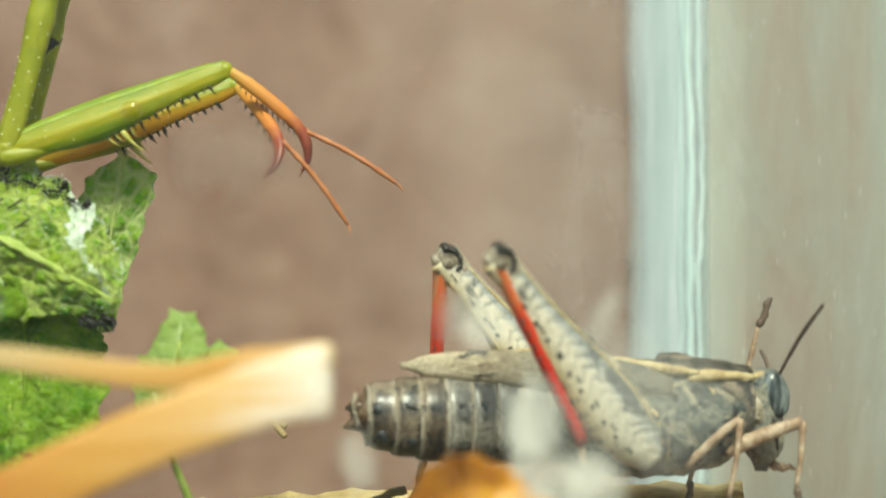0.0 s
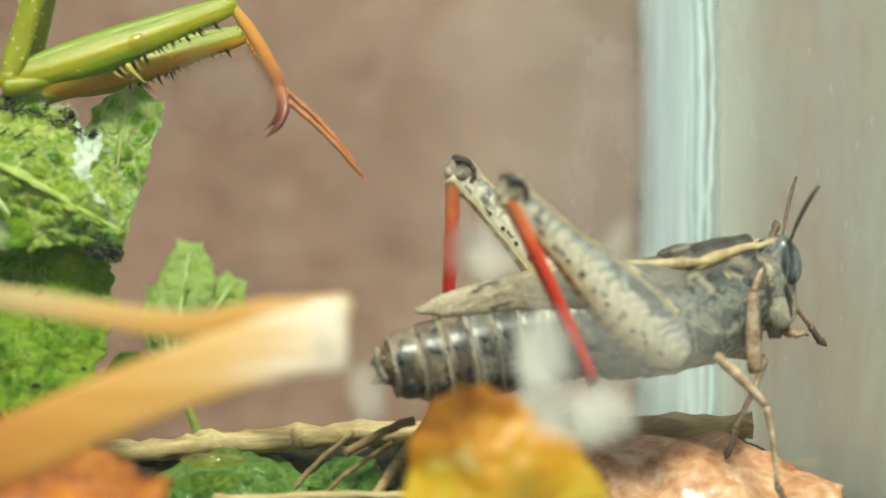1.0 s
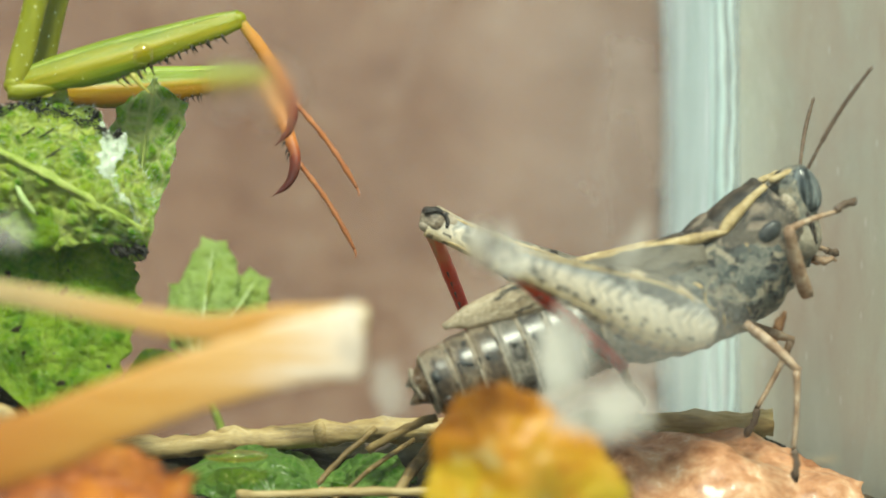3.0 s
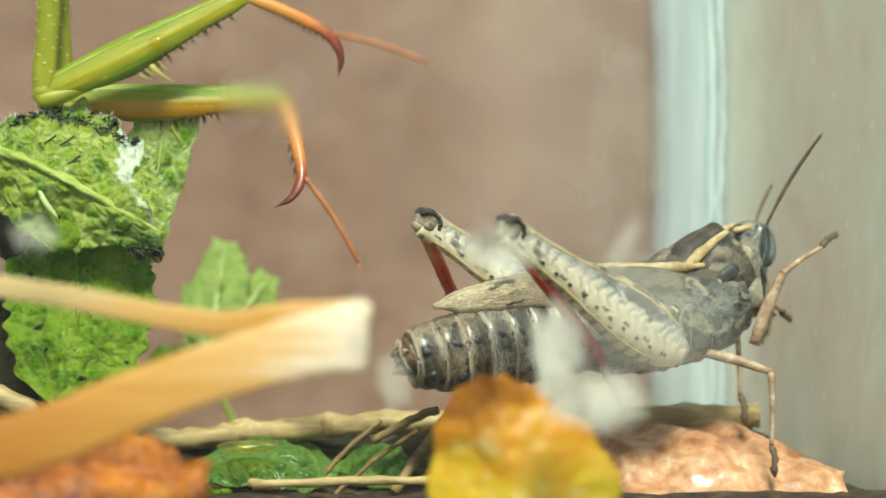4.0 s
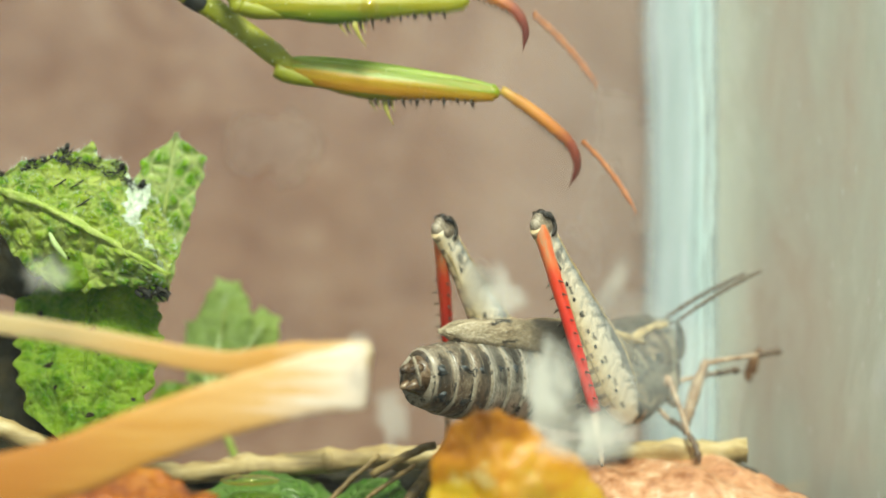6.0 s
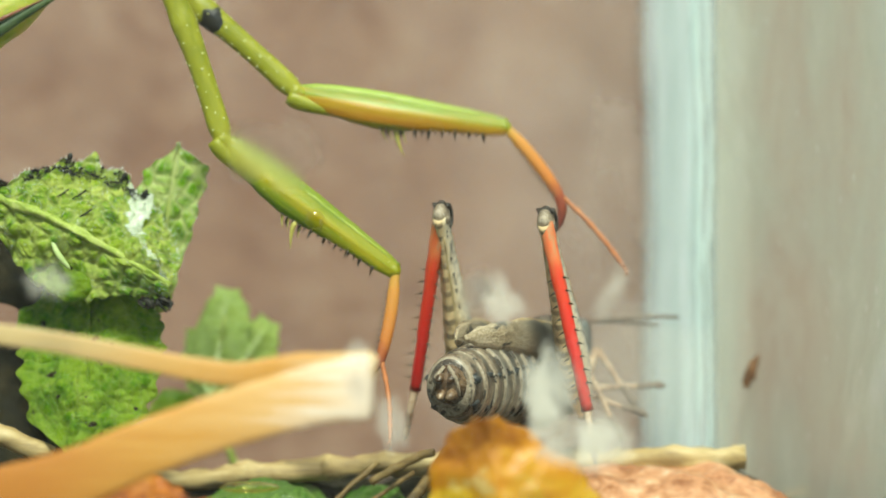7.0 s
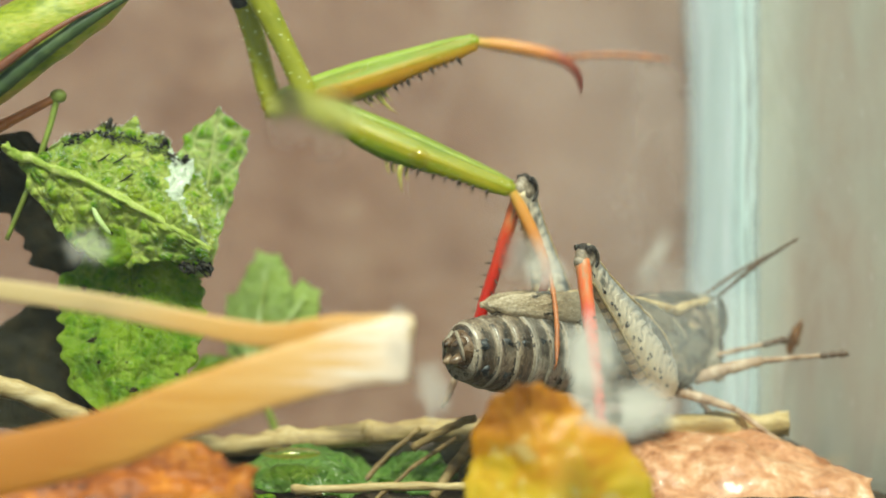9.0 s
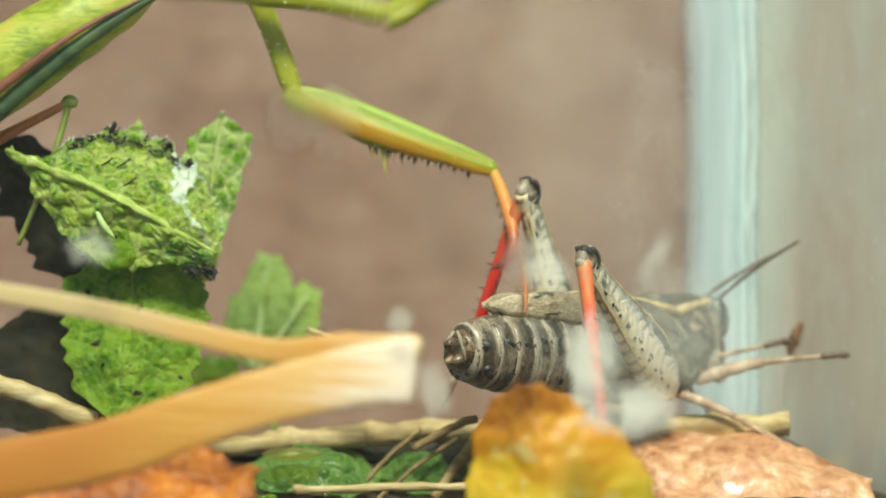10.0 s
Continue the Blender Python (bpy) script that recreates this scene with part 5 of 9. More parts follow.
    tarsus = part("tarsus", bm, M_TARSUS, mantis, "thin reddish jointed foot")
    return coxa, femur, tibia, tarsus


mantis = thing("praying_mantis", "green praying mantis reaching down with both forelegs", "mantis")
near_leg = raptorial_leg(mantis, False)
far_leg = raptorial_leg(mantis, True)


def mantis_body():
    """The underside of the body and a walking leg; the origin lies at the body's visible tip."""
    pts = spline([(2.5, 0, 2.2), (0, 0, 0.7), (-4, 0, -1.2), (-8.5, 0, -3.8), (-14, 0, -8)], 34)
    bm = tube(bmesh.new(), pts, [curve1([0.6, 0.75, 1.9, 2.6, 2.9, 2.6], i / 33) for i in range(34)], 20, flat=0.8, up=(0, 0, 1), shape=lambda a, s: 1 + 0.03 * math.sin(a * 5 + s * 22))
    body = part("thorax", bm, M_BELLY, mantis, "plump yellow-green underside")
    pts = spline([(0.5, -1.3, 0.3), (-4, -2.2, -2.1), (-8.0, -2.6, -4.9), (-13, -2.6, -8.8)], 24)
    part("wing_edge", tube(bmesh.new(), pts, [curve1([0.05, 0.2, 0.34, 0.4], i / 23) for i in range(24)], 10, flat=0.6), M_WING_EDGE, body, "reddish brown edge")
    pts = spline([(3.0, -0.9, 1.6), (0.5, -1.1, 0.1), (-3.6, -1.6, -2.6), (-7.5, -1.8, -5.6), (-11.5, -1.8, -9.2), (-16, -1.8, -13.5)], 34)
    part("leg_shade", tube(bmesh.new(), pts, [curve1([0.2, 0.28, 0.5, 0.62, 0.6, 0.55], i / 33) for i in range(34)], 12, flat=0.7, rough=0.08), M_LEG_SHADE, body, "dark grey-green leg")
    # walking leg: knee at the origin of its own part
    bm = tube(bmesh.new(), spline([(0, 0, 0), (-2.4, 0.2, -1.2), (-5, 0.5, -2.5), (-10, 1, -5)], 18), [curve1([0.28, 0.34, 0.42, 0.5], i / 17) for i in range(18)], 10)
    leg = part("walking_leg", bm, M_TARSUS, mantis, "thin brown walking leg")
    bm = bmesh.new()
    ball(bm, (0.05, 0, 0.05), (0.6, 0.5, 0.5), 14, 10)
    tube(bm, spline([(0, 0, 0), (-0.7, 0, -2.6), (-2.0, 0, -6.2), (-3.6, 0.2, -10)], 18), [0.24 - 0.004 * i for i in range(18)], 8)
    part("knee", bm, M_SHIN, leg, "green knee and olive shin")
    return body, leg


mantis_trunk, mantis_walker = mantis_body()


# ---- the grasshopper ----
H_FEMUR, H_TIBIA = 17.5, 13.5
hopper = thing("grasshopper", "mottled grey-brown grasshopper with red hind shins", "grasshopper")


def hopper_body():
    prof = [1.45, 2.15, 2.5, 2.7, 2.8, 2.85, 2.9, 2.95, 3.0]
    sag = [-0.2, -0.1, -0.2, -0.3, -0.3, -0.3, -0.3, -0.2, -0.1]
    for i in range(8):
        x0, x1 = 0.9 + 1.62 * i, 0.9 + 1.62 * (i + 1) + 0.45
        pts, rad = [], []
        for k in range(9):
            u = k / 8
            s = ((x0 + (x1 - x0) * u) / 14.5)
            pts.append((x0 + (x1 - x0) * u, 0, curve1(sag, s)))
            rad.append(curve1(prof, s) * (1.045 - 0.085 * u) * (0.93 if k in (0, 8) else 1))
        bm = tube(bmesh.new(), pts, rad, 26, flat=0.86, shape=lambda a, s: 1 + 0.04 * max(0, math.sin(a)) ** 6)
        seg = part("abdomen_segment", bm, M_ABDOMEN if i > 2 else M_ABDOMEN_REAR, hopper)
        marks = bmesh.new()
        for sy in (-1, 1):
            r = curve1(prof, (x0 + 0.9) / 14.5)
            for a0, a1 in ((0.5, 0.05), (-0.35, -0.8)):
                a0, a1, x = a0 + rnd(-.1, .1), a1 + rnd(-.1, .1), x0 + 0.8 + rnd(-.12, .2)
                arc = [(x + rnd(-.12, .12), sy * math.cos(a) * r * 0.765, math.sin(a) * r * 0.90 - 0.22) for a in [a0 + (a1 - a0) * k / 4 for k in range(5)]]
                tube(marks, arc, [0.1, rnd(0.22, 0.36), rnd(0.26, 0.42), rnd(0.2, 0.34), 0.1], 9, flat=1.2, rough=1.6)
        part("dark_mark", marks, M_SLATE, seg, "slate-black marks")
        rim = tube(bmesh.new(), [(x0 - 0.02, 0, curve1(sag, x0 / 14.5)), (x0 + 0.1, 0, curve1(sag, x0 / 14.5))], [curve1(prof, x0 / 14.5) * 1.055, curve1(prof, x0 / 14.5) * 1.035], 26, flat=0.86)
        part("segment_rim", rim, M_RIM, hopper, "pale rim of the segment")
    bm = bmesh.new()
    ball(bm, (1.0, 0, 0.1), (0.9, 1.25, 1.4), 16, 10)
    for sy in (-1, 1):
        tube(bm, [(0.8, 0.45 * sy, 0.5), (0.2, 0.5 * sy, 0.6), (-0.35, 0.3 * sy, 0.4)], [0.55, 0.4, 0.1], 8)
        tube(bm, [(0.8, 0.4 * sy, -0.6), (0.1, 0.4 * sy, -0.55), (-0.5, 0.25 * sy, -0.75)], [0.55, 0.4, 0.1], 8)
    plate = bmesh.new()
    for sy in (-1, 1):
        tube(plate, [(0.25, 0.15 * sy, 1.35), (0.05, 0.75 * sy, 0.55), (0.2, 0.95 * sy, -0.6)], [0.12, 0.17, 0.1], 6)
    part("tail_plate", plate, M_RIM, hopper, "pale curved tail plate")
    part("tail_valve", bm, M_TAIL, hopper, "glossy brown pointed tail valves")
    bm = tube(bmesh.new(), spline([(12.5, 0, -0.2), (16, 0, -0.5), (19.5, 0, -0.6), (22.5, 0, -0.5), (25, 0, -0.2)], 26), [curve1([2.7, 3.4, 3.7, 3.6, 3.2, 2.5], i / 25) for i in range(26)], 26, flat=0.95, rough=0.05)
    part("thorax", bm, M_HIDE, hopper, "mottled grey thorax")
    bm = tube(bmesh.new(), spline([(18.3, 0, 0.9), (19.5, 0, 0.6), (22, 0, 0.4), (24.5, 0, 0.4), (25.8, 0, 0.4)], 26), [curve1([1.6, 2.9, 3.15, 2.95, 2.75, 2.6], i / 25) for i in range(26)], 28, flat=0.86,
              shape=lambda a, s: 1 + 0.07 * math.exp(-((a - math.pi / 2) / 0.12) ** 2) - 0.03 * (abs((s * 3.2) % 1 - 0.5) < 0.06))
    saddle = part("pronotum", bm, M_COLLAR, hopper, "dark saddle-shaped collar")
    for sy in (-1, 1):
        pts = spline([(21.0, 2.0 * sy, 1.9), (21.9, 2.12 * sy, 2.35), (23.5, 1.85 * sy, 2.55), (25.7, 1.45 * sy, 2.6)], 20)
        part("stripe", tube(bmesh.new(), pts, [curve1([0.1, 0.36, 0.42, 0.30, 0.24], i / 19) for i in range(20)], 10, flat=0.8, rough=0.3), M_CREAM, saddle, "cream stripe")
        pts = spline([(9.5, 1.5 * sy, 3.85), (12, 1.8 * sy, 3.9), (16, 2.3 * sy, 3.4), (19, 2.4 * sy, 2.9), (22, 2.25 * sy, 2.45)], 26)
        part("stripe", tube(bmesh.new(), pts, [curve1([0.10, 0.2, 0.25, 0.28, 0.34, 0.2], i / 25) for i in range(26)], 10, flat=0.9, rough=0.3), M_CREAM, hopper, "cream stripe along the back")
    bm = tube(bmesh.new(), spline([(13.0, 0, 2.9), (16, 0, 2.75), (19, 0, 2.6), (22, 0, 2.5)], 20), [curve1([0.3, 0.65, 0.8, 0.8], i / 19) for i in range(20)], 14, flat=1.9, rough=0.12)
    part("back_ridge", bm, M_SADDLE, hopper, "blackish brown ridge of the back")
    bm = tube(bmesh.new(), spline([(19.0, 0, 2.3), (20.5, 0, 2.6), (22.5, 0, 2.75), (25.7, 0, 2.65)], 22), [curve1([0.3, 0.6, 0.85, 0.85, 0.7], i / 21) for i in range(22)], 14, flat=1.75, rough=0.12)
    part("saddle_top", bm, M_SADDLE, saddle, "blackish brown top of the collar")
    # plates on the flank, slanting, of uneven shade
    for sy in (-1, 1):
        for x, z, sx, sz, m in ((15.6, -0.9, 0.9, 1.5, M_HIDE), (17.4, -1.4, 0.8, 1.7, M_HIDE), (19.1, -1.6, 0.85, 1.7, M_KNEECAP), (20.8, -1.7, 0.75, 1.5, M_HIDE), (22.3, -1.5, 0.7, 1.2, M_HIDE)):
            bm = bmesh.new()
            ball(bm, (x, sy * (3.42 * math.sqrt(1 - ((z + 0.55) / 3.6) ** 2) - 0.13 - 0.28 * max(0, x - 20.5)), z), (sx, 0.27, sz), 18, 12, turn=Matrix.Rotation(radians(18), 4, "Y"))
            part("flank_plate", bm, m, hopper)
        # pale seams between the plates and a dark blotch on the collar
        for x0, z0, x1, z1, r in ((16.6, 0.6, 18.2, -3.0, 0.12), (18.6, 0.3, 19.8, -3.2, 0.16), (20.6, -0.4, 21.6, -3.2, 0.14), (22.6, 1.6, 23.2, -1.6, 0.12)):
            pts = []
            for k in range(9):
                x, z = x0 + (x1 - x0) * k / 8 + 0.2 * math.sin(k * 1.3), z0 + (z1 - z0) * k / 8
                pts.append((x, sy * (3.52 * math.sqrt(max(0.05, 1 - ((z + 0.5) / 3.75) ** 2)) - 0.05 - 0.17 * max(0, x - 19.5)), z))
            part("seam", tube(bmesh.new(), pts, [r * 0.4] + [r] * 7 + [r * 0.4], 7, rough=0.5), M_CREAM, hopper, "pale seam between the plates")
        bm = bmesh.new()
        ball(bm, (23.8, sy * 2.42, 0.35), (0.95, 0.28, 0.55), 14, 8)
        part("blotch", bm, M_SLATE, saddle, "black blotch")
    # the head hangs upright, its face almost plumb
    head = bmesh.new()
    tube(head, spline([(26.3, 0, 3.0), (26.5, 0, 2.4), (26.6, 0, 1.0), (26.75, 0, -0.6), (26.9, 0, -2.2), (26.9, 0, -3.5)], 24), [curve1([0.5, 1.35, 1.62, 1.6, 1.5, 1.25, 0.75, 0.4], i / 23) for i in range(24)], 24, flat=1.22, up=(1, 0, 0), rough=0.03)
    skull = part("head", head, M_FACE, hopper, "pale mottled grey upright face")
    for sy in (-1, 1):
        bm = bmesh.new()
        ball(bm, (27.25, 1.52 * sy, 1.5), (0.92, 0.62, 1.55), 22, 16, turn=Matrix.Rotation(radians(-14), 4, "Y"))
        part("eye", bm, M_EYE, skull, "glossy grey striped eye")
        bm = bmesh.new()
        ball(bm, (27.0, 1.28 * sy, -1.5), (1.0, 0.55, 1.4), 16, 10, turn=Matrix.Rotation(radians(8), 4, "Y"))
        part("cheek", bm, M_CHEEK, skull, "dull grey-tan cheek")
        bm = bmesh.new()
        ball(bm, (26.0, 1.62 * sy, 0.5), (0.62, 0.42, 0.95), 14, 10, turn=Matrix.Rotation(radians(-20), 4, "Y"))
        part("temple", bm, M_RIM, skull, "cream patch behind the eye")
        pts = spline([(24.9, 1.5 * sy, 2.35), (25.8, 1.35 * sy, 2.6), (26.6, 1.05 * sy, 2.85)], 10)
        part("stripe", tube(bmesh.new(), pts, [0.12] + [0.24] * 7 + [0.18, 0.08], 8, rough=0.3), M_CREAM, skull, "cream stripe above the eye")
        pts = spline([(27.0, 1.95 * sy, 0.1), (27.3, 1.8 * sy, -1.0), (27.5, 1.55 * sy, -2.2)], 9)
        part("cheek_bar", tube(bmesh.new(), pts, [0.06] + [0.17] * 7 + [0.06], 7, rough=0.5), M_KNEE, skull, "dark bar below the eye")
        bm = tube(bmesh.new(), [(27.4, 0.7 * sy, -2.9), (28.1, 0.8 * sy, -3.3), (28.6, 0.8 * sy, -3.1), (28.9, 0.8 * sy, -3.3)], [0.26, 0.24, 0.2, 0.1], 8)
        part("palp", bm, M_LEG, skull, "short pale palp")
        n = 30
        pts = spline([(3.2, 0.35 * sy, 3.1), (6, 0.95 * sy, 3.05), (11, 1.7 * sy, 2.75), (16, 2.4 * sy, 2.0), (20, 2.6 * sy, 1.2)], n)
        bm = tube(bmesh.new(), pts, [curve1([0.2, 0.75, 1.1, 1.45, 1.5, 1.1], i / (n - 1)) for i in range(n)], 20, flat=0.42, rough=0.12, shape=lambda a, s: 1 + 0.06 * math.sin(a * 7))
        part("wing_case", bm, M_WING, hopper, "straw-coloured folded wing case")
    return saddle, skull


def hopper_hind_leg():
    n = 46
    prof = [0.9, 1.6, 1.98, 2.08, 1.95, 1.7, 1.42, 1.2, 1.02, 0.95, 1.05]
    bm = tube(bmesh.new(), [(H_FEMUR * i / (n - 1), 0, 0) for i in range(n)], [curve1(prof, i / (n - 1)) for i in range(n)], 24, flat=0.5,
              shape=lambda a, s: 1 + 0.06 * math.exp(-((abs(math.sin(a)) - 1) / 0.06) ** 2))
    femur = part("hind_femur", bm, M_FEMUR, hopper, "cream and grey swollen hind thigh")
    # fishbone ridges on both faces
    for sy in (-1, 1):
        for i in range(13):
            s = 0.14 + 0.56 * i / 12
            r = curve1(prof, s)
            x = H_FEMUR * s
            pts = [(x + 0.55, sy * r * 0.47, 0.0), (x + 0.1, sy * r * 0.44, r * 0.36), (x - 0.3, sy * r * 0.35, r * 0.68)]
            bm = tube(bmesh.new(), pts, [0.03, 0.06, 0.03], 6)
            tube(bm, [(p[0], p[1], -p[2]) for p in pts], [0.03, 0.06, 0.03], 6)
            part("ridge", bm, M_FEMUR, femur)
        for sz in (-1, 1):
            pts = [(H_FEMUR * s, sy * curve1(prof, s) * 0.25, sz * curve1(prof, s) * 0.82) for s in [0.12 + 0.8 * k / 20 for k in range(21)]]
            part("keel", tube(bmesh.new(), pts, [0.06] + [0.11] * 19 + [0.05], 8, rough=0.6), M_CREAM, femur, "cream keel")
    for i in range(9):
        s = 0.2 + 0.6 * i / 8
        bm = bmesh.new()
        for sy in (-1, 1):
            ball(bm, (H_FEMUR * s, sy * curve1(prof, s) * 0.43, -curve1(prof, s) * 0.50), (0.2, 0.08, 0.13), 8, 6)
        part("dot", bm, M_KNEE, femur, "black dot")
    bm = bmesh.new()
    ball(bm, (H_FEMUR - 0.3, 0, 0.08), (1.05, 0.6, 0.9), 18, 12)
    ball(bm, (H_FEMUR - 1.1, 0, 0.42), (1.0, 0.5, 0.55), 14, 8)
    knee = part("knee", bm, M_PLATE, femur, "pale rounded knee")
    bm = bmesh.new()
    for sy in (-1, 1):
        arc = [(H_FEMUR - 0.3 + 0.82 * math.cos(a), 0.48 * sy, 0.08 + 0.70 * math.sin(a)) for a in [radians(10 + 180 * k / 16) for k in range(17)]]
        tube(bm, arc, [0.08] + [0.20 - 0.005 * k for k in range(15)] + [0.06], 8, up=(0, 1, 0), rough=0.7)
    ball(bm, (H_FEMUR + 0.36, 0, 0.40), (0.44, 0.4, 0.42), 12, 8)
    ball(bm, (H_FEMUR - 0.6, 0, 0.72), (0.7, 0.36, 0.3), 12, 8)
    part("crescent", bm, M_KNEE, knee, "black crescent round the knee")
    bm = bmesh.new()
    ball(bm, (H_FEMUR + 0.05, 0, -0.42), (0.56, 0.46, 0.44), 14, 10)
    for sy in (-1, 1):
        ball(bm, (H_FEMUR - 0.4, 0.42 * sy, -0.06), (0.46, 0.22, 0.4), 14, 8)
    part("knee_plate", bm, M_PLATE, femur, "pale knee plate")
    bm = bmesh.new()
    ball(bm, (H_FEMUR * 0.80, 0, 0.55), (0.6, 0.36, 0.42), 12, 8)
    ball(bm, (H_FEMUR * 0.52, 0, 1.2), (0.9, 0.5, 0.55), 12, 8)
    part("band", bm, M_KNEE, femur, "dark band")
    pts = spline([(0, 0, 0), (1.0, 0, 0.12), (5, 0, 0.05), (10, 0, 0), (H_TIBIA, 0, 0)], 28)
    bm = tube(bmesh.new(), pts, [curve1([0.56, 0.52, 0.48, 0.45, 0.42, 0.42], i / 27) for i in range(28)], 12, rough=0.16)
    tibia = part("hind_tibia", bm, M_H_TIBIA, hopper, "bright red spiny hind shin")
    for i in range(10):
        for sy in (-1, 1):
            shared("spine", ME_RED, tibia, 4.2 + 0.92 * i, 0.42 * sy, 0.22, 180 - 66 * sy, 35, 0, rnd(0.9, 1.3))
    bm = tube(bmesh.new(), spline([(H_TIBIA - 0.2, 0, 0), (H_TIBIA + 1.2, 0, 0.5), (H_TIBIA + 2.6, 0, 0.6), (H_TIBIA + 3.6, 0, 0.9)], 12), [0.28, 0.3, 0.26, 0.3, 0.24, 0.28, 0.22, 0.26, 0.2, 0.22, 0.16, 0.08], 8)
    part("foot", bm, M_LEG, tibia, "brown hind foot")
    return femur, tibia


def hopper_small_leg(kind, upper, lower, stout=1.0):
    bm = tube(bmesh.new(), [(upper * k / 10, 0, 0.12 * math.sin(k / 10 * math.pi)) for k in range(11)], [stout * curve1([0.40, 0.52, 0.50, 0.44, 0.34], k / 10) for k in range(11)], 10, flat=0.8, rough=0.25)
    thigh = part(kind + "_femur", bm, M_LEG, hopper)
    bm = tube(bmesh.new(), [(lower * k / 12, 0, 0.1 * math.sin(k / 12 * math.pi)) for k in range(13)], [curve1([0.24, 0.19, 0.16], k / 12) for k in range(13)], 9, rough=0.3)
    shin = part(kind + "_tibia", bm, M_LEG, hopper)
    bm = tube(bmesh.new(), spline([(lower, 0, 0), (lower + 0.8, 0, 0.25), (lower + 1.6, 0, 0.2), (lower + 2.1, 0.2, 0.35)], 9), [0.18, 0.28, 0.2, 0.28, 0.2, 0.30, 0.26, 0.18, 0.05], 8, rough=0.3)
    part("foot", bm, M_ANTENNA, shin, "dark clawed foot")
    return thigh, shin


def hopper_antenna():
    bm = tube(bmesh.new(), [(8.0 * k / 24, 0, 0.25 * math.sin(k / 24 * math.pi)) for k in range(25)], [0.1 + 0.025 * (k % 2) + 0.03 * (6 < k < 20) for k in range(24)] + [0.04], 8)
    return part("antenna", bm, M_ANTENNA, hopper, "dark beaded antenna")


hopper_collar, hopper_head = hopper_body()
hind_near, hind_far = hopper_hind_leg(), hopper_hind_leg()
fore_near, fore_far = hopper_small_leg("fore", 5.2, 4.2), hopper_small_leg("fore", 4.2, 4.4, 0.8)
mid_near, mid_far = hopper_small_leg("middle", 4.6, 5.0, 0.72), hopper_small_leg("middle", 4.6, 5.0, 0.72)
antenna_near, antenna_far = hopper_antenna(), hopper_antenna()


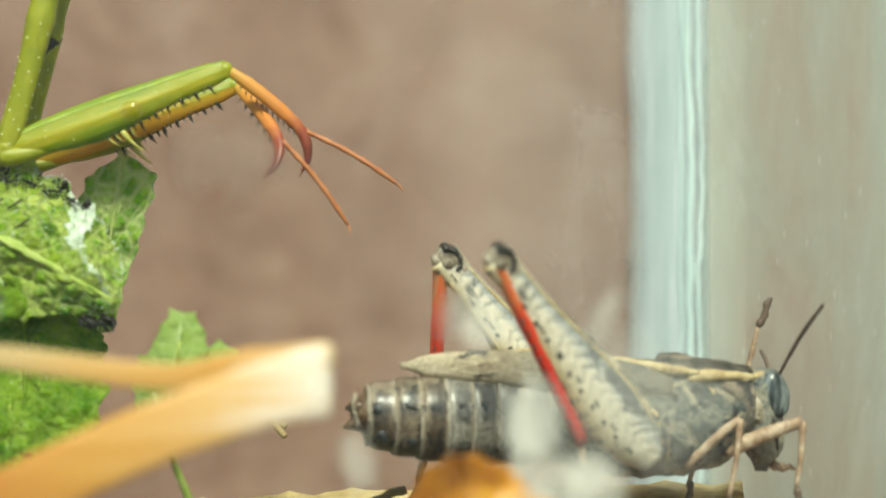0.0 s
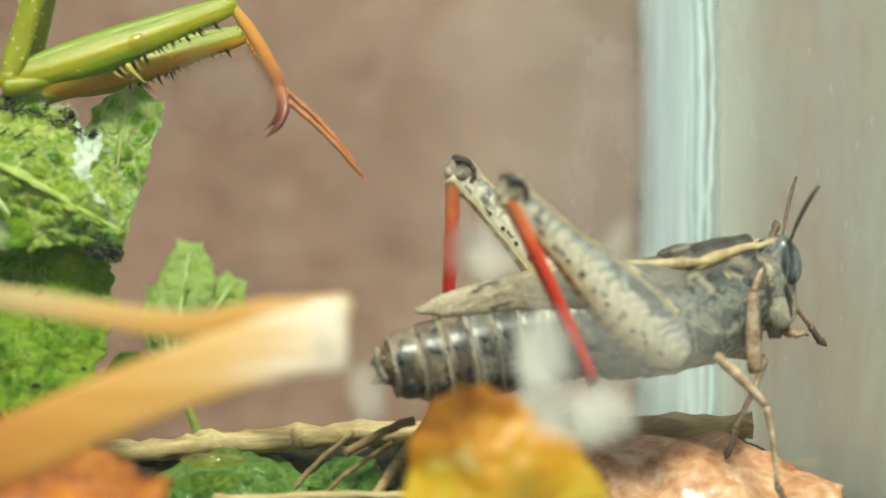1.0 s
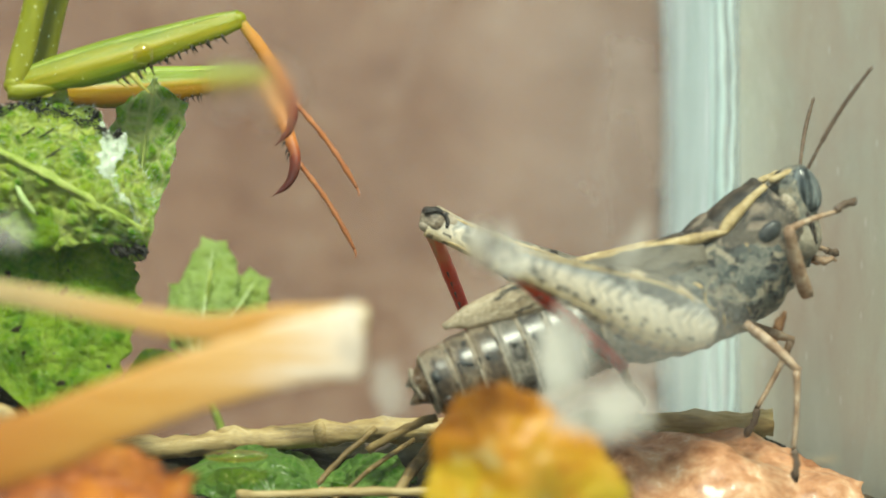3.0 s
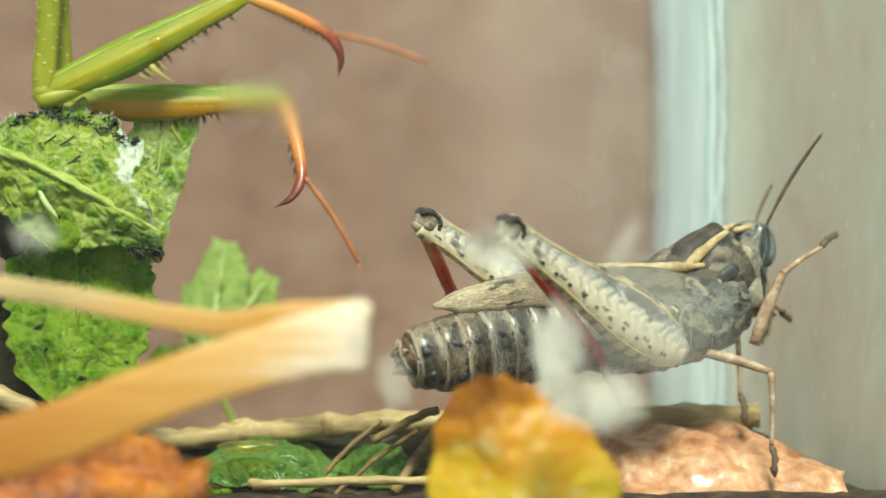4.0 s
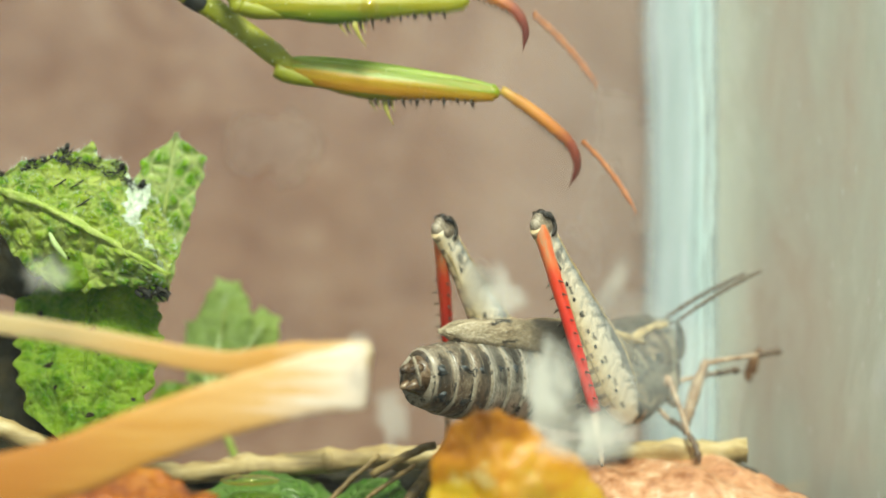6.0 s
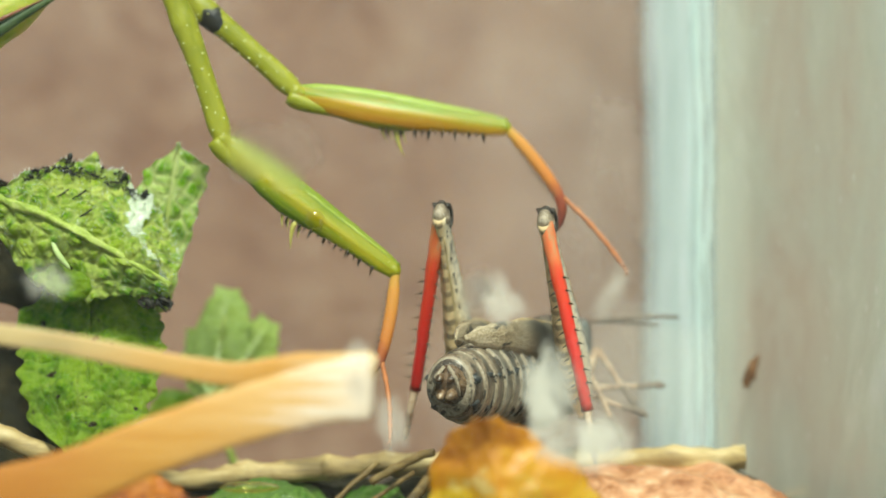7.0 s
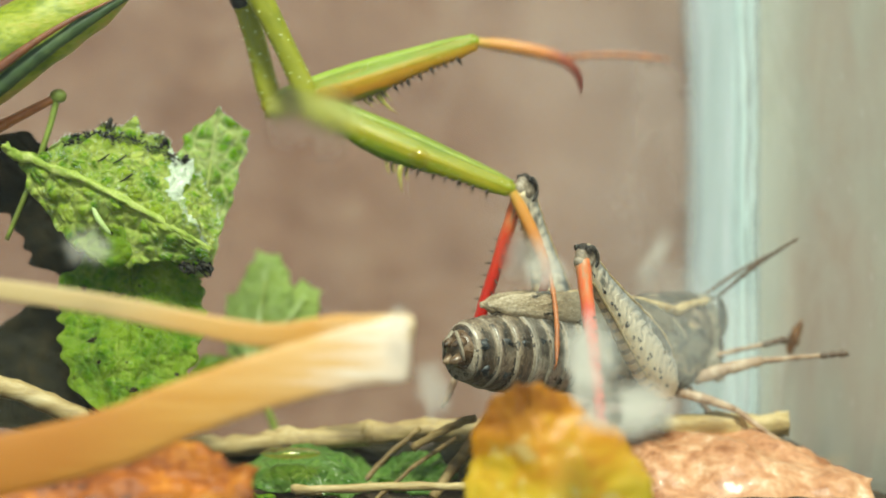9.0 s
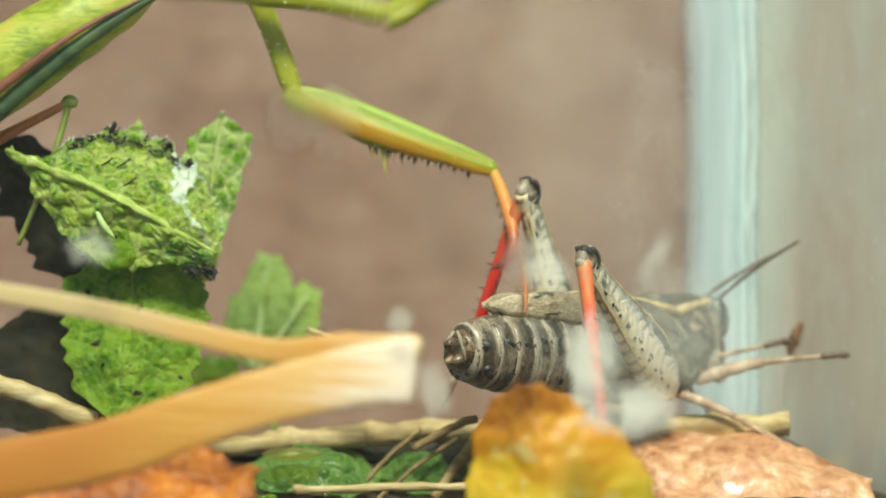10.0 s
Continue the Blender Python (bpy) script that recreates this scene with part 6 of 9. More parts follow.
# ---- what moves ----
def motions():
    walk(near_leg[0], [(0, pose(-0.02378, 0.00100, 0.03408, 180.0, 75.5, 180.0)), (0.5, pose(-0.02381, 0.00100, 0.03423, 180.0, 76.0, 180.0)), (1, pose(-0.02374, 0.00100, 0.03403, 180.0, 74.1, 180.0)),
        (1.5, pose(-0.02469, 0.00100, 0.03383, 180.0, 75.6, 180.0)), (2, pose(-0.02470, 0.00100, 0.03377, 180.0, 72.8, 180.0)), (2.5, pose(-0.02429, 0.00100, 0.03335, 180.0, 70.5, 180.0)),
        (2.7, pose(-0.02440, 0.00100, 0.03341, 180.0, 71.2, 180.0)), (3.8, pose(-0.02858, 0.00100, 0.03446, 0.0, 88.1, 0.0)), (4, pose(-0.02676, 0.00100, 0.03399, 180.0, 86.5, 180.0)),
        (4.2, pose(-0.02462, 0.00100, 0.03468, 0.0, 81.3, 0.0)), (4.5, pose(-0.02242, 0.00100, 0.04163, 0.0, 71.1, 0.0)), (4.7, pose(-0.02248, 0.00100, 0.04096, 0.0, 65.8, 0.0)),
        (4.8, pose(-0.02451, 0.00100, 0.03567, 0.0, 48.5, 0.0)), (4.9, pose(-0.02439, 0.00100, 0.03559, 0.0, 52.8, 0.0)), (5, pose(-0.02355, 0.00100, 0.03557, 0.0, 61.2, 0.0)),
        (5.1, pose(-0.02459, 0.00100, 0.03585, 0.0, 56.4, 0.0)), (5.2, pose(-0.02466, 0.00100, 0.03619, 0.0, 54.0, 0.0)), (5.3, pose(-0.02363, 0.00100, 0.03606, 0.0, 56.2, 0.0)),
        (5.4, pose(-0.02391, 0.00100, 0.03618, 0.0, 48.1, 0.0)), (5.5, pose(-0.02354, 0.00100, 0.03580, 0.0, 42.5, 0.0)), (5.6, pose(-0.01490, 0.00100, 0.04304, 0.0, 73.3, 0.0)),
        (5.7, pose(-0.01578, 0.00100, 0.04409, 0.0, 77.4, 0.0)), (6.8, pose(-0.01780, 0.00100, 0.03443, 0.0, 66.0, 0.0)), (6.9, pose(-0.01821, 0.00100, 0.03385, 0.0, 72.2, 0.0)),
        (7, pose(-0.01858, 0.00100, 0.03380, 0.0, 71.2, 0.0)), (7.1, pose(-0.01848, 0.00100, 0.03402, 0.0, 71.6, 0.0)), (7.2, pose(-0.01865, 0.00100, 0.03377, 0.0, 69.1, 0.0)),
        (7.3, pose(-0.01968, 0.00100, 0.03521, 0.0, 64.9, 0.0)), (7.4, pose(-0.01819, 0.00100, 0.03496, 0.0, 49.4, 0.0)), (7.5, pose(-0.01781, 0.00100, 0.03482, 0.0, 38.0, 0.0)),
        (7.6, pose(-0.01788, 0.00100, 0.03431, 0.0, 41.7, 0.0)), (7.7, pose(-0.01842, 0.00100, 0.03438, 0.0, 52.5, 0.0)), (7.8, pose(-0.01876, 0.00100, 0.03443, 0.0, 54.4, 0.0)),
        (7.9, pose(-0.01908, 0.00100, 0.03483, 0.0, 57.0, 0.0)), (8, pose(-0.01769, 0.00100, 0.03429, 0.0, 64.1, 0.0)), (8.1, pose(-0.01745, 0.00100, 0.03438, 0.0, 60.1, 0.0)),
        (8.2, pose(-0.01697, 0.00100, 0.03398, 0.0, 52.5, 0.0)), (8.3, pose(-0.01564, 0.00100, 0.03366, 0.0, 42.7, 0.0)), (8.4, pose(-0.01116, 0.00100, 0.04058, 0.0, 58.2, 0.0)),
        (8.5, pose(-0.01185, 0.00100, 0.04019, 0.0, 50.9, 0.0)), (8.6, pose(-0.01262, 0.00100, 0.04061, 0.0, 51.4, 0.0)), (8.7, pose(-0.01436, 0.00100, 0.03277, 0.0, 20.1, 0.0)),
        (8.8, pose(-0.01569, 0.00100, 0.03373, 0.0, 48.3, 0.0)), (8.9, pose(-0.01605, 0.00100, 0.03344, 0.0, 57.3, 0.0)), (9, pose(-0.01643, 0.00100, 0.03341, 0.0, 64.1, 0.0)),
        (9.1, pose(-0.01663, 0.00100, 0.03342, 0.0, 68.1, 0.0)), (9.2, pose(-0.01617, 0.00100, 0.03342, 0.0, 68.1, 0.0)), (9.3, pose(-0.01596, 0.00100, 0.03342, 0.0, 68.1, 0.0)),
        (9.4, pose(-0.01790, 0.00100, 0.03352, 0.0, 69.7, 0.0)), (9.5, pose(-0.01828, 0.00100, 0.03239, 0.0, 72.7, 0.0)), (9.6, pose(-0.01748, 0.00100, 0.03257, 0.0, 74.7, 0.0)),
        (9.7, pose(-0.01701, 0.00100, 0.03259, 0.0, 74.4, 0.0)), (9.8, pose(-0.01723, 0.00100, 0.03198, 0.0, 64.1, 0.0)), (9.9, pose(-0.01660, 0.00100, 0.03394, 0.0, 54.4, 0.0)),
        (10, pose(-0.01649, 0.00100, 0.03240, 0.0, 9.0, 0.0))])
    walk(near_leg[1], [(0, pose(-0.02628, 0.00100, 0.02440, -0.7, -20.4, 2.0)), (0.5, pose(-0.02623, 0.00100, 0.02453, -4.7, -21.1, 12.8)), (1, pose(-0.02648, 0.00100, 0.02441, -3.4, -19.1, 10.4)),
        (1.5, pose(-0.02717, 0.00100, 0.02414, -0.8, -17.6, 2.7)), (2, pose(-0.02766, 0.00100, 0.02422, -0.8, -15.6, 2.9)), (2.5, pose(-0.02762, 0.00100, 0.02392, -0.8, -16.2, 2.8)),
        (2.7, pose(-0.02762, 0.00100, 0.02394, -0.8, -16.2, 2.8)), (3.8, pose(-0.02825, 0.00100, 0.02447, -0.9, -18.5, 2.7)), (4, pose(-0.02737, 0.00100, 0.02401, -0.7, -25.8, 1.7)),
        (4.2, pose(-0.02310, 0.00100, 0.02480, 0.2, -28.7, -0.5)), (4.5, pose(-0.01918, 0.00100, 0.03217, -0.0, -9.2, 0.0)), (4.7, pose(-0.01838, 0.00100, 0.03184, -0.0, -0.1, 0.8)),
        (4.8, pose(-0.01789, 0.00100, 0.02818, 12.5, 25.8, 27.0)), (4.9, pose(-0.01834, 0.00100, 0.02762, 1.7, 34.5, 3.1)), (5, pose(-0.01873, 0.00100, 0.02680, 1.7, 36.3, 3.0)),
        (5.1, pose(-0.01905, 0.00100, 0.02752, 1.7, 33.2, 3.0)), (5.2, pose(-0.01878, 0.00100, 0.02810, 1.3, 27.5, 2.8)), (5.3, pose(-0.01806, 0.00100, 0.02775, 4.2, 19.5, 12.4)),
        (5.4, pose(-0.01724, 0.00100, 0.02873, 0.4, 1.2, 21.2)), (5.5, pose(-0.01617, 0.00100, 0.02904, -2.0, -13.0, 8.7)), (5.6, pose(-0.01203, 0.00100, 0.03346, -1.6, -23.6, 3.9)),
        (5.7, pose(-0.01361, 0.00100, 0.03433, -0.3, -20.0, 0.9)), (6.8, pose(-0.01373, 0.00100, 0.02530, 0.6, 40.9, 1.0)), (6.9, pose(-0.01516, 0.00100, 0.02432, 0.8, 38.8, 1.2)),
        (7, pose(-0.01536, 0.00100, 0.02433, 0.7, 37.1, 1.2)), (7.1, pose(-0.01532, 0.00100, 0.02453, 0.8, 35.1, 1.5)), (7.2, pose(-0.01508, 0.00100, 0.02443, 8.5, 26.7, 18.4)),
        (7.3, pose(-0.01545, 0.00100, 0.02615, 0.4, 23.7, 1.1)), (7.4, pose(-0.01168, 0.00100, 0.02737, 0.6, 2.7, 12.5)), (7.5, pose(-0.00994, 0.00100, 0.02866, 0.1, 1.9, 4.1)),
        (7.6, pose(-0.01041, 0.00100, 0.02767, 5.0, 16.8, 16.9)), (7.7, pose(-0.01234, 0.00100, 0.02644, 2.2, 28.1, 4.6)), (7.8, pose(-0.01294, 0.00100, 0.02630, 0.3, 25.1, 0.7)),
        (7.9, pose(-0.01363, 0.00100, 0.02644, 0.4, 29.0, 0.8)), (8, pose(-0.01332, 0.00100, 0.02530, 0.1, 21.2, 0.3)), (8.1, pose(-0.01247, 0.00100, 0.02571, -0.0, 16.9, -0.1)),
        (8.2, pose(-0.01088, 0.00100, 0.02605, -0.1, 8.0, -0.9)), (8.3, pose(-0.00829, 0.00100, 0.02688, 0.4, -7.7, -2.9)), (8.4, pose(-0.00589, 0.00100, 0.03208, 1.3, -14.8, -4.9)),
        (8.5, pose(-0.00554, 0.00100, 0.03243, 0.8, -10.2, -4.5)), (8.6, pose(-0.00638, 0.00100, 0.03280, -0.1, 1.2, -2.9)), (8.7, pose(-0.00497, 0.00100, 0.02933, -0.2, 2.5, -3.5)),
        (8.8, pose(-0.00904, 0.00100, 0.02627, -0.4, 22.8, -1.1)), (8.9, pose(-0.01065, 0.00100, 0.02503, -0.3, 22.6, -0.8)), (9, pose(-0.01206, 0.00100, 0.02442, -0.2, 23.0, -0.5)),
        (9.1, pose(-0.01290, 0.00100, 0.02414, -0.1, 19.5, -0.4)), (9.2, pose(-0.01245, 0.00100, 0.02414, -0.1, 18.4, -0.4)), (9.3, pose(-0.01223, 0.00100, 0.02414, -0.1, 19.8, -0.4)),
        (9.4, pose(-0.01443, 0.00100, 0.02414, 0.0, 21.0, 0.1)), (9.5, pose(-0.01531, 0.00100, 0.02284, 0.1, 19.5, 0.3)), (9.6, pose(-0.01484, 0.00100, 0.02293, 0.1, 17.9, 0.4)),
        (9.7, pose(-0.01433, 0.00100, 0.02295, 0.0, 12.2, 0.1)), (9.8, pose(-0.01287, 0.00100, 0.02298, -0.0, 1.0, -0.7)), (9.9, pose(-0.01077, 0.00100, 0.02581, 0.6, -12.4, -2.6)),
        (10, pose(-0.00662, 0.00100, 0.03084, -4.0, -35.1, 7.0))])
    walk(near_leg[2], [(0, pose(-0.01209, 0.00151, 0.02967, 3.5, 37.9, 5.7)), (0.5, pose(-0.01245, 0.00412, 0.02999, 5.8, 51.2, 7.4)), (1, pose(-0.01240, 0.00359, 0.02938, 6.7, 57.2, 7.9)),
        (1.5, pose(-0.01274, 0.00169, 0.02871, 6.0, 53.6, 7.5)), (2, pose(-0.01309, 0.00175, 0.02829, 5.6, 51.1, 7.2)), (2.5, pose(-0.01309, 0.00171, 0.02814, 6.0, 53.3, 7.4)),
        (2.7, pose(-0.01309, 0.00170, 0.02816, 6.1, 54.4, 7.5)), (3.8, pose(-0.01390, 0.00167, 0.02927, 7.5, 59.2, 8.7)), (4, pose(-0.01373, 0.00141, 0.03060, 1.7, 22.3, 4.6)),
        (4.2, pose(-0.00981, 0.00089, 0.03207, 1.0, 19.1, 3.0)), (4.5, pose(-0.00422, 0.00100, 0.03460, -2.5, 24.5, -6.1)), (4.7, pose(-0.00323, 0.00121, 0.03186, -29.0, 40.4, -40.6)),
        (4.8, pose(-0.00574, 0.00720, 0.02159, -47.1, 62.1, -50.6)), (4.9, pose(-0.00587, 0.00167, 0.01905, -0.4, 80.9, -0.4)), (5, pose(-0.00653, 0.00163, 0.01784, -112.7, 73.2, -111.9)),
        (5.1, pose(-0.00639, 0.00167, 0.01924, -0.1, 82.5, -0.1)), (5.2, pose(-0.00535, 0.00165, 0.02112, 5.6, 84.9, 5.6)), (5.3, pose(-0.00412, 0.00405, 0.02269, -69.7, 80.1, -69.9)),
        (5.4, pose(-0.00311, 0.00647, 0.02843, 2.7, 51.7, 3.5)), (5.5, pose(-0.00157, 0.00322, 0.03243, -21.6, 21.9, -46.7)), (5.6, pose(0.00182, 0.00195, 0.03953, -18.9, 29.6, -34.7)),
        (5.7, pose(0.00063, 0.00122, 0.03950, -5.6, 19.9, -15.9)), (6.8, pose(-0.00229, 0.00119, 0.01537, -17.2, 85.1, -17.2)), (6.9, pose(-0.00336, 0.00125, 0.01482, -133.4, 77.1, -132.6)),
        (7, pose(-0.00328, 0.00126, 0.01518, -167.5, 81.6, -167.4)), (7.1, pose(-0.00293, 0.00132, 0.01582, -167.4, 82.5, -167.3)), (7.2, pose(-0.00224, 0.00527, 0.01762, -16.9, 87.4, -16.9)),
        (7.3, pose(-0.00157, 0.00127, 0.02007, 0.1, 65.5, 0.1)), (7.4, pose(0.00310, 0.00428, 0.02665, -17.7, 37.2, -27.9)), (7.5, pose(0.00516, 0.00209, 0.02814, -8.2, 32.4, -15.1)),
        (7.6, pose(0.00346, 0.00523, 0.02329, -0.2, 56.7, -0.3)), (7.7, pose(0.00098, 0.00207, 0.01929, -55.0, 60.5, -58.6)), (7.8, pose(0.00078, 0.00117, 0.01987, -58.8, 62.8, -61.7)),
        (7.9, pose(-0.00039, 0.00118, 0.01908, -1.0, 68.9, -1.0)), (8, pose(0.00080, 0.00107, 0.01983, -54.9, 72.6, -56.2)), (8.1, pose(0.00202, 0.00097, 0.02130, -35.9, 72.8, -37.2)),
        (8.2, pose(0.00412, 0.00076, 0.02394, -10.8, 42.2, -15.8)), (8.3, pose(0.00670, 0.00024, 0.02891, -9.9, 17.0, -30.8)), (8.4, pose(0.00871, -0.00026, 0.03594, -8.3, 19.5, -23.5)),
        (8.5, pose(0.00932, -0.00017, 0.03513, -11.5, 14.0, -40.1)), (8.6, pose(0.00875, 0.00022, 0.03249, -7.8, 13.6, -30.4)), (8.7, pose(0.01014, 0.00008, 0.02867, -0.9, 11.9, -4.5)),
        (8.8, pose(0.00492, 0.00072, 0.02039, -2.1, 62.3, -2.4)), (8.9, pose(0.00333, 0.00081, 0.01919, -2.3, 69.6, -2.5)), (9, pose(0.00189, 0.00088, 0.01850, -2.4, 65.2, -2.7)),
        (9.1, pose(0.00138, 0.00090, 0.01908, -1.6, 56.6, -1.9)), (9.2, pose(0.00193, 0.00090, 0.01936, -1.7, 61.7, -1.9)), (9.3, pose(0.00202, 0.00090, 0.01900, -2.2, 70.8, -2.3)),
        (9.4, pose(-0.00028, 0.00102, 0.01872, -1.4, 60.1, -1.6)), (9.5, pose(-0.00103, 0.00108, 0.01777, -1.4, 61.7, -1.6)), (9.6, pose(-0.00043, 0.00111, 0.01827, -43.6, 57.9, -48.3)),
        (9.7, pose(0.00048, 0.00103, 0.01976, -39.6, 56.4, -44.8)), (9.8, pose(0.00228, 0.00082, 0.02271, -31.2, 35.7, -46.1)), (9.9, pose(0.00401, 0.00033, 0.02906, -0.2, 0.3, -37.8)),
        (10, pose(0.00569, 0.00252, 0.03954, 14.0, -15.0, -43.9))])
    walk(near_leg[3], [(0, pose(-0.00698, 0.00202, 0.02568, 1.0, 30.0, 2.0)), (0.5, pose(-0.00842, 0.00465, 0.02492, 1.6, 43.1, 2.3)), (1, pose(-0.00892, 0.00407, 0.02391, 1.6, 46.7, 2.2)),
        (1.5, pose(-0.00892, 0.00219, 0.02348, 1.8, 48.2, 2.4)), (2, pose(-0.00904, 0.00226, 0.02324, 1.9, 50.4, 2.5)), (2.5, pose(-0.00923, 0.00221, 0.02293, 2.1, 56.1, 2.5)),
        (2.7, pose(-0.00934, 0.00220, 0.02288, 2.0, 55.2, 2.4)), (3.8, pose(-0.01061, 0.00218, 0.02369, 1.9, 42.0, 2.9)), (4, pose(-0.00774, 0.00188, 0.02813, -3.2, 17.3, -10.8)),
        (4.2, pose(-0.00368, 0.00121, 0.02994, -9.7, 16.3, -31.3)), (4.5, pose(0.00166, 0.00037, 0.03190, -17.3, 23.3, -38.2)), (4.7, pose(0.00053, -0.00201, 0.02765, -67.8, 60.5, -70.4)),
        (4.8, pose(-0.00381, 0.00485, 0.01584, -68.0, 55.6, -71.6)), (4.9, pose(-0.00484, 0.00167, 0.01263, -70.3, 47.9, -75.1)), (5, pose(-0.00723, -0.00011, 0.01162, -59.2, 56.7, -63.5)),
        (5.1, pose(-0.00554, 0.00167, 0.01279, -71.6, 56.0, -74.6)), (5.2, pose(-0.00478, 0.00171, 0.01464, -54.8, 87.6, -54.8)), (5.3, pose(-0.00373, 0.00300, 0.01629, -81.8, 59.8, -82.9)),
        (5.4, pose(0.00091, 0.00672, 0.02333, -42.3, 57.1, -47.3)), (5.5, pose(0.00256, -0.00117, 0.03001, -22.2, 45.1, -29.9)), (5.6, pose(0.00647, -0.00126, 0.03632, -28.8, 31.8, -46.2)),
        (5.7, pose(0.00650, -0.00045, 0.03729, -15.4, 37.6, -24.3)), (6.8, pose(-0.00176, 0.00103, 0.00889, -101.1, 51.3, -98.7)), (6.9, pose(-0.00434, 0.00018, 0.00849, -76.5, 45.0, -80.4)),
        (7, pose(-0.00420, 0.00105, 0.00875, -79.1, 49.1, -81.7)), (7.1, pose(-0.00375, 0.00113, 0.00937, -87.5, 59.3, -87.8)), (7.2, pose(-0.00196, 0.00519, 0.01113, -81.8, 70.4, -82.3)),
        (7.3, pose(0.00112, 0.00127, 0.01416, -74.8, 53.0, -77.7)), (7.4, pose(0.00767, 0.00186, 0.02272, -3.4, 19.4, -10.2)), (7.5, pose(0.01046, 0.00066, 0.02466, -15.4, 9.5, -59.0)),
        (7.6, pose(0.00702, 0.00521, 0.01785, -33.3, 74.4, -34.3)), (7.7, pose(0.00265, -0.00066, 0.01364, -101.6, 57.2, -99.8)), (7.8, pose(0.00219, -0.00145, 0.01409, -72.7, 56.9, -75.4)),
        (7.9, pose(0.00195, 0.00114, 0.01302, -80.7, 57.9, -82.1)), (8, pose(0.00188, -0.00054, 0.01362, -97.8, 57.1, -96.6)), (8.1, pose(0.00355, -0.00019, 0.01509, -87.9, 57.7, -88.2)),
        (8.2, pose(0.00875, -0.00055, 0.01957, -49.6, 46.8, -58.2)), (8.3, pose(0.01204, -0.00295, 0.02702, -16.8, 23.4, -37.3)), (8.4, pose(0.01433, -0.00270, 0.03377, -29.4, 24.6, -53.6)),
        (8.5, pose(0.01415, -0.00423, 0.03355, -29.8, 24.4, -54.1)), (8.6, pose(0.01419, -0.00298, 0.03097, -23.0, 20.4, -50.7)), (8.7, pose(0.01648, -0.00042, 0.02732, -23.8, 26.5, -44.7)),
        (8.8, pose(0.00794, 0.00060, 0.01464, -54.0, 71.6, -55.4)), (8.9, pose(0.00559, 0.00071, 0.01310, -62.8, 63.0, -65.4)), (9, pose(0.00461, 0.00076, 0.01260, -82.5, 61.0, -83.4)),
        (9.1, pose(0.00495, 0.00079, 0.01365, -47.7, 59.7, -51.8)), (9.2, pose(0.00501, 0.00079, 0.01364, -56.3, 53.4, -61.9)), (9.3, pose(0.00416, 0.00081, 0.01287, -79.5, 53.3, -81.6)),
        (9.4, pose(0.00296, 0.00093, 0.01308, -71.0, 56.9, -73.9)), (9.5, pose(0.00205, 0.00100, 0.01205, -86.9, 42.9, -87.9)), (9.6, pose(0.00187, -0.00147, 0.01276, -74.6, 50.7, -78.0)),
        (9.7, pose(0.00303, -0.00150, 0.01434, -75.7, 41.8, -80.4)), (9.8, pose(0.00594, -0.00299, 0.01892, -35.1, 26.8, -57.3)), (9.9, pose(0.00914, -0.00366, 0.02903, -17.7, 16.8, -47.8)),
        (10, pose(0.01022, -0.00184, 0.04122, -23.0, 22.8, -47.6))])
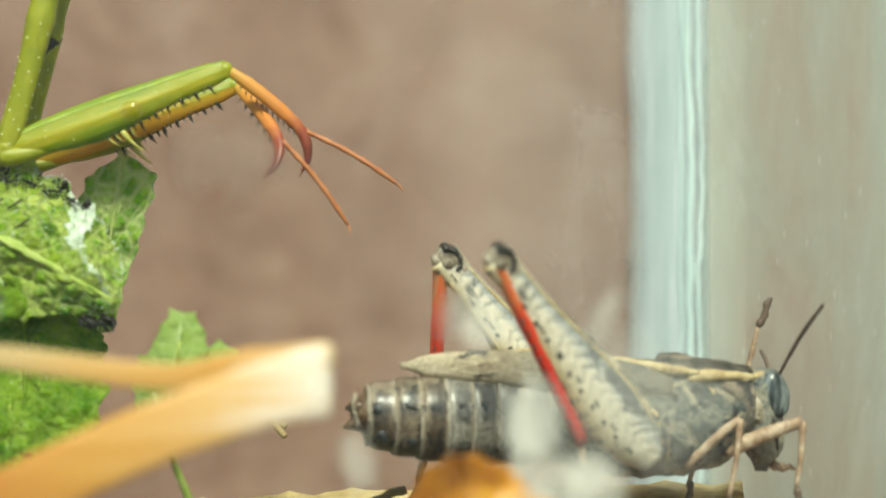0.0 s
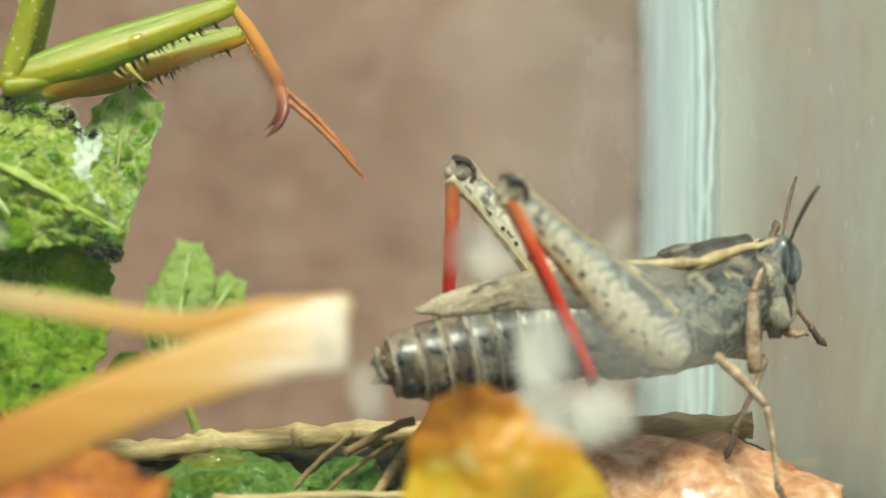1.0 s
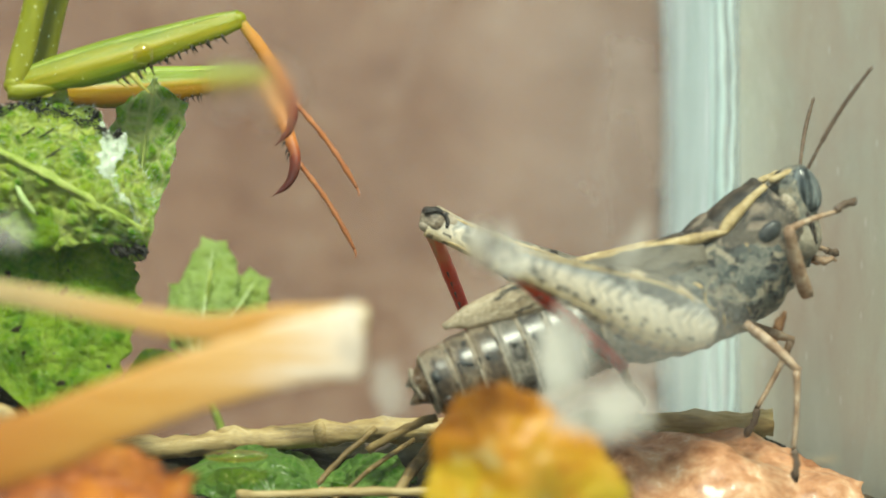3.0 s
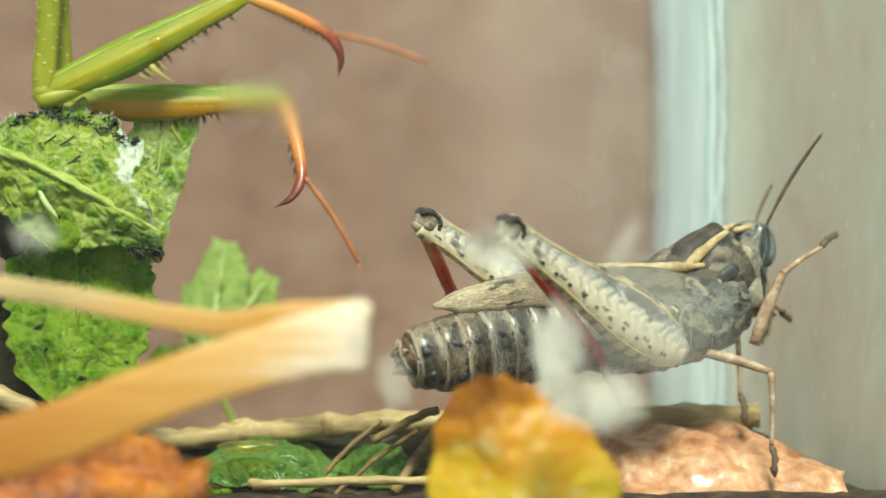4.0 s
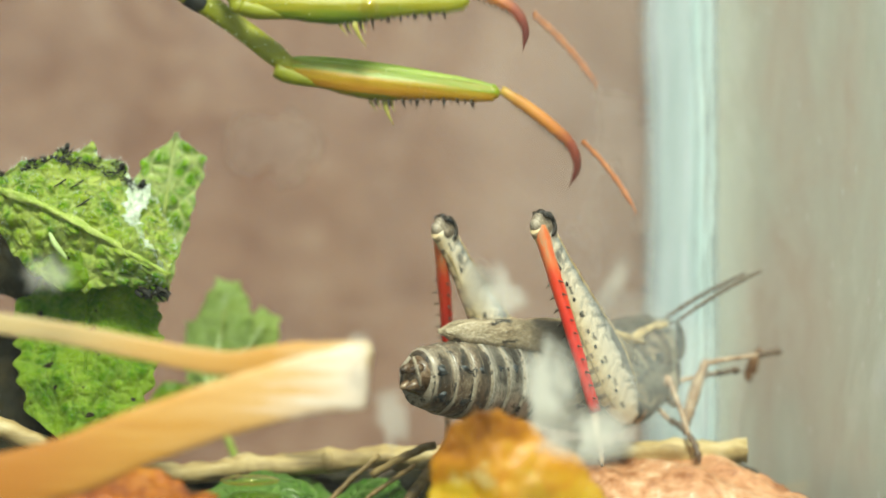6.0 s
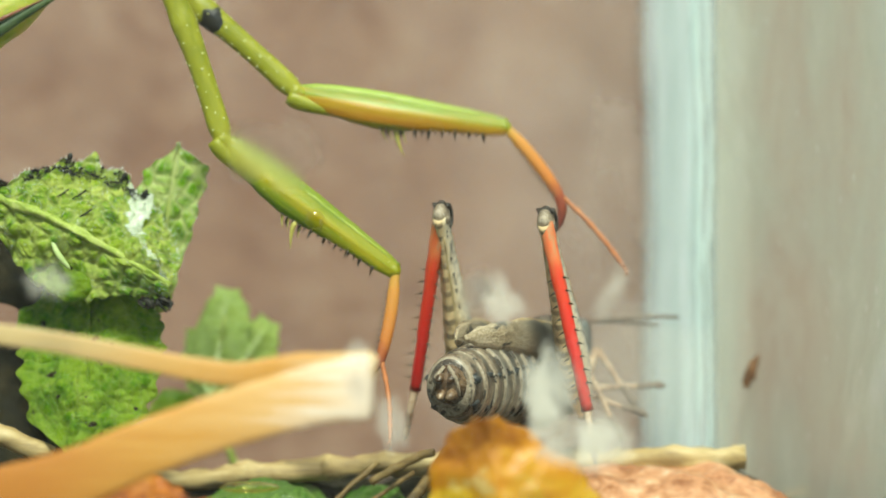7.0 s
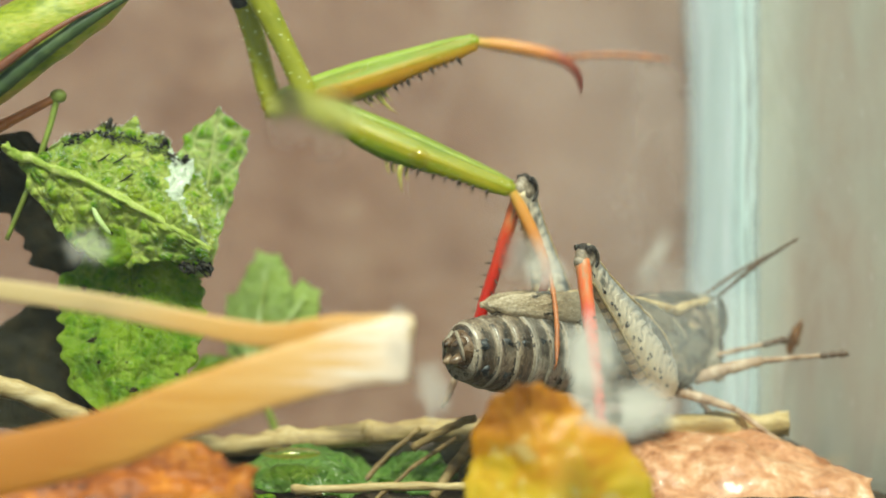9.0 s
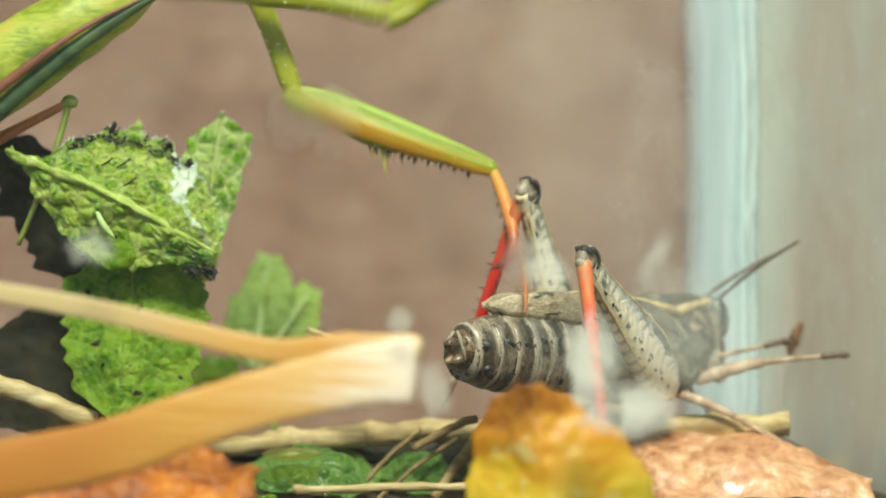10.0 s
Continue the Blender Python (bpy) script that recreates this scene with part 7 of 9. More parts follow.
    walk(far_leg[0], [(0, pose(-0.02369, 0.00400, 0.03358, 180.0, 76.5, 180.0)), (0.5, pose(-0.02378, 0.00400, 0.03366, 180.0, 76.9, 180.0)), (1, pose(-0.02395, 0.00400, 0.03358, 180.0, 77.8, 180.0)),
        (1.5, pose(-0.02458, 0.00400, 0.03350, 180.0, 78.1, 180.0)), (2, pose(-0.02439, 0.00400, 0.03330, 180.0, 76.6, 180.0)), (2.5, pose(-0.02433, 0.00400, 0.03324, 180.0, 78.2, 180.0)),
        (2.7, pose(-0.02436, 0.00400, 0.03336, 180.0, 78.0, 180.0)), (3.8, pose(-0.02687, 0.00400, 0.03412, 180.0, 84.7, 180.0)), (4, pose(-0.02705, 0.00400, 0.03367, 0.0, 86.8, 0.0)),
        (4.2, pose(-0.02698, 0.00400, 0.03460, 0.0, 90.0, 0.0)), (4.5, pose(-0.02711, 0.00400, 0.03509, 0.0, 90.0, 0.0)), (4.6, pose(-0.02724, 0.00400, 0.03514, 0.0, 81.2, 0.0)),
        (4.7, pose(-0.02716, 0.00400, 0.03600, 0.0, 80.5, 0.0)), (4.8, pose(-0.02687, 0.00400, 0.03571, 0.0, 83.2, 0.0)), (4.9, pose(-0.02652, 0.00400, 0.03574, 0.0, 85.2, 0.0)),
        (5, pose(-0.02546, 0.00400, 0.03568, 0.0, 86.0, 0.0)), (5.1, pose(-0.02429, 0.00400, 0.03593, 0.0, 72.4, 0.0)), (5.2, pose(-0.01854, 0.00400, 0.04361, 0.0, 72.0, 0.0)),
        (5.3, pose(-0.02008, 0.00400, 0.04466, 0.0, 65.0, 0.0)), (5.4, pose(-0.01883, 0.00400, 0.04354, 0.0, 65.2, 0.0)), (5.5, pose(-0.02162, 0.00400, 0.03586, 0.0, 23.2, 0.0)),
        (5.6, pose(-0.02124, 0.00400, 0.03529, 0.0, 34.8, 0.0)), (5.7, pose(-0.02070, 0.00400, 0.03533, 0.0, 37.7, 0.0)), (6.8, pose(-0.01691, 0.00400, 0.03457, 0.0, 28.9, 0.0)),
        (6.9, pose(-0.01747, 0.00400, 0.03444, 0.0, 39.6, 0.0)), (7, pose(-0.01787, 0.00400, 0.03457, 0.0, 41.4, 0.0)), (7.1, pose(-0.01834, 0.00400, 0.03488, 0.0, 42.0, 0.0)),
        (7.2, pose(-0.01844, 0.00400, 0.03515, 0.0, 50.4, 0.0)), (7.3, pose(-0.01866, 0.00400, 0.03529, 0.0, 58.0, 0.0)), (7.4, pose(-0.01938, 0.00400, 0.03443, 0.0, 60.8, 0.0)),
        (7.5, pose(-0.01927, 0.00400, 0.03449, 0.0, 46.0, 0.0)), (7.6, pose(-0.01552, 0.00400, 0.03776, 0.0, 35.0, 0.0)), (7.7, pose(-0.01762, 0.00400, 0.03436, 0.0, 28.2, 0.0)),
        (7.8, pose(-0.01817, 0.00400, 0.03479, 0.0, 38.4, 0.0)), (7.9, pose(-0.01768, 0.00400, 0.03431, 0.0, 49.9, 0.0)), (8, pose(-0.01772, 0.00400, 0.03443, 0.0, 30.7, 0.0)),
        (8.1, pose(-0.01607, 0.00400, 0.03741, 0.0, 38.2, 0.0)), (8.2, pose(-0.01654, 0.00400, 0.03755, 0.0, 30.1, 0.0)), (8.3, pose(-0.01438, 0.00400, 0.03345, 0.0, 42.7, 0.0)),
        (8.4, pose(-0.01528, 0.00400, 0.03388, 0.0, 40.9, 0.0)), (8.5, pose(-0.01546, 0.00400, 0.03285, 0.0, 42.2, 0.0)), (8.6, pose(-0.01540, 0.00400, 0.03341, 0.0, 49.8, 0.0)),
        (8.7, pose(-0.01652, 0.00400, 0.03395, 0.0, 53.9, 0.0)), (8.8, pose(-0.01638, 0.00400, 0.03412, 0.0, 77.3, 0.0)), (8.9, pose(-0.01733, 0.00400, 0.03436, 0.0, 77.8, 0.0)),
        (9, pose(-0.01775, 0.00400, 0.03425, 0.0, 74.5, 0.0)), (9.1, pose(-0.01688, 0.00400, 0.03409, 0.0, 55.9, 0.0)), (9.2, pose(-0.01603, 0.00400, 0.03377, 0.0, 39.2, 0.0)),
        (9.3, pose(-0.01543, 0.00400, 0.03396, 0.0, 47.7, 0.0)), (9.4, pose(-0.01619, 0.00400, 0.03347, 0.0, 58.2, 0.0)), (9.5, pose(-0.01785, 0.00400, 0.03413, 0.0, 60.6, 0.0)),
        (9.6, pose(-0.01732, 0.00400, 0.03411, 0.0, 65.4, 0.0)), (9.7, pose(-0.01691, 0.00400, 0.03399, 0.0, 69.3, 0.0)), (9.8, pose(-0.01713, 0.00400, 0.03374, 0.0, 67.9, 0.0)),
        (9.9, pose(-0.01759, 0.00400, 0.03406, 0.0, 67.6, 0.0)), (10, pose(-0.01719, 0.00400, 0.03483, 0.0, 68.8, 0.0))])
    walk(far_leg[1], [(0, pose(-0.02602, 0.00400, 0.02386, -0.7, -19.5, 2.2)), (0.5, pose(-0.02606, 0.00400, 0.02392, -4.8, -18.3, 14.8)), (1, pose(-0.02605, 0.00400, 0.02381, -2.9, -15.3, 10.9)),
        (1.5, pose(-0.02665, 0.00400, 0.02372, -0.6, -10.8, 3.2)), (2, pose(-0.02670, 0.00400, 0.02357, -0.5, -9.0, 3.4)), (2.5, pose(-0.02637, 0.00400, 0.02345, -1.3, -9.8, 7.8)),
        (2.7, pose(-0.02644, 0.00400, 0.02358, -1.4, -8.4, 9.4)), (3.8, pose(-0.02779, 0.00400, 0.02416, 1.5, 3.0, 25.8)), (4, pose(-0.02649, 0.00400, 0.02369, -0.0, -0.7, 3.7)),
        (4.2, pose(-0.02698, 0.00400, 0.02460, 0.1, 1.9, 3.6)), (4.5, pose(-0.02711, 0.00400, 0.02509, -0.1, -1.5, 3.0)), (4.6, pose(-0.02571, 0.00400, 0.02526, -0.3, -6.0, 2.5)),
        (4.7, pose(-0.02551, 0.00400, 0.02614, -0.2, -4.9, 2.5)), (4.8, pose(-0.02569, 0.00400, 0.02578, -0.3, -7.4, 2.2)), (4.9, pose(-0.02568, 0.00400, 0.02578, -0.3, -8.1, 2.0)),
        (5, pose(-0.02475, 0.00400, 0.02571, -0.3, -13.4, 1.3)), (5.1, pose(-0.02126, 0.00400, 0.02640, 0.5, -26.7, -1.1)), (5.2, pose(-0.01545, 0.00400, 0.03410, 0.9, -19.2, -2.9)),
        (5.3, pose(-0.01585, 0.00400, 0.03560, 1.0, -20.3, -3.0)), (5.4, pose(-0.01464, 0.00400, 0.03446, 0.1, -5.6, -1.2)), (5.5, pose(-0.01243, 0.00400, 0.03192, -0.1, 5.7, -0.8)),
        (5.6, pose(-0.01303, 0.00400, 0.02957, 0.0, 16.7, 0.1)), (5.7, pose(-0.01279, 0.00400, 0.02921, -0.1, 12.3, -0.3)), (6.8, pose(-0.00816, 0.00400, 0.02974, -0.2, 4.5, -2.2)),
        (6.9, pose(-0.00977, 0.00400, 0.02806, -0.2, 13.7, -1.0)), (7, pose(-0.01037, 0.00400, 0.02795, -0.2, 9.5, -1.3)), (7.1, pose(-0.01090, 0.00400, 0.02819, -0.0, 1.4, -1.6)),
        (7.2, pose(-0.01207, 0.00400, 0.02744, -0.0, 2.4, -1.1)), (7.3, pose(-0.01337, 0.00400, 0.02681, -0.0, 0.1, -1.0)), (7.4, pose(-0.01450, 0.00400, 0.02571, -0.0, 5.1, -0.1)),
        (7.5, pose(-0.01233, 0.00400, 0.02730, 0.4, -10.9, -2.3)), (7.6, pose(-0.00733, 0.00400, 0.03202, 0.3, -6.0, -3.2)), (7.7, pose(-0.00880, 0.00400, 0.02964, -0.2, 7.8, -1.5)),
        (7.8, pose(-0.01034, 0.00400, 0.02857, -0.2, 7.0, -1.3)), (7.9, pose(-0.01125, 0.00400, 0.02666, 0.5, 8.7, 3.6)), (8, pose(-0.00912, 0.00400, 0.02932, 0.7, -12.0, -3.4)),
        (8.1, pose(-0.00822, 0.00400, 0.03122, 0.8, -12.1, -4.0)), (8.2, pose(-0.00789, 0.00400, 0.03254, 0.2, -3.1, -3.0)), (8.3, pose(-0.00703, 0.00400, 0.02667, 2.3, 9.2, 14.3)),
        (8.4, pose(-0.00772, 0.00400, 0.02733, -0.4, 11.1, -1.9)), (8.5, pose(-0.00805, 0.00400, 0.02613, -0.2, 5.9, -2.2)), (8.6, pose(-0.00894, 0.00400, 0.02577, 0.2, -3.9, -2.7)),
        (8.7, pose(-0.01064, 0.00400, 0.02587, -0.0, 0.2, -1.9)), (8.8, pose(-0.01418, 0.00400, 0.02436, -0.0, 5.8, -0.3)), (8.9, pose(-0.01521, 0.00400, 0.02459, 0.4, -14.5, -1.7)),
        (9, pose(-0.01508, 0.00400, 0.02461, 0.6, -16.7, -1.9)), (9.1, pose(-0.01128, 0.00400, 0.02581, 1.3, -22.3, -3.4)), (9.2, pose(-0.00828, 0.00400, 0.02745, 1.0, -15.8, -3.8)),
        (9.3, pose(-0.00870, 0.00400, 0.02657, -0.1, 4.0, -1.9)), (9.4, pose(-0.01093, 0.00400, 0.02497, 4.5, 18.8, 13.7)), (9.5, pose(-0.01295, 0.00400, 0.02541, 10.2, 23.6, 24.1)),
        (9.6, pose(-0.01316, 0.00400, 0.02502, 3.3, 19.1, 10.0)), (9.7, pose(-0.01337, 0.00400, 0.02464, 6.8, 23.9, 16.5)), (9.8, pose(-0.01337, 0.00400, 0.02447, 9.2, 23.8, 21.9)),
        (9.9, pose(-0.01378, 0.00400, 0.02482, 0.3, 23.1, 0.7)), (10, pose(-0.01358, 0.00400, 0.02551, 0.2, 21.0, 0.4))])
    walk(far_leg[2], [(0, pose(-0.01175, 0.00454, 0.02892, -35.9, 37.8, -49.7)), (0.5, pose(-0.01216, 0.00768, 0.02869, -27.3, 33.4, -43.2)), (1, pose(-0.01171, 0.00676, 0.02781, -39.0, 46.2, -48.3)),
        (1.5, pose(-0.01179, 0.00484, 0.02655, -33.4, 54.6, -39.0)), (2, pose(-0.01177, 0.00488, 0.02594, -27.3, 59.7, -30.9)), (2.5, pose(-0.01158, 0.00603, 0.02604, -34.9, 56.7, -39.9)),
        (2.7, pose(-0.01165, 0.00646, 0.02579, -27.4, 61.0, -30.6)), (3.8, pose(-0.01417, 0.01060, 0.02337, -44.4, 58.7, -48.8)), (4, pose(-0.01137, 0.00497, 0.02386, -54.4, 58.9, -58.5)),
        (4.2, pose(-0.01186, 0.00494, 0.02411, 5.1, 62.6, 5.7)), (4.5, pose(-0.01198, 0.00480, 0.02549, 4.1, 55.1, 5.0)), (4.6, pose(-0.01066, 0.00465, 0.02683, 4.8, 58.1, 5.7)),
        (4.7, pose(-0.01043, 0.00465, 0.02743, 4.5, 53.5, 5.6)), (4.8, pose(-0.01068, 0.00457, 0.02774, 4.2, 52.7, 5.3)), (4.9, pose(-0.01069, 0.00453, 0.02792, 3.6, 47.8, 4.9)),
        (5, pose(-0.01002, 0.00435, 0.02921, 1.9, 32.8, 3.5)), (5.1, pose(-0.00773, 0.00373, 0.03319, -4.9, 14.7, -18.6)), (5.2, pose(-0.00116, 0.00329, 0.03908, -7.2, 17.7, -22.5)),
        (5.3, pose(-0.00166, 0.00326, 0.04086, 0.6, 21.8, 1.7)), (5.4, pose(0.00043, 0.00369, 0.03593, 0.1, 20.4, 0.3)), (5.5, pose(0.00264, 0.00380, 0.03042, 0.2, 38.4, 0.3)),
        (5.6, pose(0.00148, 0.00402, 0.02522, 3.2, 69.4, 3.4)), (5.7, pose(0.00201, 0.00393, 0.02598, 1.1, 56.4, 1.4)), (6.8, pose(0.00694, 0.00343, 0.02855, -6.3, 23.6, -15.5)),
        (6.9, pose(0.00495, 0.00375, 0.02447, -0.9, 41.7, -1.3)), (7, pose(0.00456, 0.00367, 0.02545, -0.2, 50.7, -0.3)), (7.1, pose(0.00424, 0.00357, 0.02782, -0.8, 25.0, -1.9)),
        (7.2, pose(0.00306, 0.00371, 0.02681, -86.0, 63.3, -86.5)), (7.3, pose(0.00178, 0.00373, 0.02678, -87.7, 61.9, -88.0)), (7.4, pose(0.00059, 0.00396, 0.02436, -104.3, 48.8, -100.9)),
        (7.5, pose(0.00254, 0.00339, 0.03018, -0.4, 16.7, -1.5)), (7.6, pose(0.00772, 0.00317, 0.03361, -1.3, 5.7, -12.9)), (7.7, pose(0.00621, 0.00361, 0.02759, -9.9, 37.9, -15.8)),
        (7.8, pose(0.00470, 0.00367, 0.02673, -62.9, 74.6, -63.7)), (7.9, pose(0.00370, 0.00493, 0.02436, -130.4, 59.1, -126.1)), (8, pose(0.00567, 0.00313, 0.03248, 6.8, -14.4, -25.5)),
        (8.1, pose(0.00656, 0.00297, 0.03441, 0.1, -1.7, -4.5)), (8.2, pose(0.00722, 0.00321, 0.03337, -3.8, 18.7, -11.8)), (8.3, pose(0.00746, 0.00771, 0.02426, -36.2, 43.4, -46.8)),
        (8.4, pose(0.00714, 0.00350, 0.02441, -38.4, 66.4, -40.9)), (8.5, pose(0.00701, 0.00342, 0.02456, 2.5, 74.3, 2.6)), (8.6, pose(0.00615, 0.00328, 0.02680, -83.8, 65.0, -84.4)),
        (8.7, pose(0.00450, 0.00350, 0.02581, -80.2, 65.2, -81.1)), (8.8, pose(0.00089, 0.00392, 0.02283, -87.6, 57.9, -87.9)), (8.9, pose(-0.00056, 0.00356, 0.02839, 0.3, 33.9, 0.6)),
        (9, pose(-0.00057, 0.00351, 0.02895, -0.2, 9.6, -1.3)), (9.1, pose(0.00271, 0.00317, 0.03156, 0.4, -1.1, -19.6)), (9.2, pose(0.00627, 0.00304, 0.03157, -0.5, 0.7, -36.9)),
        (9.3, pose(0.00641, 0.00351, 0.02552, -23.5, 25.5, -45.2)), (9.4, pose(0.00301, 0.00740, 0.02009, -52.4, 43.5, -62.1)), (9.5, pose(-0.00028, 0.00967, 0.01934, -47.1, 44.9, -56.8)),
        (9.6, pose(0.00094, 0.00648, 0.02007, -60.3, 55.0, -64.9)), (9.7, pose(-0.00008, 0.00793, 0.01850, -52.4, 39.5, -63.9)), (9.8, pose(-0.00050, 0.00916, 0.01836, -48.7, 37.5, -61.9)),
        (9.9, pose(0.00016, 0.00416, 0.01888, -58.4, 39.0, -68.9)), (10, pose(0.00057, 0.00411, 0.02008, -58.3, 54.1, -63.4))])
    walk(far_leg[3], [(0, pose(-0.00844, 0.00062, 0.02494, 2.7, 52.0, 3.4)), (0.5, pose(-0.00820, 0.00397, 0.02511, 3.1, 53.6, 3.8)), (1, pose(-0.00872, 0.00340, 0.02312, 1.9, 45.0, 2.7)),
        (1.5, pose(-0.00886, 0.00247, 0.02125, 1.8, 49.1, 2.4)), (2, pose(-0.00896, 0.00319, 0.02033, 1.6, 51.1, 2.0)), (2.5, pose(-0.00884, 0.00375, 0.02060, 1.7, 54.0, 2.0)),
        (2.7, pose(-0.00894, 0.00485, 0.02011, 1.6, 54.3, 1.9)), (3.8, pose(-0.01195, 0.00806, 0.01781, -9.7, 67.3, -10.5)), (4, pose(-0.00962, 0.00211, 0.01830, 0.6, 57.8, 0.8)),
        (4.2, pose(-0.00889, 0.00524, 0.01834, 0.2, 61.5, 0.2)), (4.5, pose(-0.00828, 0.00512, 0.02016, 0.9, 58.5, 1.0)), (4.6, pose(-0.00724, 0.00499, 0.02132, -24.3, 51.6, -29.9)),
        (4.7, pose(-0.00658, 0.00503, 0.02220, 1.0, 50.8, 1.3)), (4.8, pose(-0.00676, 0.00493, 0.02256, 0.8, 45.8, 1.2)), (4.9, pose(-0.00634, 0.00491, 0.02310, 1.0, 48.4, 1.4)),
        (5, pose(-0.00456, 0.00468, 0.02568, 0.5, 36.1, 0.8)), (5.1, pose(-0.00177, 0.00172, 0.03155, -25.5, 30.9, -43.0)), (5.2, pose(0.00456, 0.00092, 0.03710, -31.5, 29.1, -51.6)),
        (5.3, pose(0.00437, 0.00344, 0.03844, -27.1, 26.8, -48.6)), (5.4, pose(0.00652, 0.00372, 0.03366, -29.9, 39.8, -41.9)), (5.5, pose(0.00774, 0.00383, 0.02638, -0.5, 55.3, -0.6)),
        (5.6, pose(0.00376, 0.00416, 0.01914, -76.6, 52.7, -79.2)), (5.7, pose(0.00560, 0.00401, 0.02057, -49.7, 49.8, -57.1)), (6.8, pose(0.01267, 0.00184, 0.02595, -34.7, 33.8, -51.2)),
        (6.9, pose(0.00980, 0.00364, 0.02014, -35.1, 29.8, -54.7)), (7, pose(0.00868, 0.00364, 0.02042, -20.4, 47.1, -26.9)), (7.1, pose(0.01012, 0.00337, 0.02507, -1.8, 26.2, -4.0)),
        (7.2, pose(0.00324, 0.00079, 0.02100, -109.6, 65.6, -107.9)), (7.3, pose(0.00188, 0.00067, 0.02105, -97.4, 64.0, -96.6)), (7.4, pose(-0.00021, -0.00024, 0.01946, -178.7, 49.8, -178.3)),
        (7.5, pose(0.00876, 0.00323, 0.02831, -22.2, 27.5, -41.5)), (7.6, pose(0.01402, 0.00173, 0.03297, -21.5, 20.4, -48.4)), (7.7, pose(0.01114, 0.00221, 0.02360, -92.3, 56.0, -91.9)),
        (7.8, pose(0.00546, 0.00212, 0.02047, -60.1, 54.8, -64.8)), (7.9, pose(0.00173, 0.00223, 0.01879, -97.4, 51.6, -95.8)), (8, pose(0.01135, 0.00042, 0.03410, -17.0, 14.8, -50.0)),
        (8.1, pose(0.01304, 0.00246, 0.03461, -16.9, 17.8, -44.8)), (8.2, pose(0.01325, 0.00196, 0.03129, -34.8, 31.4, -53.2)), (8.3, pose(0.01069, 0.00426, 0.01979, -97.0, 55.4, -95.8)),
        (8.4, pose(0.00910, 0.00180, 0.01846, -70.5, 51.8, -74.4)), (8.5, pose(0.00877, 0.00350, 0.01830, -66.4, 65.3, -68.4)), (8.6, pose(0.00642, 0.00055, 0.02091, -103.1, 56.9, -101.0)),
        (8.7, pose(0.00493, 0.00081, 0.01991, -104.2, 53.9, -101.5)), (8.8, pose(0.00102, 0.00047, 0.01732, -138.8, 41.1, -126.9)), (8.9, pose(0.00484, 0.00361, 0.02476, -21.9, 25.8, -42.6)),
        (9, pose(0.00584, 0.00336, 0.02787, -0.1, 1.4, -4.1)), (9.1, pose(0.00884, 0.00100, 0.03168, -12.8, 11.0, -50.0)), (9.2, pose(0.01147, -0.00086, 0.03149, -19.5, 17.4, -49.9)),
        (9.3, pose(0.01054, -0.00065, 0.02272, -54.7, 34.5, -68.1)), (9.4, pose(0.00522, 0.00324, 0.01561, -77.5, 40.1, -81.9)), (9.5, pose(0.00224, 0.00582, 0.01475, -79.1, 39.7, -83.0)),
        (9.6, pose(0.00252, 0.00310, 0.01474, -84.6, 48.1, -86.0)), (9.7, pose(0.00212, 0.00342, 0.01437, -78.0, 43.3, -81.7)), (9.8, pose(0.00193, 0.00461, 0.01440, -74.6, 43.7, -79.2)),
        (9.9, pose(0.00198, -0.00055, 0.01479, -76.9, 46.8, -80.4)), (10, pose(0.00227, 0.00070, 0.01481, -81.5, 42.6, -84.2))])
    walk(mantis_trunk, [(0, pose(-0.03739, 0.00000, 0.03756, 0.0, -0.0, 0.0)), (2.5, pose(-0.03903, 0.00000, 0.03284, 0.0, -0.0, 0.0)), (4, pose(-0.04073, 0.00000, 0.03404, 0.0, -0.0, 0.0)),
        (5.7, pose(-0.03398, 0.00000, 0.03579, 0.0, -0.0, 0.0)), (7, pose(-0.02812, 0.00000, 0.03376, 0.0, -0.0, 0.0)), (7.5, pose(-0.02646, 0.00000, 0.03352, 0.0, -0.0, 0.0)),
        (8, pose(-0.02725, 0.00000, 0.03293, 0.0, -0.0, 0.0)), (8.5, pose(-0.02421, 0.00000, 0.03197, 0.0, -0.0, 0.0)), (9, pose(-0.02517, 0.00000, 0.03165, 0.0, -0.0, 0.0)),
        (9.5, pose(-0.02628, 0.00000, 0.03187, 0.0, -0.0, 0.0)), (10, pose(-0.02345, 0.00000, 0.03176, 0.0, -0.0, 0.0))])
    walk(mantis_walker, [(0, pose(-0.03755, 0.00100, 0.02675, 0.0, -0.0, 0.0)), (4, pose(-0.04020, 0.00100, 0.02151, 0.0, -0.0, 0.0)), (5.7, pose(-0.03572, 0.00100, 0.02405, 0.0, -0.0, 0.0)),
        (7, pose(-0.03341, 0.00100, 0.02473, 0.0, -0.0, 0.0)), (7.5, pose(-0.03144, 0.00100, 0.02569, 0.0, -0.0, 0.0)), (8, pose(-0.03089, 0.00100, 0.02552, 0.0, -0.0, 0.0)),
        (8.5, pose(-0.02922, 0.00100, 0.02456, 0.0, -0.0, 0.0)), (9, pose(-0.02979, 0.00100, 0.02496, 0.0, -0.0, 0.0)), (9.5, pose(-0.03040, 0.00100, 0.02496, 0.0, -0.0, 0.0)),
        (10, pose(-0.02914, 0.00100, 0.02465, 0.0, -0.0, 0.0))])
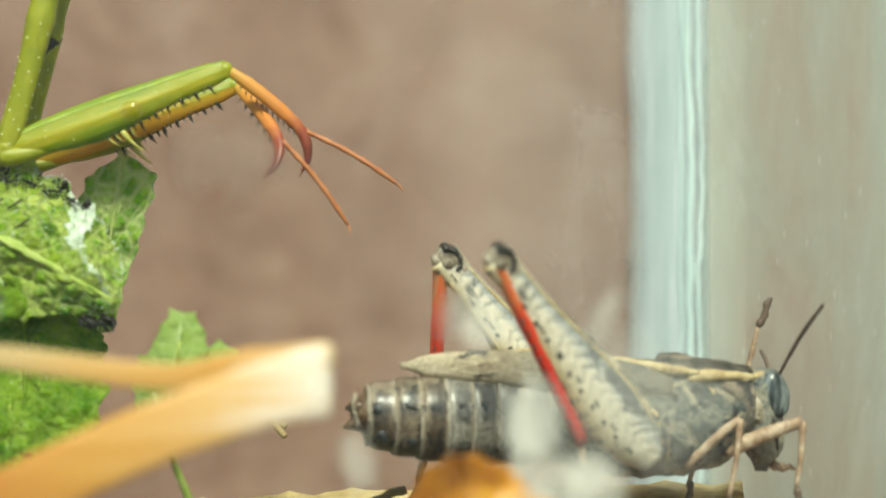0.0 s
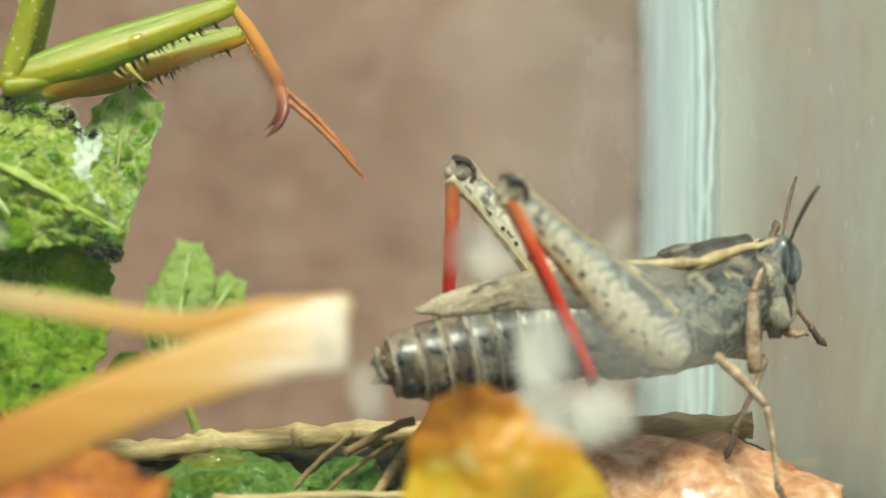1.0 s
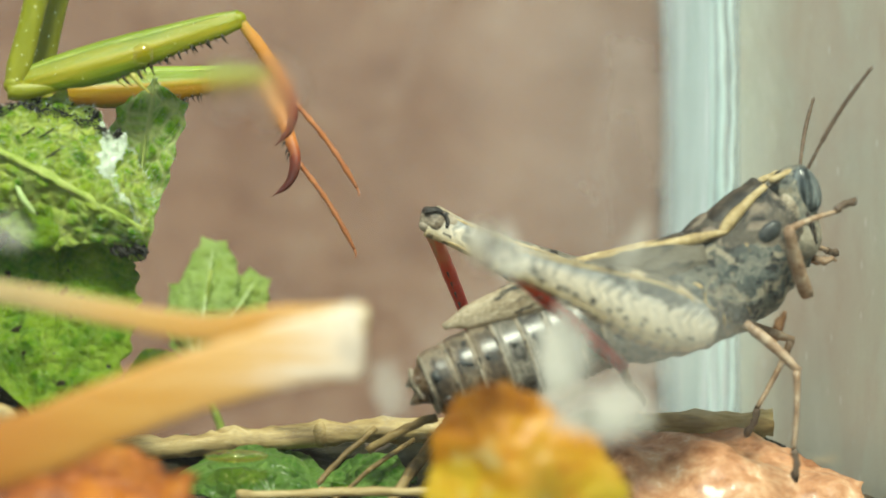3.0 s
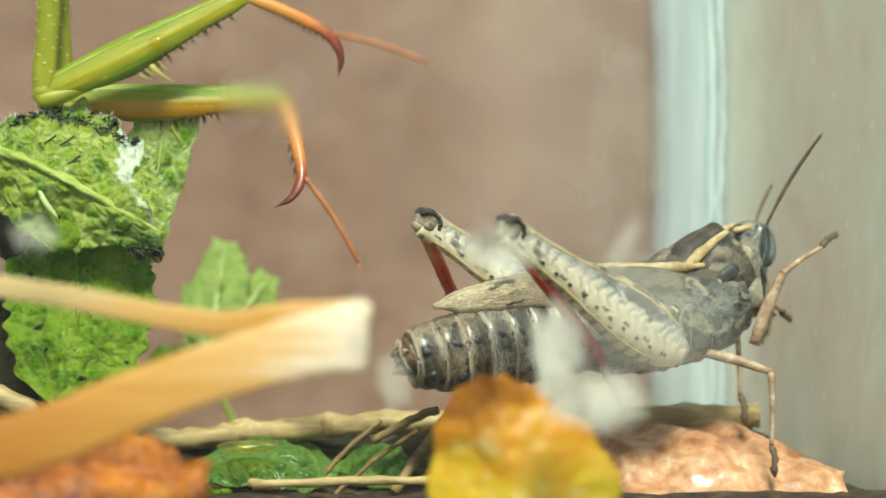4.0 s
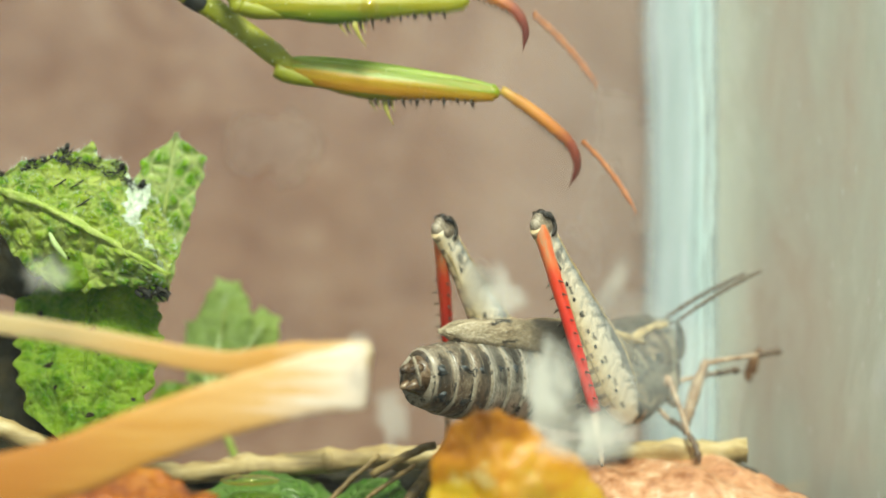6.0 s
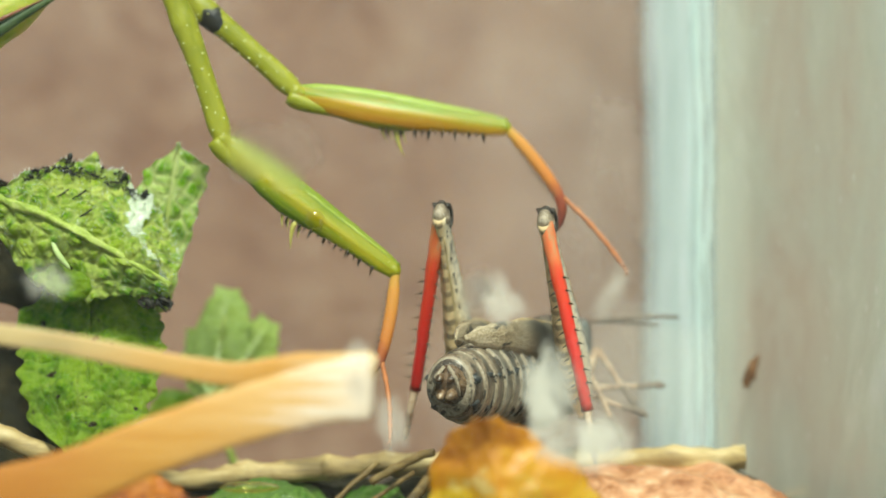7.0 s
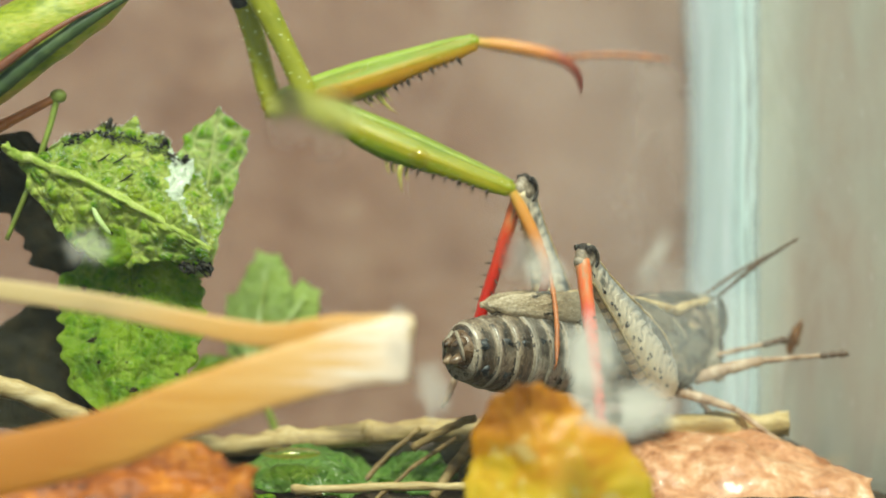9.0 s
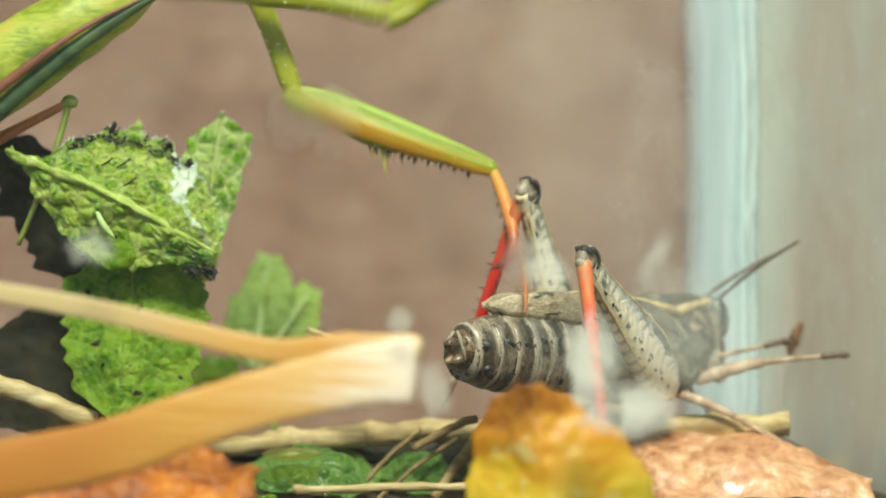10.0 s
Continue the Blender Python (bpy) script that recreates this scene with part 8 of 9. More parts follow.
    walk(hopper, [(0, pose(-0.00391, -0.00200, 0.00742, 0.0, -0.4, 8.1)), (0.5, pose(-0.00339, -0.00200, 0.00728, 0.0, -0.6, 12.4)), (1, pose(-0.00282, -0.00200, 0.00593, -0.0, -11.6, 9.3)),
        (1.5, pose(-0.00240, -0.00200, 0.00558, 0.0, -13.4, 12.8)), (2, pose(-0.00199, -0.00200, 0.00458, 0.0, -19.5, 6.7)), (2.5, pose(-0.00189, -0.00200, 0.00441, 0.0, -22.3, 3.2)),
        (2.7, pose(-0.00181, -0.00200, 0.00439, 0.0, -22.0, 4.3)), (3.8, pose(-0.00286, -0.00300, 0.00550, 0.0, -12.8, 18.1)), (4, pose(-0.00314, -0.00350, 0.00602, 0.0, -10.1, 20.2)),
        (4.5, pose(-0.00366, -0.00400, 0.00707, 0.0, -3.6, 32.2)), (5, pose(-0.00355, -0.00400, 0.00745, 0.0, 0.3, 34.2)), (5.5, pose(-0.00355, -0.00400, 0.00742, 0.0, 0.6, 35.4)),
        (5.7, pose(-0.00331, -0.00400, 0.00743, 0.0, 1.3, 37.5)), (6.8, pose(0.00029, -0.00800, 0.00758, 0.0, -1.5, 70.1)), (7, pose(0.00022, -0.00800, 0.00741, -0.0, -1.9, 70.5)),
        (7.5, pose(-0.00010, -0.00800, 0.00746, 0.0, -1.3, 70.3)), (8, pose(0.00012, -0.00800, 0.00755, 0.0, -1.3, 70.6)), (8.4, pose(0.00021, -0.00800, 0.00763, -0.0, -1.0, 70.2)),
        (8.5, pose(0.00005, -0.00800, 0.00759, -0.0, -1.0, 69.5)), (8.7, pose(-0.00012, -0.00750, 0.00753, -0.0, -0.9, 65.3)), (8.8, pose(-0.00205, -0.00600, 0.00745, -0.0, -0.3, 49.2)),
        (9, pose(-0.00212, -0.00500, 0.00739, 0.0, 0.1, 47.1)), (9.5, pose(-0.00217, -0.00500, 0.00735, 0.0, 0.1, 47.0)), (10, pose(-0.00211, -0.00500, 0.00744, 0.0, 0.3, 47.0))])
    # the collar nods about its rear edge, and the head keeps upright at its end
    walk(hopper_collar, [(t, pose(0.0205 + s * MM, 0, 0.0005) @ pose(0, 0, 0, 0, -a, 0) @ pose(-0.0205, 0, -0.0005)) for t, a, s in (
        (0, -4.8, -0.1), (0.5, 7, -0.2), (1, 2.7, -0.3), (1.5, 8.9, 0.2), (2, 18.7, 1.1), (2.5, 18.3, 1.3), (2.7, 18.6, 1.2), (3.8, 22, 0.1), (4, 22, 0),
        (4.5, 20, -0.3), (5, 17, -0.6), (5.5, 17, -0.8), (6.8, 5.5, 0.4), (8.5, 5.4, 0.4), (8.8, 5.8, 0), (10, 5.7, 0))])
    walk(hopper_head, [(t, pose(0.0256 + x * MM, 0, 0.0004 + z * MM) @ pose(0, 0, 0, 0, -a, 0) @ pose(-0.0256, 0, -0.0004)) for t, x, z, a in (
        (0, -0.1, -0.4, -2.4), (0.5, -0.3, 0.85, -0.6), (1, -0.3, 0.25, -11.6), (1.5, 0.2, 0.85, -11.4), (2, 0.8, 1.95, -13.5), (2.5, 1.05, 2.0, -13.3), (2.7, 0.9, 2.0, -13.3),
        (3.8, -0.3, 1.95, -14.6), (4, -0.4, 1.9, -14.1), (4.5, -0.65, 1.7, -7.6), (5, -0.9, 1.45, -2), (5.5, -1.1, 1.35, -1.4), (6.8, 0.45, 0.5, -1.5), (8.5, 0.4, 0.5, -1), (8.8, 0, 0.5, -0.3), (10, 0, 0.5, 0.3))])
    walk(hind_near[0], [(0, pose(0.01840, -0.00420, -0.00300, -20.0, -46.7, -153.5)), (0.5, pose(0.01840, -0.00420, -0.00300, -13.2, -47.5, -162.4)), (1, pose(0.01840, -0.00420, -0.00300, -25.2, -46.4, -146.9)),
        (1.5, pose(0.01840, -0.00420, -0.00300, -20.1, -46.5, -153.2)), (2, pose(0.01840, -0.00420, -0.00300, -25.1, -38.5, -143.1)), (2.5, pose(0.01840, -0.00420, -0.00300, -22.8, -31.2, -141.0)),
        (2.7, pose(0.01840, -0.00420, -0.00300, -21.5, -32.3, -143.5)), (3.8, pose(0.01840, -0.00420, -0.00300, -14.5, -38.1, -157.3)), (4, pose(0.01840, -0.00420, -0.00300, -13.0, -38.4, -159.7)),
        (4.5, pose(0.01840, -0.00420, -0.00300, -8.2, -42.3, -167.9)), (5, pose(0.01840, -0.00420, -0.00300, -4.7, -47.5, -173.7)), (5.5, pose(0.01840, -0.00420, -0.00300, -5.7, -49.4, -172.5)),
        (5.7, pose(0.01840, -0.00420, -0.00300, -4.9, -50.0, -173.7)), (6.8, pose(0.01840, -0.00420, -0.00300, -2.1, -53.4, -177.4)), (7, pose(0.01840, -0.00420, -0.00300, -1.8, -53.5, -177.7)),
        (7.5, pose(0.01840, -0.00420, -0.00300, -8.0, -52.0, -169.8)), (8, pose(0.01840, -0.00420, -0.00300, -6.6, -51.7, -171.6)), (8.4, pose(0.01840, -0.00420, -0.00300, 2.9, -49.9, 176.2)),
        (8.5, pose(0.01840, -0.00420, -0.00300, 3.6, -48.9, 175.3)), (8.7, pose(0.01840, -0.00420, -0.00300, 3.7, -47.9, 175.0)), (8.8, pose(0.01840, -0.00420, -0.00300, -7.9, -35.8, -166.6)),
        (9, pose(0.01840, -0.00420, -0.00300, -8.3, -32.3, -164.8)), (9.5, pose(0.01840, -0.00420, -0.00300, -8.3, -32.4, -164.7)), (10, pose(0.01840, -0.00420, -0.00300, -8.3, -32.0, -164.7))])
    walk(hind_near[1], [(0, pose(0.00766, -0.00956, 0.00974, -150.4, 57.7, 33.7)), (0.5, pose(0.00713, -0.00778, 0.00990, -157.5, 61.9, 24.9)), (1, pose(0.00829, -0.01078, 0.00968, -137.9, 68.4, 44.0)),
        (1.5, pose(0.00764, -0.00963, 0.00969, -148.5, 67.4, 33.4)), (2, pose(0.00745, -0.01241, 0.00790, -127.1, 49.0, 59.5)), (2.5, pose(0.00677, -0.01362, 0.00607, -134.1, 43.3, 56.0)),
        (2.7, pose(0.00650, -0.01299, 0.00635, -135.8, 44.7, 53.7)), (3.8, pose(0.00569, -0.00952, 0.00779, -148.1, 48.5, 38.3)), (4, pose(0.00553, -0.00897, 0.00786, -151.6, 49.3, 34.1)),
        (4.5, pose(0.00573, -0.00690, 0.00877, -160.0, 52.7, 23.6)), (5, pose(0.00665, -0.00550, 0.00990, 138.3, 66.9, -44.1)), (5.5, pose(0.00712, -0.00569, 0.01029, 136.3, 69.2, -45.6)),
        (5.7, pose(0.00721, -0.00544, 0.01040, 134.7, 70.1, -47.0)), (6.8, pose(0.00798, -0.00468, 0.01105, 86.3, 77.8, -93.6)), (7, pose(0.00801, -0.00462, 0.01108, 84.5, 77.2, -95.4)),
        (7.5, pose(0.00779, -0.00610, 0.01078, 77.1, 81.6, -102.7)), (8, pose(0.00767, -0.00579, 0.01073, 119.4, 82.0, -60.9)), (8.4, pose(0.00715, -0.00346, 0.01039, 80.0, 72.7, -105.4)),
        (8.5, pose(0.00694, -0.00325, 0.01019, 81.2, 72.8, -104.7)), (8.7, pose(0.00672, -0.00318, 0.00999, 84.4, 72.9, -100.2)), (8.8, pose(0.00459, -0.00750, 0.00723, 55.9, 75.7, -116.8)),
        (9, pose(0.00413, -0.00808, 0.00636, 56.9, 75.9, -113.3)), (9.5, pose(0.00415, -0.00810, 0.00638, 57.0, 75.9, -113.2)), (10, pose(0.00409, -0.00812, 0.00628, 57.7, 76.0, -112.5))])
    walk(hind_far[0], [(0, pose(0.01760, 0.00420, -0.00300, -9.7, -48.0, -167.0)), (0.5, pose(0.01760, 0.00420, -0.00300, 1.2, -50.8, 178.4)), (1, pose(0.01760, 0.00420, -0.00300, -10.4, -55.2, -167.3)),
        (1.5, pose(0.01760, 0.00420, -0.00300, 10.5, -46.9, 165.8)), (2, pose(0.01760, 0.00420, -0.00300, 5.4, -45.7, 172.5)), (2.5, pose(0.01760, 0.00420, -0.00300, 2.1, -46.0, 177.0)),
        (2.7, pose(0.01760, 0.00420, -0.00300, 3.2, -45.9, 175.5)), (3.8, pose(0.01760, 0.00420, -0.00300, -0.4, -43.4, -179.4)), (4, pose(0.01760, 0.00420, -0.00300, -2.0, -41.7, -177.0)),
        (4.5, pose(0.01760, 0.00420, -0.00300, 1.4, -36.1, 177.6)), (5, pose(0.01760, 0.00420, -0.00300, 2.8, -37.5, 175.5)), (5.5, pose(0.01760, 0.00420, -0.00300, 1.5, -41.7, 177.8)),
        (5.7, pose(0.01760, 0.00420, -0.00300, -1.8, -45.3, -177.4)), (6.8, pose(0.01760, 0.00420, -0.00300, -5.1, -56.1, -173.8)), (7, pose(0.01760, 0.00420, -0.00300, -5.9, -56.2, -172.9)),
        (7.5, pose(0.01760, 0.00420, -0.00300, -6.6, -56.9, -172.2)), (8, pose(0.01760, 0.00420, -0.00300, -6.3, -54.3, -172.2)), (8.4, pose(0.01760, 0.00420, -0.00300, -7.4, -53.3, -170.8)),
        (8.5, pose(0.01760, 0.00420, -0.00300, -7.6, -52.2, -170.4)), (8.7, pose(0.01760, 0.00420, -0.00300, -4.8, -52.7, -174.0)), (8.8, pose(0.01760, 0.00420, -0.00300, -14.3, -51.0, -161.9)),
        (9, pose(0.01760, 0.00420, -0.00300, -16.1, -54.9, -160.6)), (9.5, pose(0.01760, 0.00420, -0.00300, -15.2, -55.1, -161.7)), (10, pose(0.01760, 0.00420, -0.00300, -16.6, -54.1, -159.9))])
    walk(hind_far[1], [(0, pose(0.00620, 0.00158, 0.01001, -85.4, 70.6, 94.3)), (0.5, pose(0.00655, 0.00451, 0.01057, -84.5, 72.7, 95.3)), (1, pose(0.00785, 0.00201, 0.01136, -54.9, 68.6, 123.2)),
        (1.5, pose(0.00602, 0.00714, 0.00979, -113.7, 59.1, 69.3)), (2, pose(0.00548, 0.00579, 0.00952, -95.7, 53.3, 85.4)), (2.5, pose(0.00547, 0.00483, 0.00960, -90.3, 53.4, 89.7)),
        (2.7, pose(0.00546, 0.00516, 0.00957, -92.0, 53.6, 88.4)), (3.8, pose(0.00488, 0.00407, 0.00902, -126.6, 55.0, 58.6)), (4, pose(0.00454, 0.00351, 0.00863, -133.0, 53.7, 53.1)),
        (4.5, pose(0.00348, 0.00478, 0.00732, -165.5, 47.2, 19.4)), (5, pose(0.00377, 0.00529, 0.00766, 175.3, 59.2, -5.5)), (5.5, pose(0.00455, 0.00470, 0.00865, -169.9, 52.6, 12.6)),
        (5.7, pose(0.00530, 0.00364, 0.00943, -156.7, 55.1, 27.7)), (6.8, pose(0.00790, 0.00315, 0.01153, -137.0, 70.0, 44.8)), (7, pose(0.00795, 0.00299, 0.01155, -138.5, 69.0, 43.5)),
        (7.5, pose(0.00814, 0.00290, 0.01167, -137.3, 67.8, 44.9)), (8, pose(0.00748, 0.00282, 0.01121, -142.1, 65.3, 40.6)), (8.4, pose(0.00728, 0.00254, 0.01104, -144.3, 59.9, 39.7)),
        (8.5, pose(0.00703, 0.00242, 0.01083, -145.1, 58.2, 39.4)), (8.7, pose(0.00705, 0.00309, 0.01092, -141.4, 58.7, 43.0)), (8.8, pose(0.00714, 0.00077, 0.01060, -112.0, 60.9, 70.6)),
        (9, pose(0.00811, 0.00086, 0.01132, -87.6, 66.7, 92.2)), (9.5, pose(0.00809, 0.00106, 0.01135, -88.7, 67.1, 91.2)), (10, pose(0.00797, 0.00067, 0.01118, -90.0, 64.9, 90.0))])
    walk(fore_near[0], [(0, pose(0.02380, -0.00200, -0.00260, -5.6, -22.1, -15.7)), (0.5, pose(0.02490, -0.00240, -0.00310, 43.5, -43.5, -100.8)), (1, pose(0.02338, -0.00240, -0.00507, 19.9, -79.4, -43.1)),
        (1.5, pose(0.02420, -0.00240, -0.00410, -1.5, -73.2, -10.8)), (2, pose(0.02491, -0.00240, -0.00287, 36.0, -61.8, -79.4)), (2.5, pose(0.02588, -0.00240, -0.00320, 60.4, -61.7, -107.3)),
        (2.7, pose(0.02583, -0.00240, -0.00318, 65.5, -62.5, -109.2)), (3.8, pose(0.02437, -0.00240, -0.00343, 48.7, -57.2, -35.4)), (4, pose(0.02474, -0.00240, -0.00353, 32.8, -59.2, -18.5)),
        (4.5, pose(0.02574, -0.00240, -0.00468, 34.8, -77.3, -22.7)), (5, pose(0.02646, -0.00240, -0.00422, 53.2, -76.2, -35.1)), (5.5, pose(0.02709, -0.00240, -0.00446, 41.2, -76.3, -36.6)),
        (5.7, pose(0.02757, -0.00240, -0.00433, 43.5, -76.1, -40.7)), (6.8, pose(0.02380, -0.00200, -0.00260, -5.7, -44.0, -9.7)), (7, pose(0.02380, -0.00200, -0.00260, -6.1, -43.8, -10.3)),
        (7.5, pose(0.02380, -0.00200, -0.00260, -6.5, -43.5, -11.6)), (8, pose(0.02380, -0.00200, -0.00260, -4.6, -44.3, -7.9)), (8.4, pose(0.02380, -0.00200, -0.00260, -5.0, -44.0, -8.6)),
        (8.5, pose(0.02380, -0.00200, -0.00260, -6.3, -43.5, -11.2)), (8.7, pose(0.02380, -0.00200, -0.00260, -12.2, -37.4, -27.1)), (8.8, pose(0.02380, -0.00200, -0.00260, -12.6, -26.6, -35.9)),
        (9, pose(0.02380, -0.00200, -0.00260, -14.2, -15.6, -50.0)), (9.5, pose(0.02380, -0.00200, -0.00260, -14.2, -16.1, -49.9)), (10, pose(0.02380, -0.00200, -0.00260, -14.2, -15.7, -49.9))])
    walk(fore_near[1], [(0, pose(0.02844, -0.00330, -0.00064, 15.0, 96.9, 14.0)), (0.5, pose(0.02419, -0.00610, 0.00048, -13.4, 19.4, 40.3)), (1, pose(0.02408, -0.00305, 0.00004, 23.2, -36.1, 45.1)),
        (1.5, pose(0.02567, -0.00268, 0.00088, -4.6, -14.3, 20.9)), (2, pose(0.02536, -0.00481, 0.00171, 21.0, -1.7, 26.6)), (2.5, pose(0.02514, -0.00475, 0.00138, 26.1, 4.5, 28.2)),
        (2.7, pose(0.02504, -0.00467, 0.00143, 24.5, 4.4, 26.9)), (3.8, pose(0.02666, -0.00403, 0.00095, -9.7, -12.5, 20.1)), (4, pose(0.02727, -0.00325, 0.00094, -18.7, -15.6, 16.3)),
        (4.5, pose(0.02680, -0.00284, 0.00039, -50.3, -8.1, -5.9)), (5, pose(0.02747, -0.00311, 0.00083, -77.9, -15.1, -2.1)), (5.5, pose(0.02808, -0.00314, 0.00059, -86.2, -17.0, -4.6)),
        (5.7, pose(0.02852, -0.00322, 0.00072, -84.1, -18.7, -8.1)), (6.8, pose(0.02749, -0.00263, 0.00101, 74.3, 140.9, 49.0)), (7, pose(0.02749, -0.00267, 0.00100, 74.7, 141.2, 49.1)),
        (7.5, pose(0.02749, -0.00276, 0.00098, 74.7, 141.0, 49.3)), (8, pose(0.02749, -0.00251, 0.00103, 67.2, 137.9, 43.7)), (8.4, pose(0.02750, -0.00256, 0.00101, 71.2, 139.5, 46.7)),
        (8.5, pose(0.02750, -0.00273, 0.00098, 73.1, 139.8, 48.6)), (8.7, pose(0.02748, -0.00388, 0.00056, -93.6, 35.8, -116.0)), (8.8, pose(0.02757, -0.00473, -0.00027, -76.3, 21.4, -79.4)),
        (9, pose(0.02702, -0.00584, -0.00120, -80.9, -5.5, -59.5)), (9.5, pose(0.02702, -0.00582, -0.00116, -81.2, -6.0, -59.4)), (10, pose(0.02702, -0.00583, -0.00119, -81.1, -5.8, -59.4))])
    walk(fore_far[0], [(0, pose(0.02380, 0.00200, -0.00260, -23.1, -62.6, -17.1)), (0.5, pose(0.02380, 0.00200, -0.00260, -24.3, -61.7, -19.8)), (1, pose(0.02380, 0.00200, -0.00260, -6.6, -35.4, -14.5)),
        (1.5, pose(0.02380, 0.00200, -0.00260, -7.3, -35.7, -15.9)), (2, pose(0.02380, 0.00200, -0.00260, -6.4, -35.3, -14.0)), (2.5, pose(0.02380, 0.00200, -0.00260, -7.4, -38.9, -14.9)),
        (2.7, pose(0.02380, 0.00200, -0.00260, -7.9, -40.8, -15.3)), (3.8, pose(0.02380, 0.00200, -0.00260, -8.4, -32.8, -19.8)), (4, pose(0.02380, 0.00200, -0.00260, -9.2, -32.8, -21.8)),
        (4.5, pose(0.02380, 0.00200, -0.00260, -11.9, -24.6, -34.6)), (5, pose(0.02380, 0.00200, -0.00260, -13.3, -29.2, -36.5)), (5.5, pose(0.02380, 0.00200, -0.00260, -13.6, -29.0, -37.8)),
        (5.7, pose(0.02380, 0.00200, -0.00260, -14.2, -29.2, -39.9)), (6.8, pose(0.02380, 0.00200, -0.00260, -16.6, -12.0, -72.4)), (7, pose(0.02380, 0.00200, -0.00260, -16.5, -10.6, -72.9)),
        (7.5, pose(0.02380, 0.00200, -0.00260, -16.6, -11.2, -72.7)), (8, pose(0.02380, 0.00200, -0.00260, -16.6, -11.9, -73.1)), (8.4, pose(0.02380, 0.00200, -0.00260, -16.6, -11.7, -72.6)),
        (8.5, pose(0.02380, 0.00200, -0.00260, -16.5, -11.8, -72.0)), (8.7, pose(0.02380, 0.00200, -0.00260, -16.3, -12.7, -67.7)), (8.8, pose(0.02380, 0.00200, -0.00260, -14.8, -18.5, -51.4)),
        (9, pose(0.02380, 0.00200, -0.00260, -14.8, -21.1, -49.2)), (9.5, pose(0.02380, 0.00200, -0.00260, -14.8, -21.4, -49.1)), (10, pose(0.02380, 0.00200, -0.00260, -14.8, -21.2, -49.1))])
    walk(fore_far[1], [(0, pose(0.02565, 0.00143, 0.00113, -157.3, -74.0, -20.7)), (0.5, pose(0.02567, 0.00133, 0.00110, -150.5, -72.9, -26.7)), (1, pose(0.02711, 0.00114, -0.00016, 160.2, 46.7, 44.5)),
        (1.5, pose(0.02708, 0.00107, -0.00015, -107.8, 42.9, 40.8)), (2, pose(0.02713, 0.00117, -0.00018, -134.4, 23.8, 52.0)), (2.5, pose(0.02696, 0.00116, 0.00004, -55.9, 20.3, 53.2)),
        (2.7, pose(0.02687, 0.00116, 0.00014, -54.8, 21.4, 50.7)), (3.8, pose(0.02712, 0.00080, -0.00033, -105.5, 28.9, 46.1)), (4, pose(0.02708, 0.00069, -0.00033, -106.9, 26.0, 39.6)),
        (4.5, pose(0.02694, -0.00017, -0.00085, -90.1, 17.3, 19.2)), (5, pose(0.02675, -0.00018, -0.00055, -109.6, -2.8, 12.2)), (5.5, pose(0.02670, -0.00025, -0.00056, -106.5, -3.0, 1.6)),
        (5.7, pose(0.02661, -0.00035, -0.00055, -105.4, -5.7, -7.2)), (6.8, pose(0.02504, -0.00192, -0.00172, -79.2, -4.0, -80.7)), (7, pose(0.02501, -0.00195, -0.00182, -79.0, -2.6, -81.1)),
        (7.5, pose(0.02503, -0.00193, -0.00178, -79.1, -3.2, -80.9)), (8, pose(0.02500, -0.00193, -0.00174, -79.2, -3.8, -81.3)), (8.4, pose(0.02503, -0.00193, -0.00175, -79.1, -3.7, -80.9)),
        (8.5, pose(0.02507, -0.00191, -0.00174, -79.2, -3.7, -80.2)), (8.7, pose(0.02535, -0.00179, -0.00168, -79.5, -4.7, -76.0)), (8.8, pose(0.02628, -0.00111, -0.00127, -83.0, -10.4, -59.8)),
        (9, pose(0.02636, -0.00097, -0.00109, -85.0, -13.2, -57.9)), (9.5, pose(0.02636, -0.00095, -0.00107, -85.2, -13.5, -57.8)), (10, pose(0.02636, -0.00096, -0.00108, -85.1, -13.3, -57.9))])
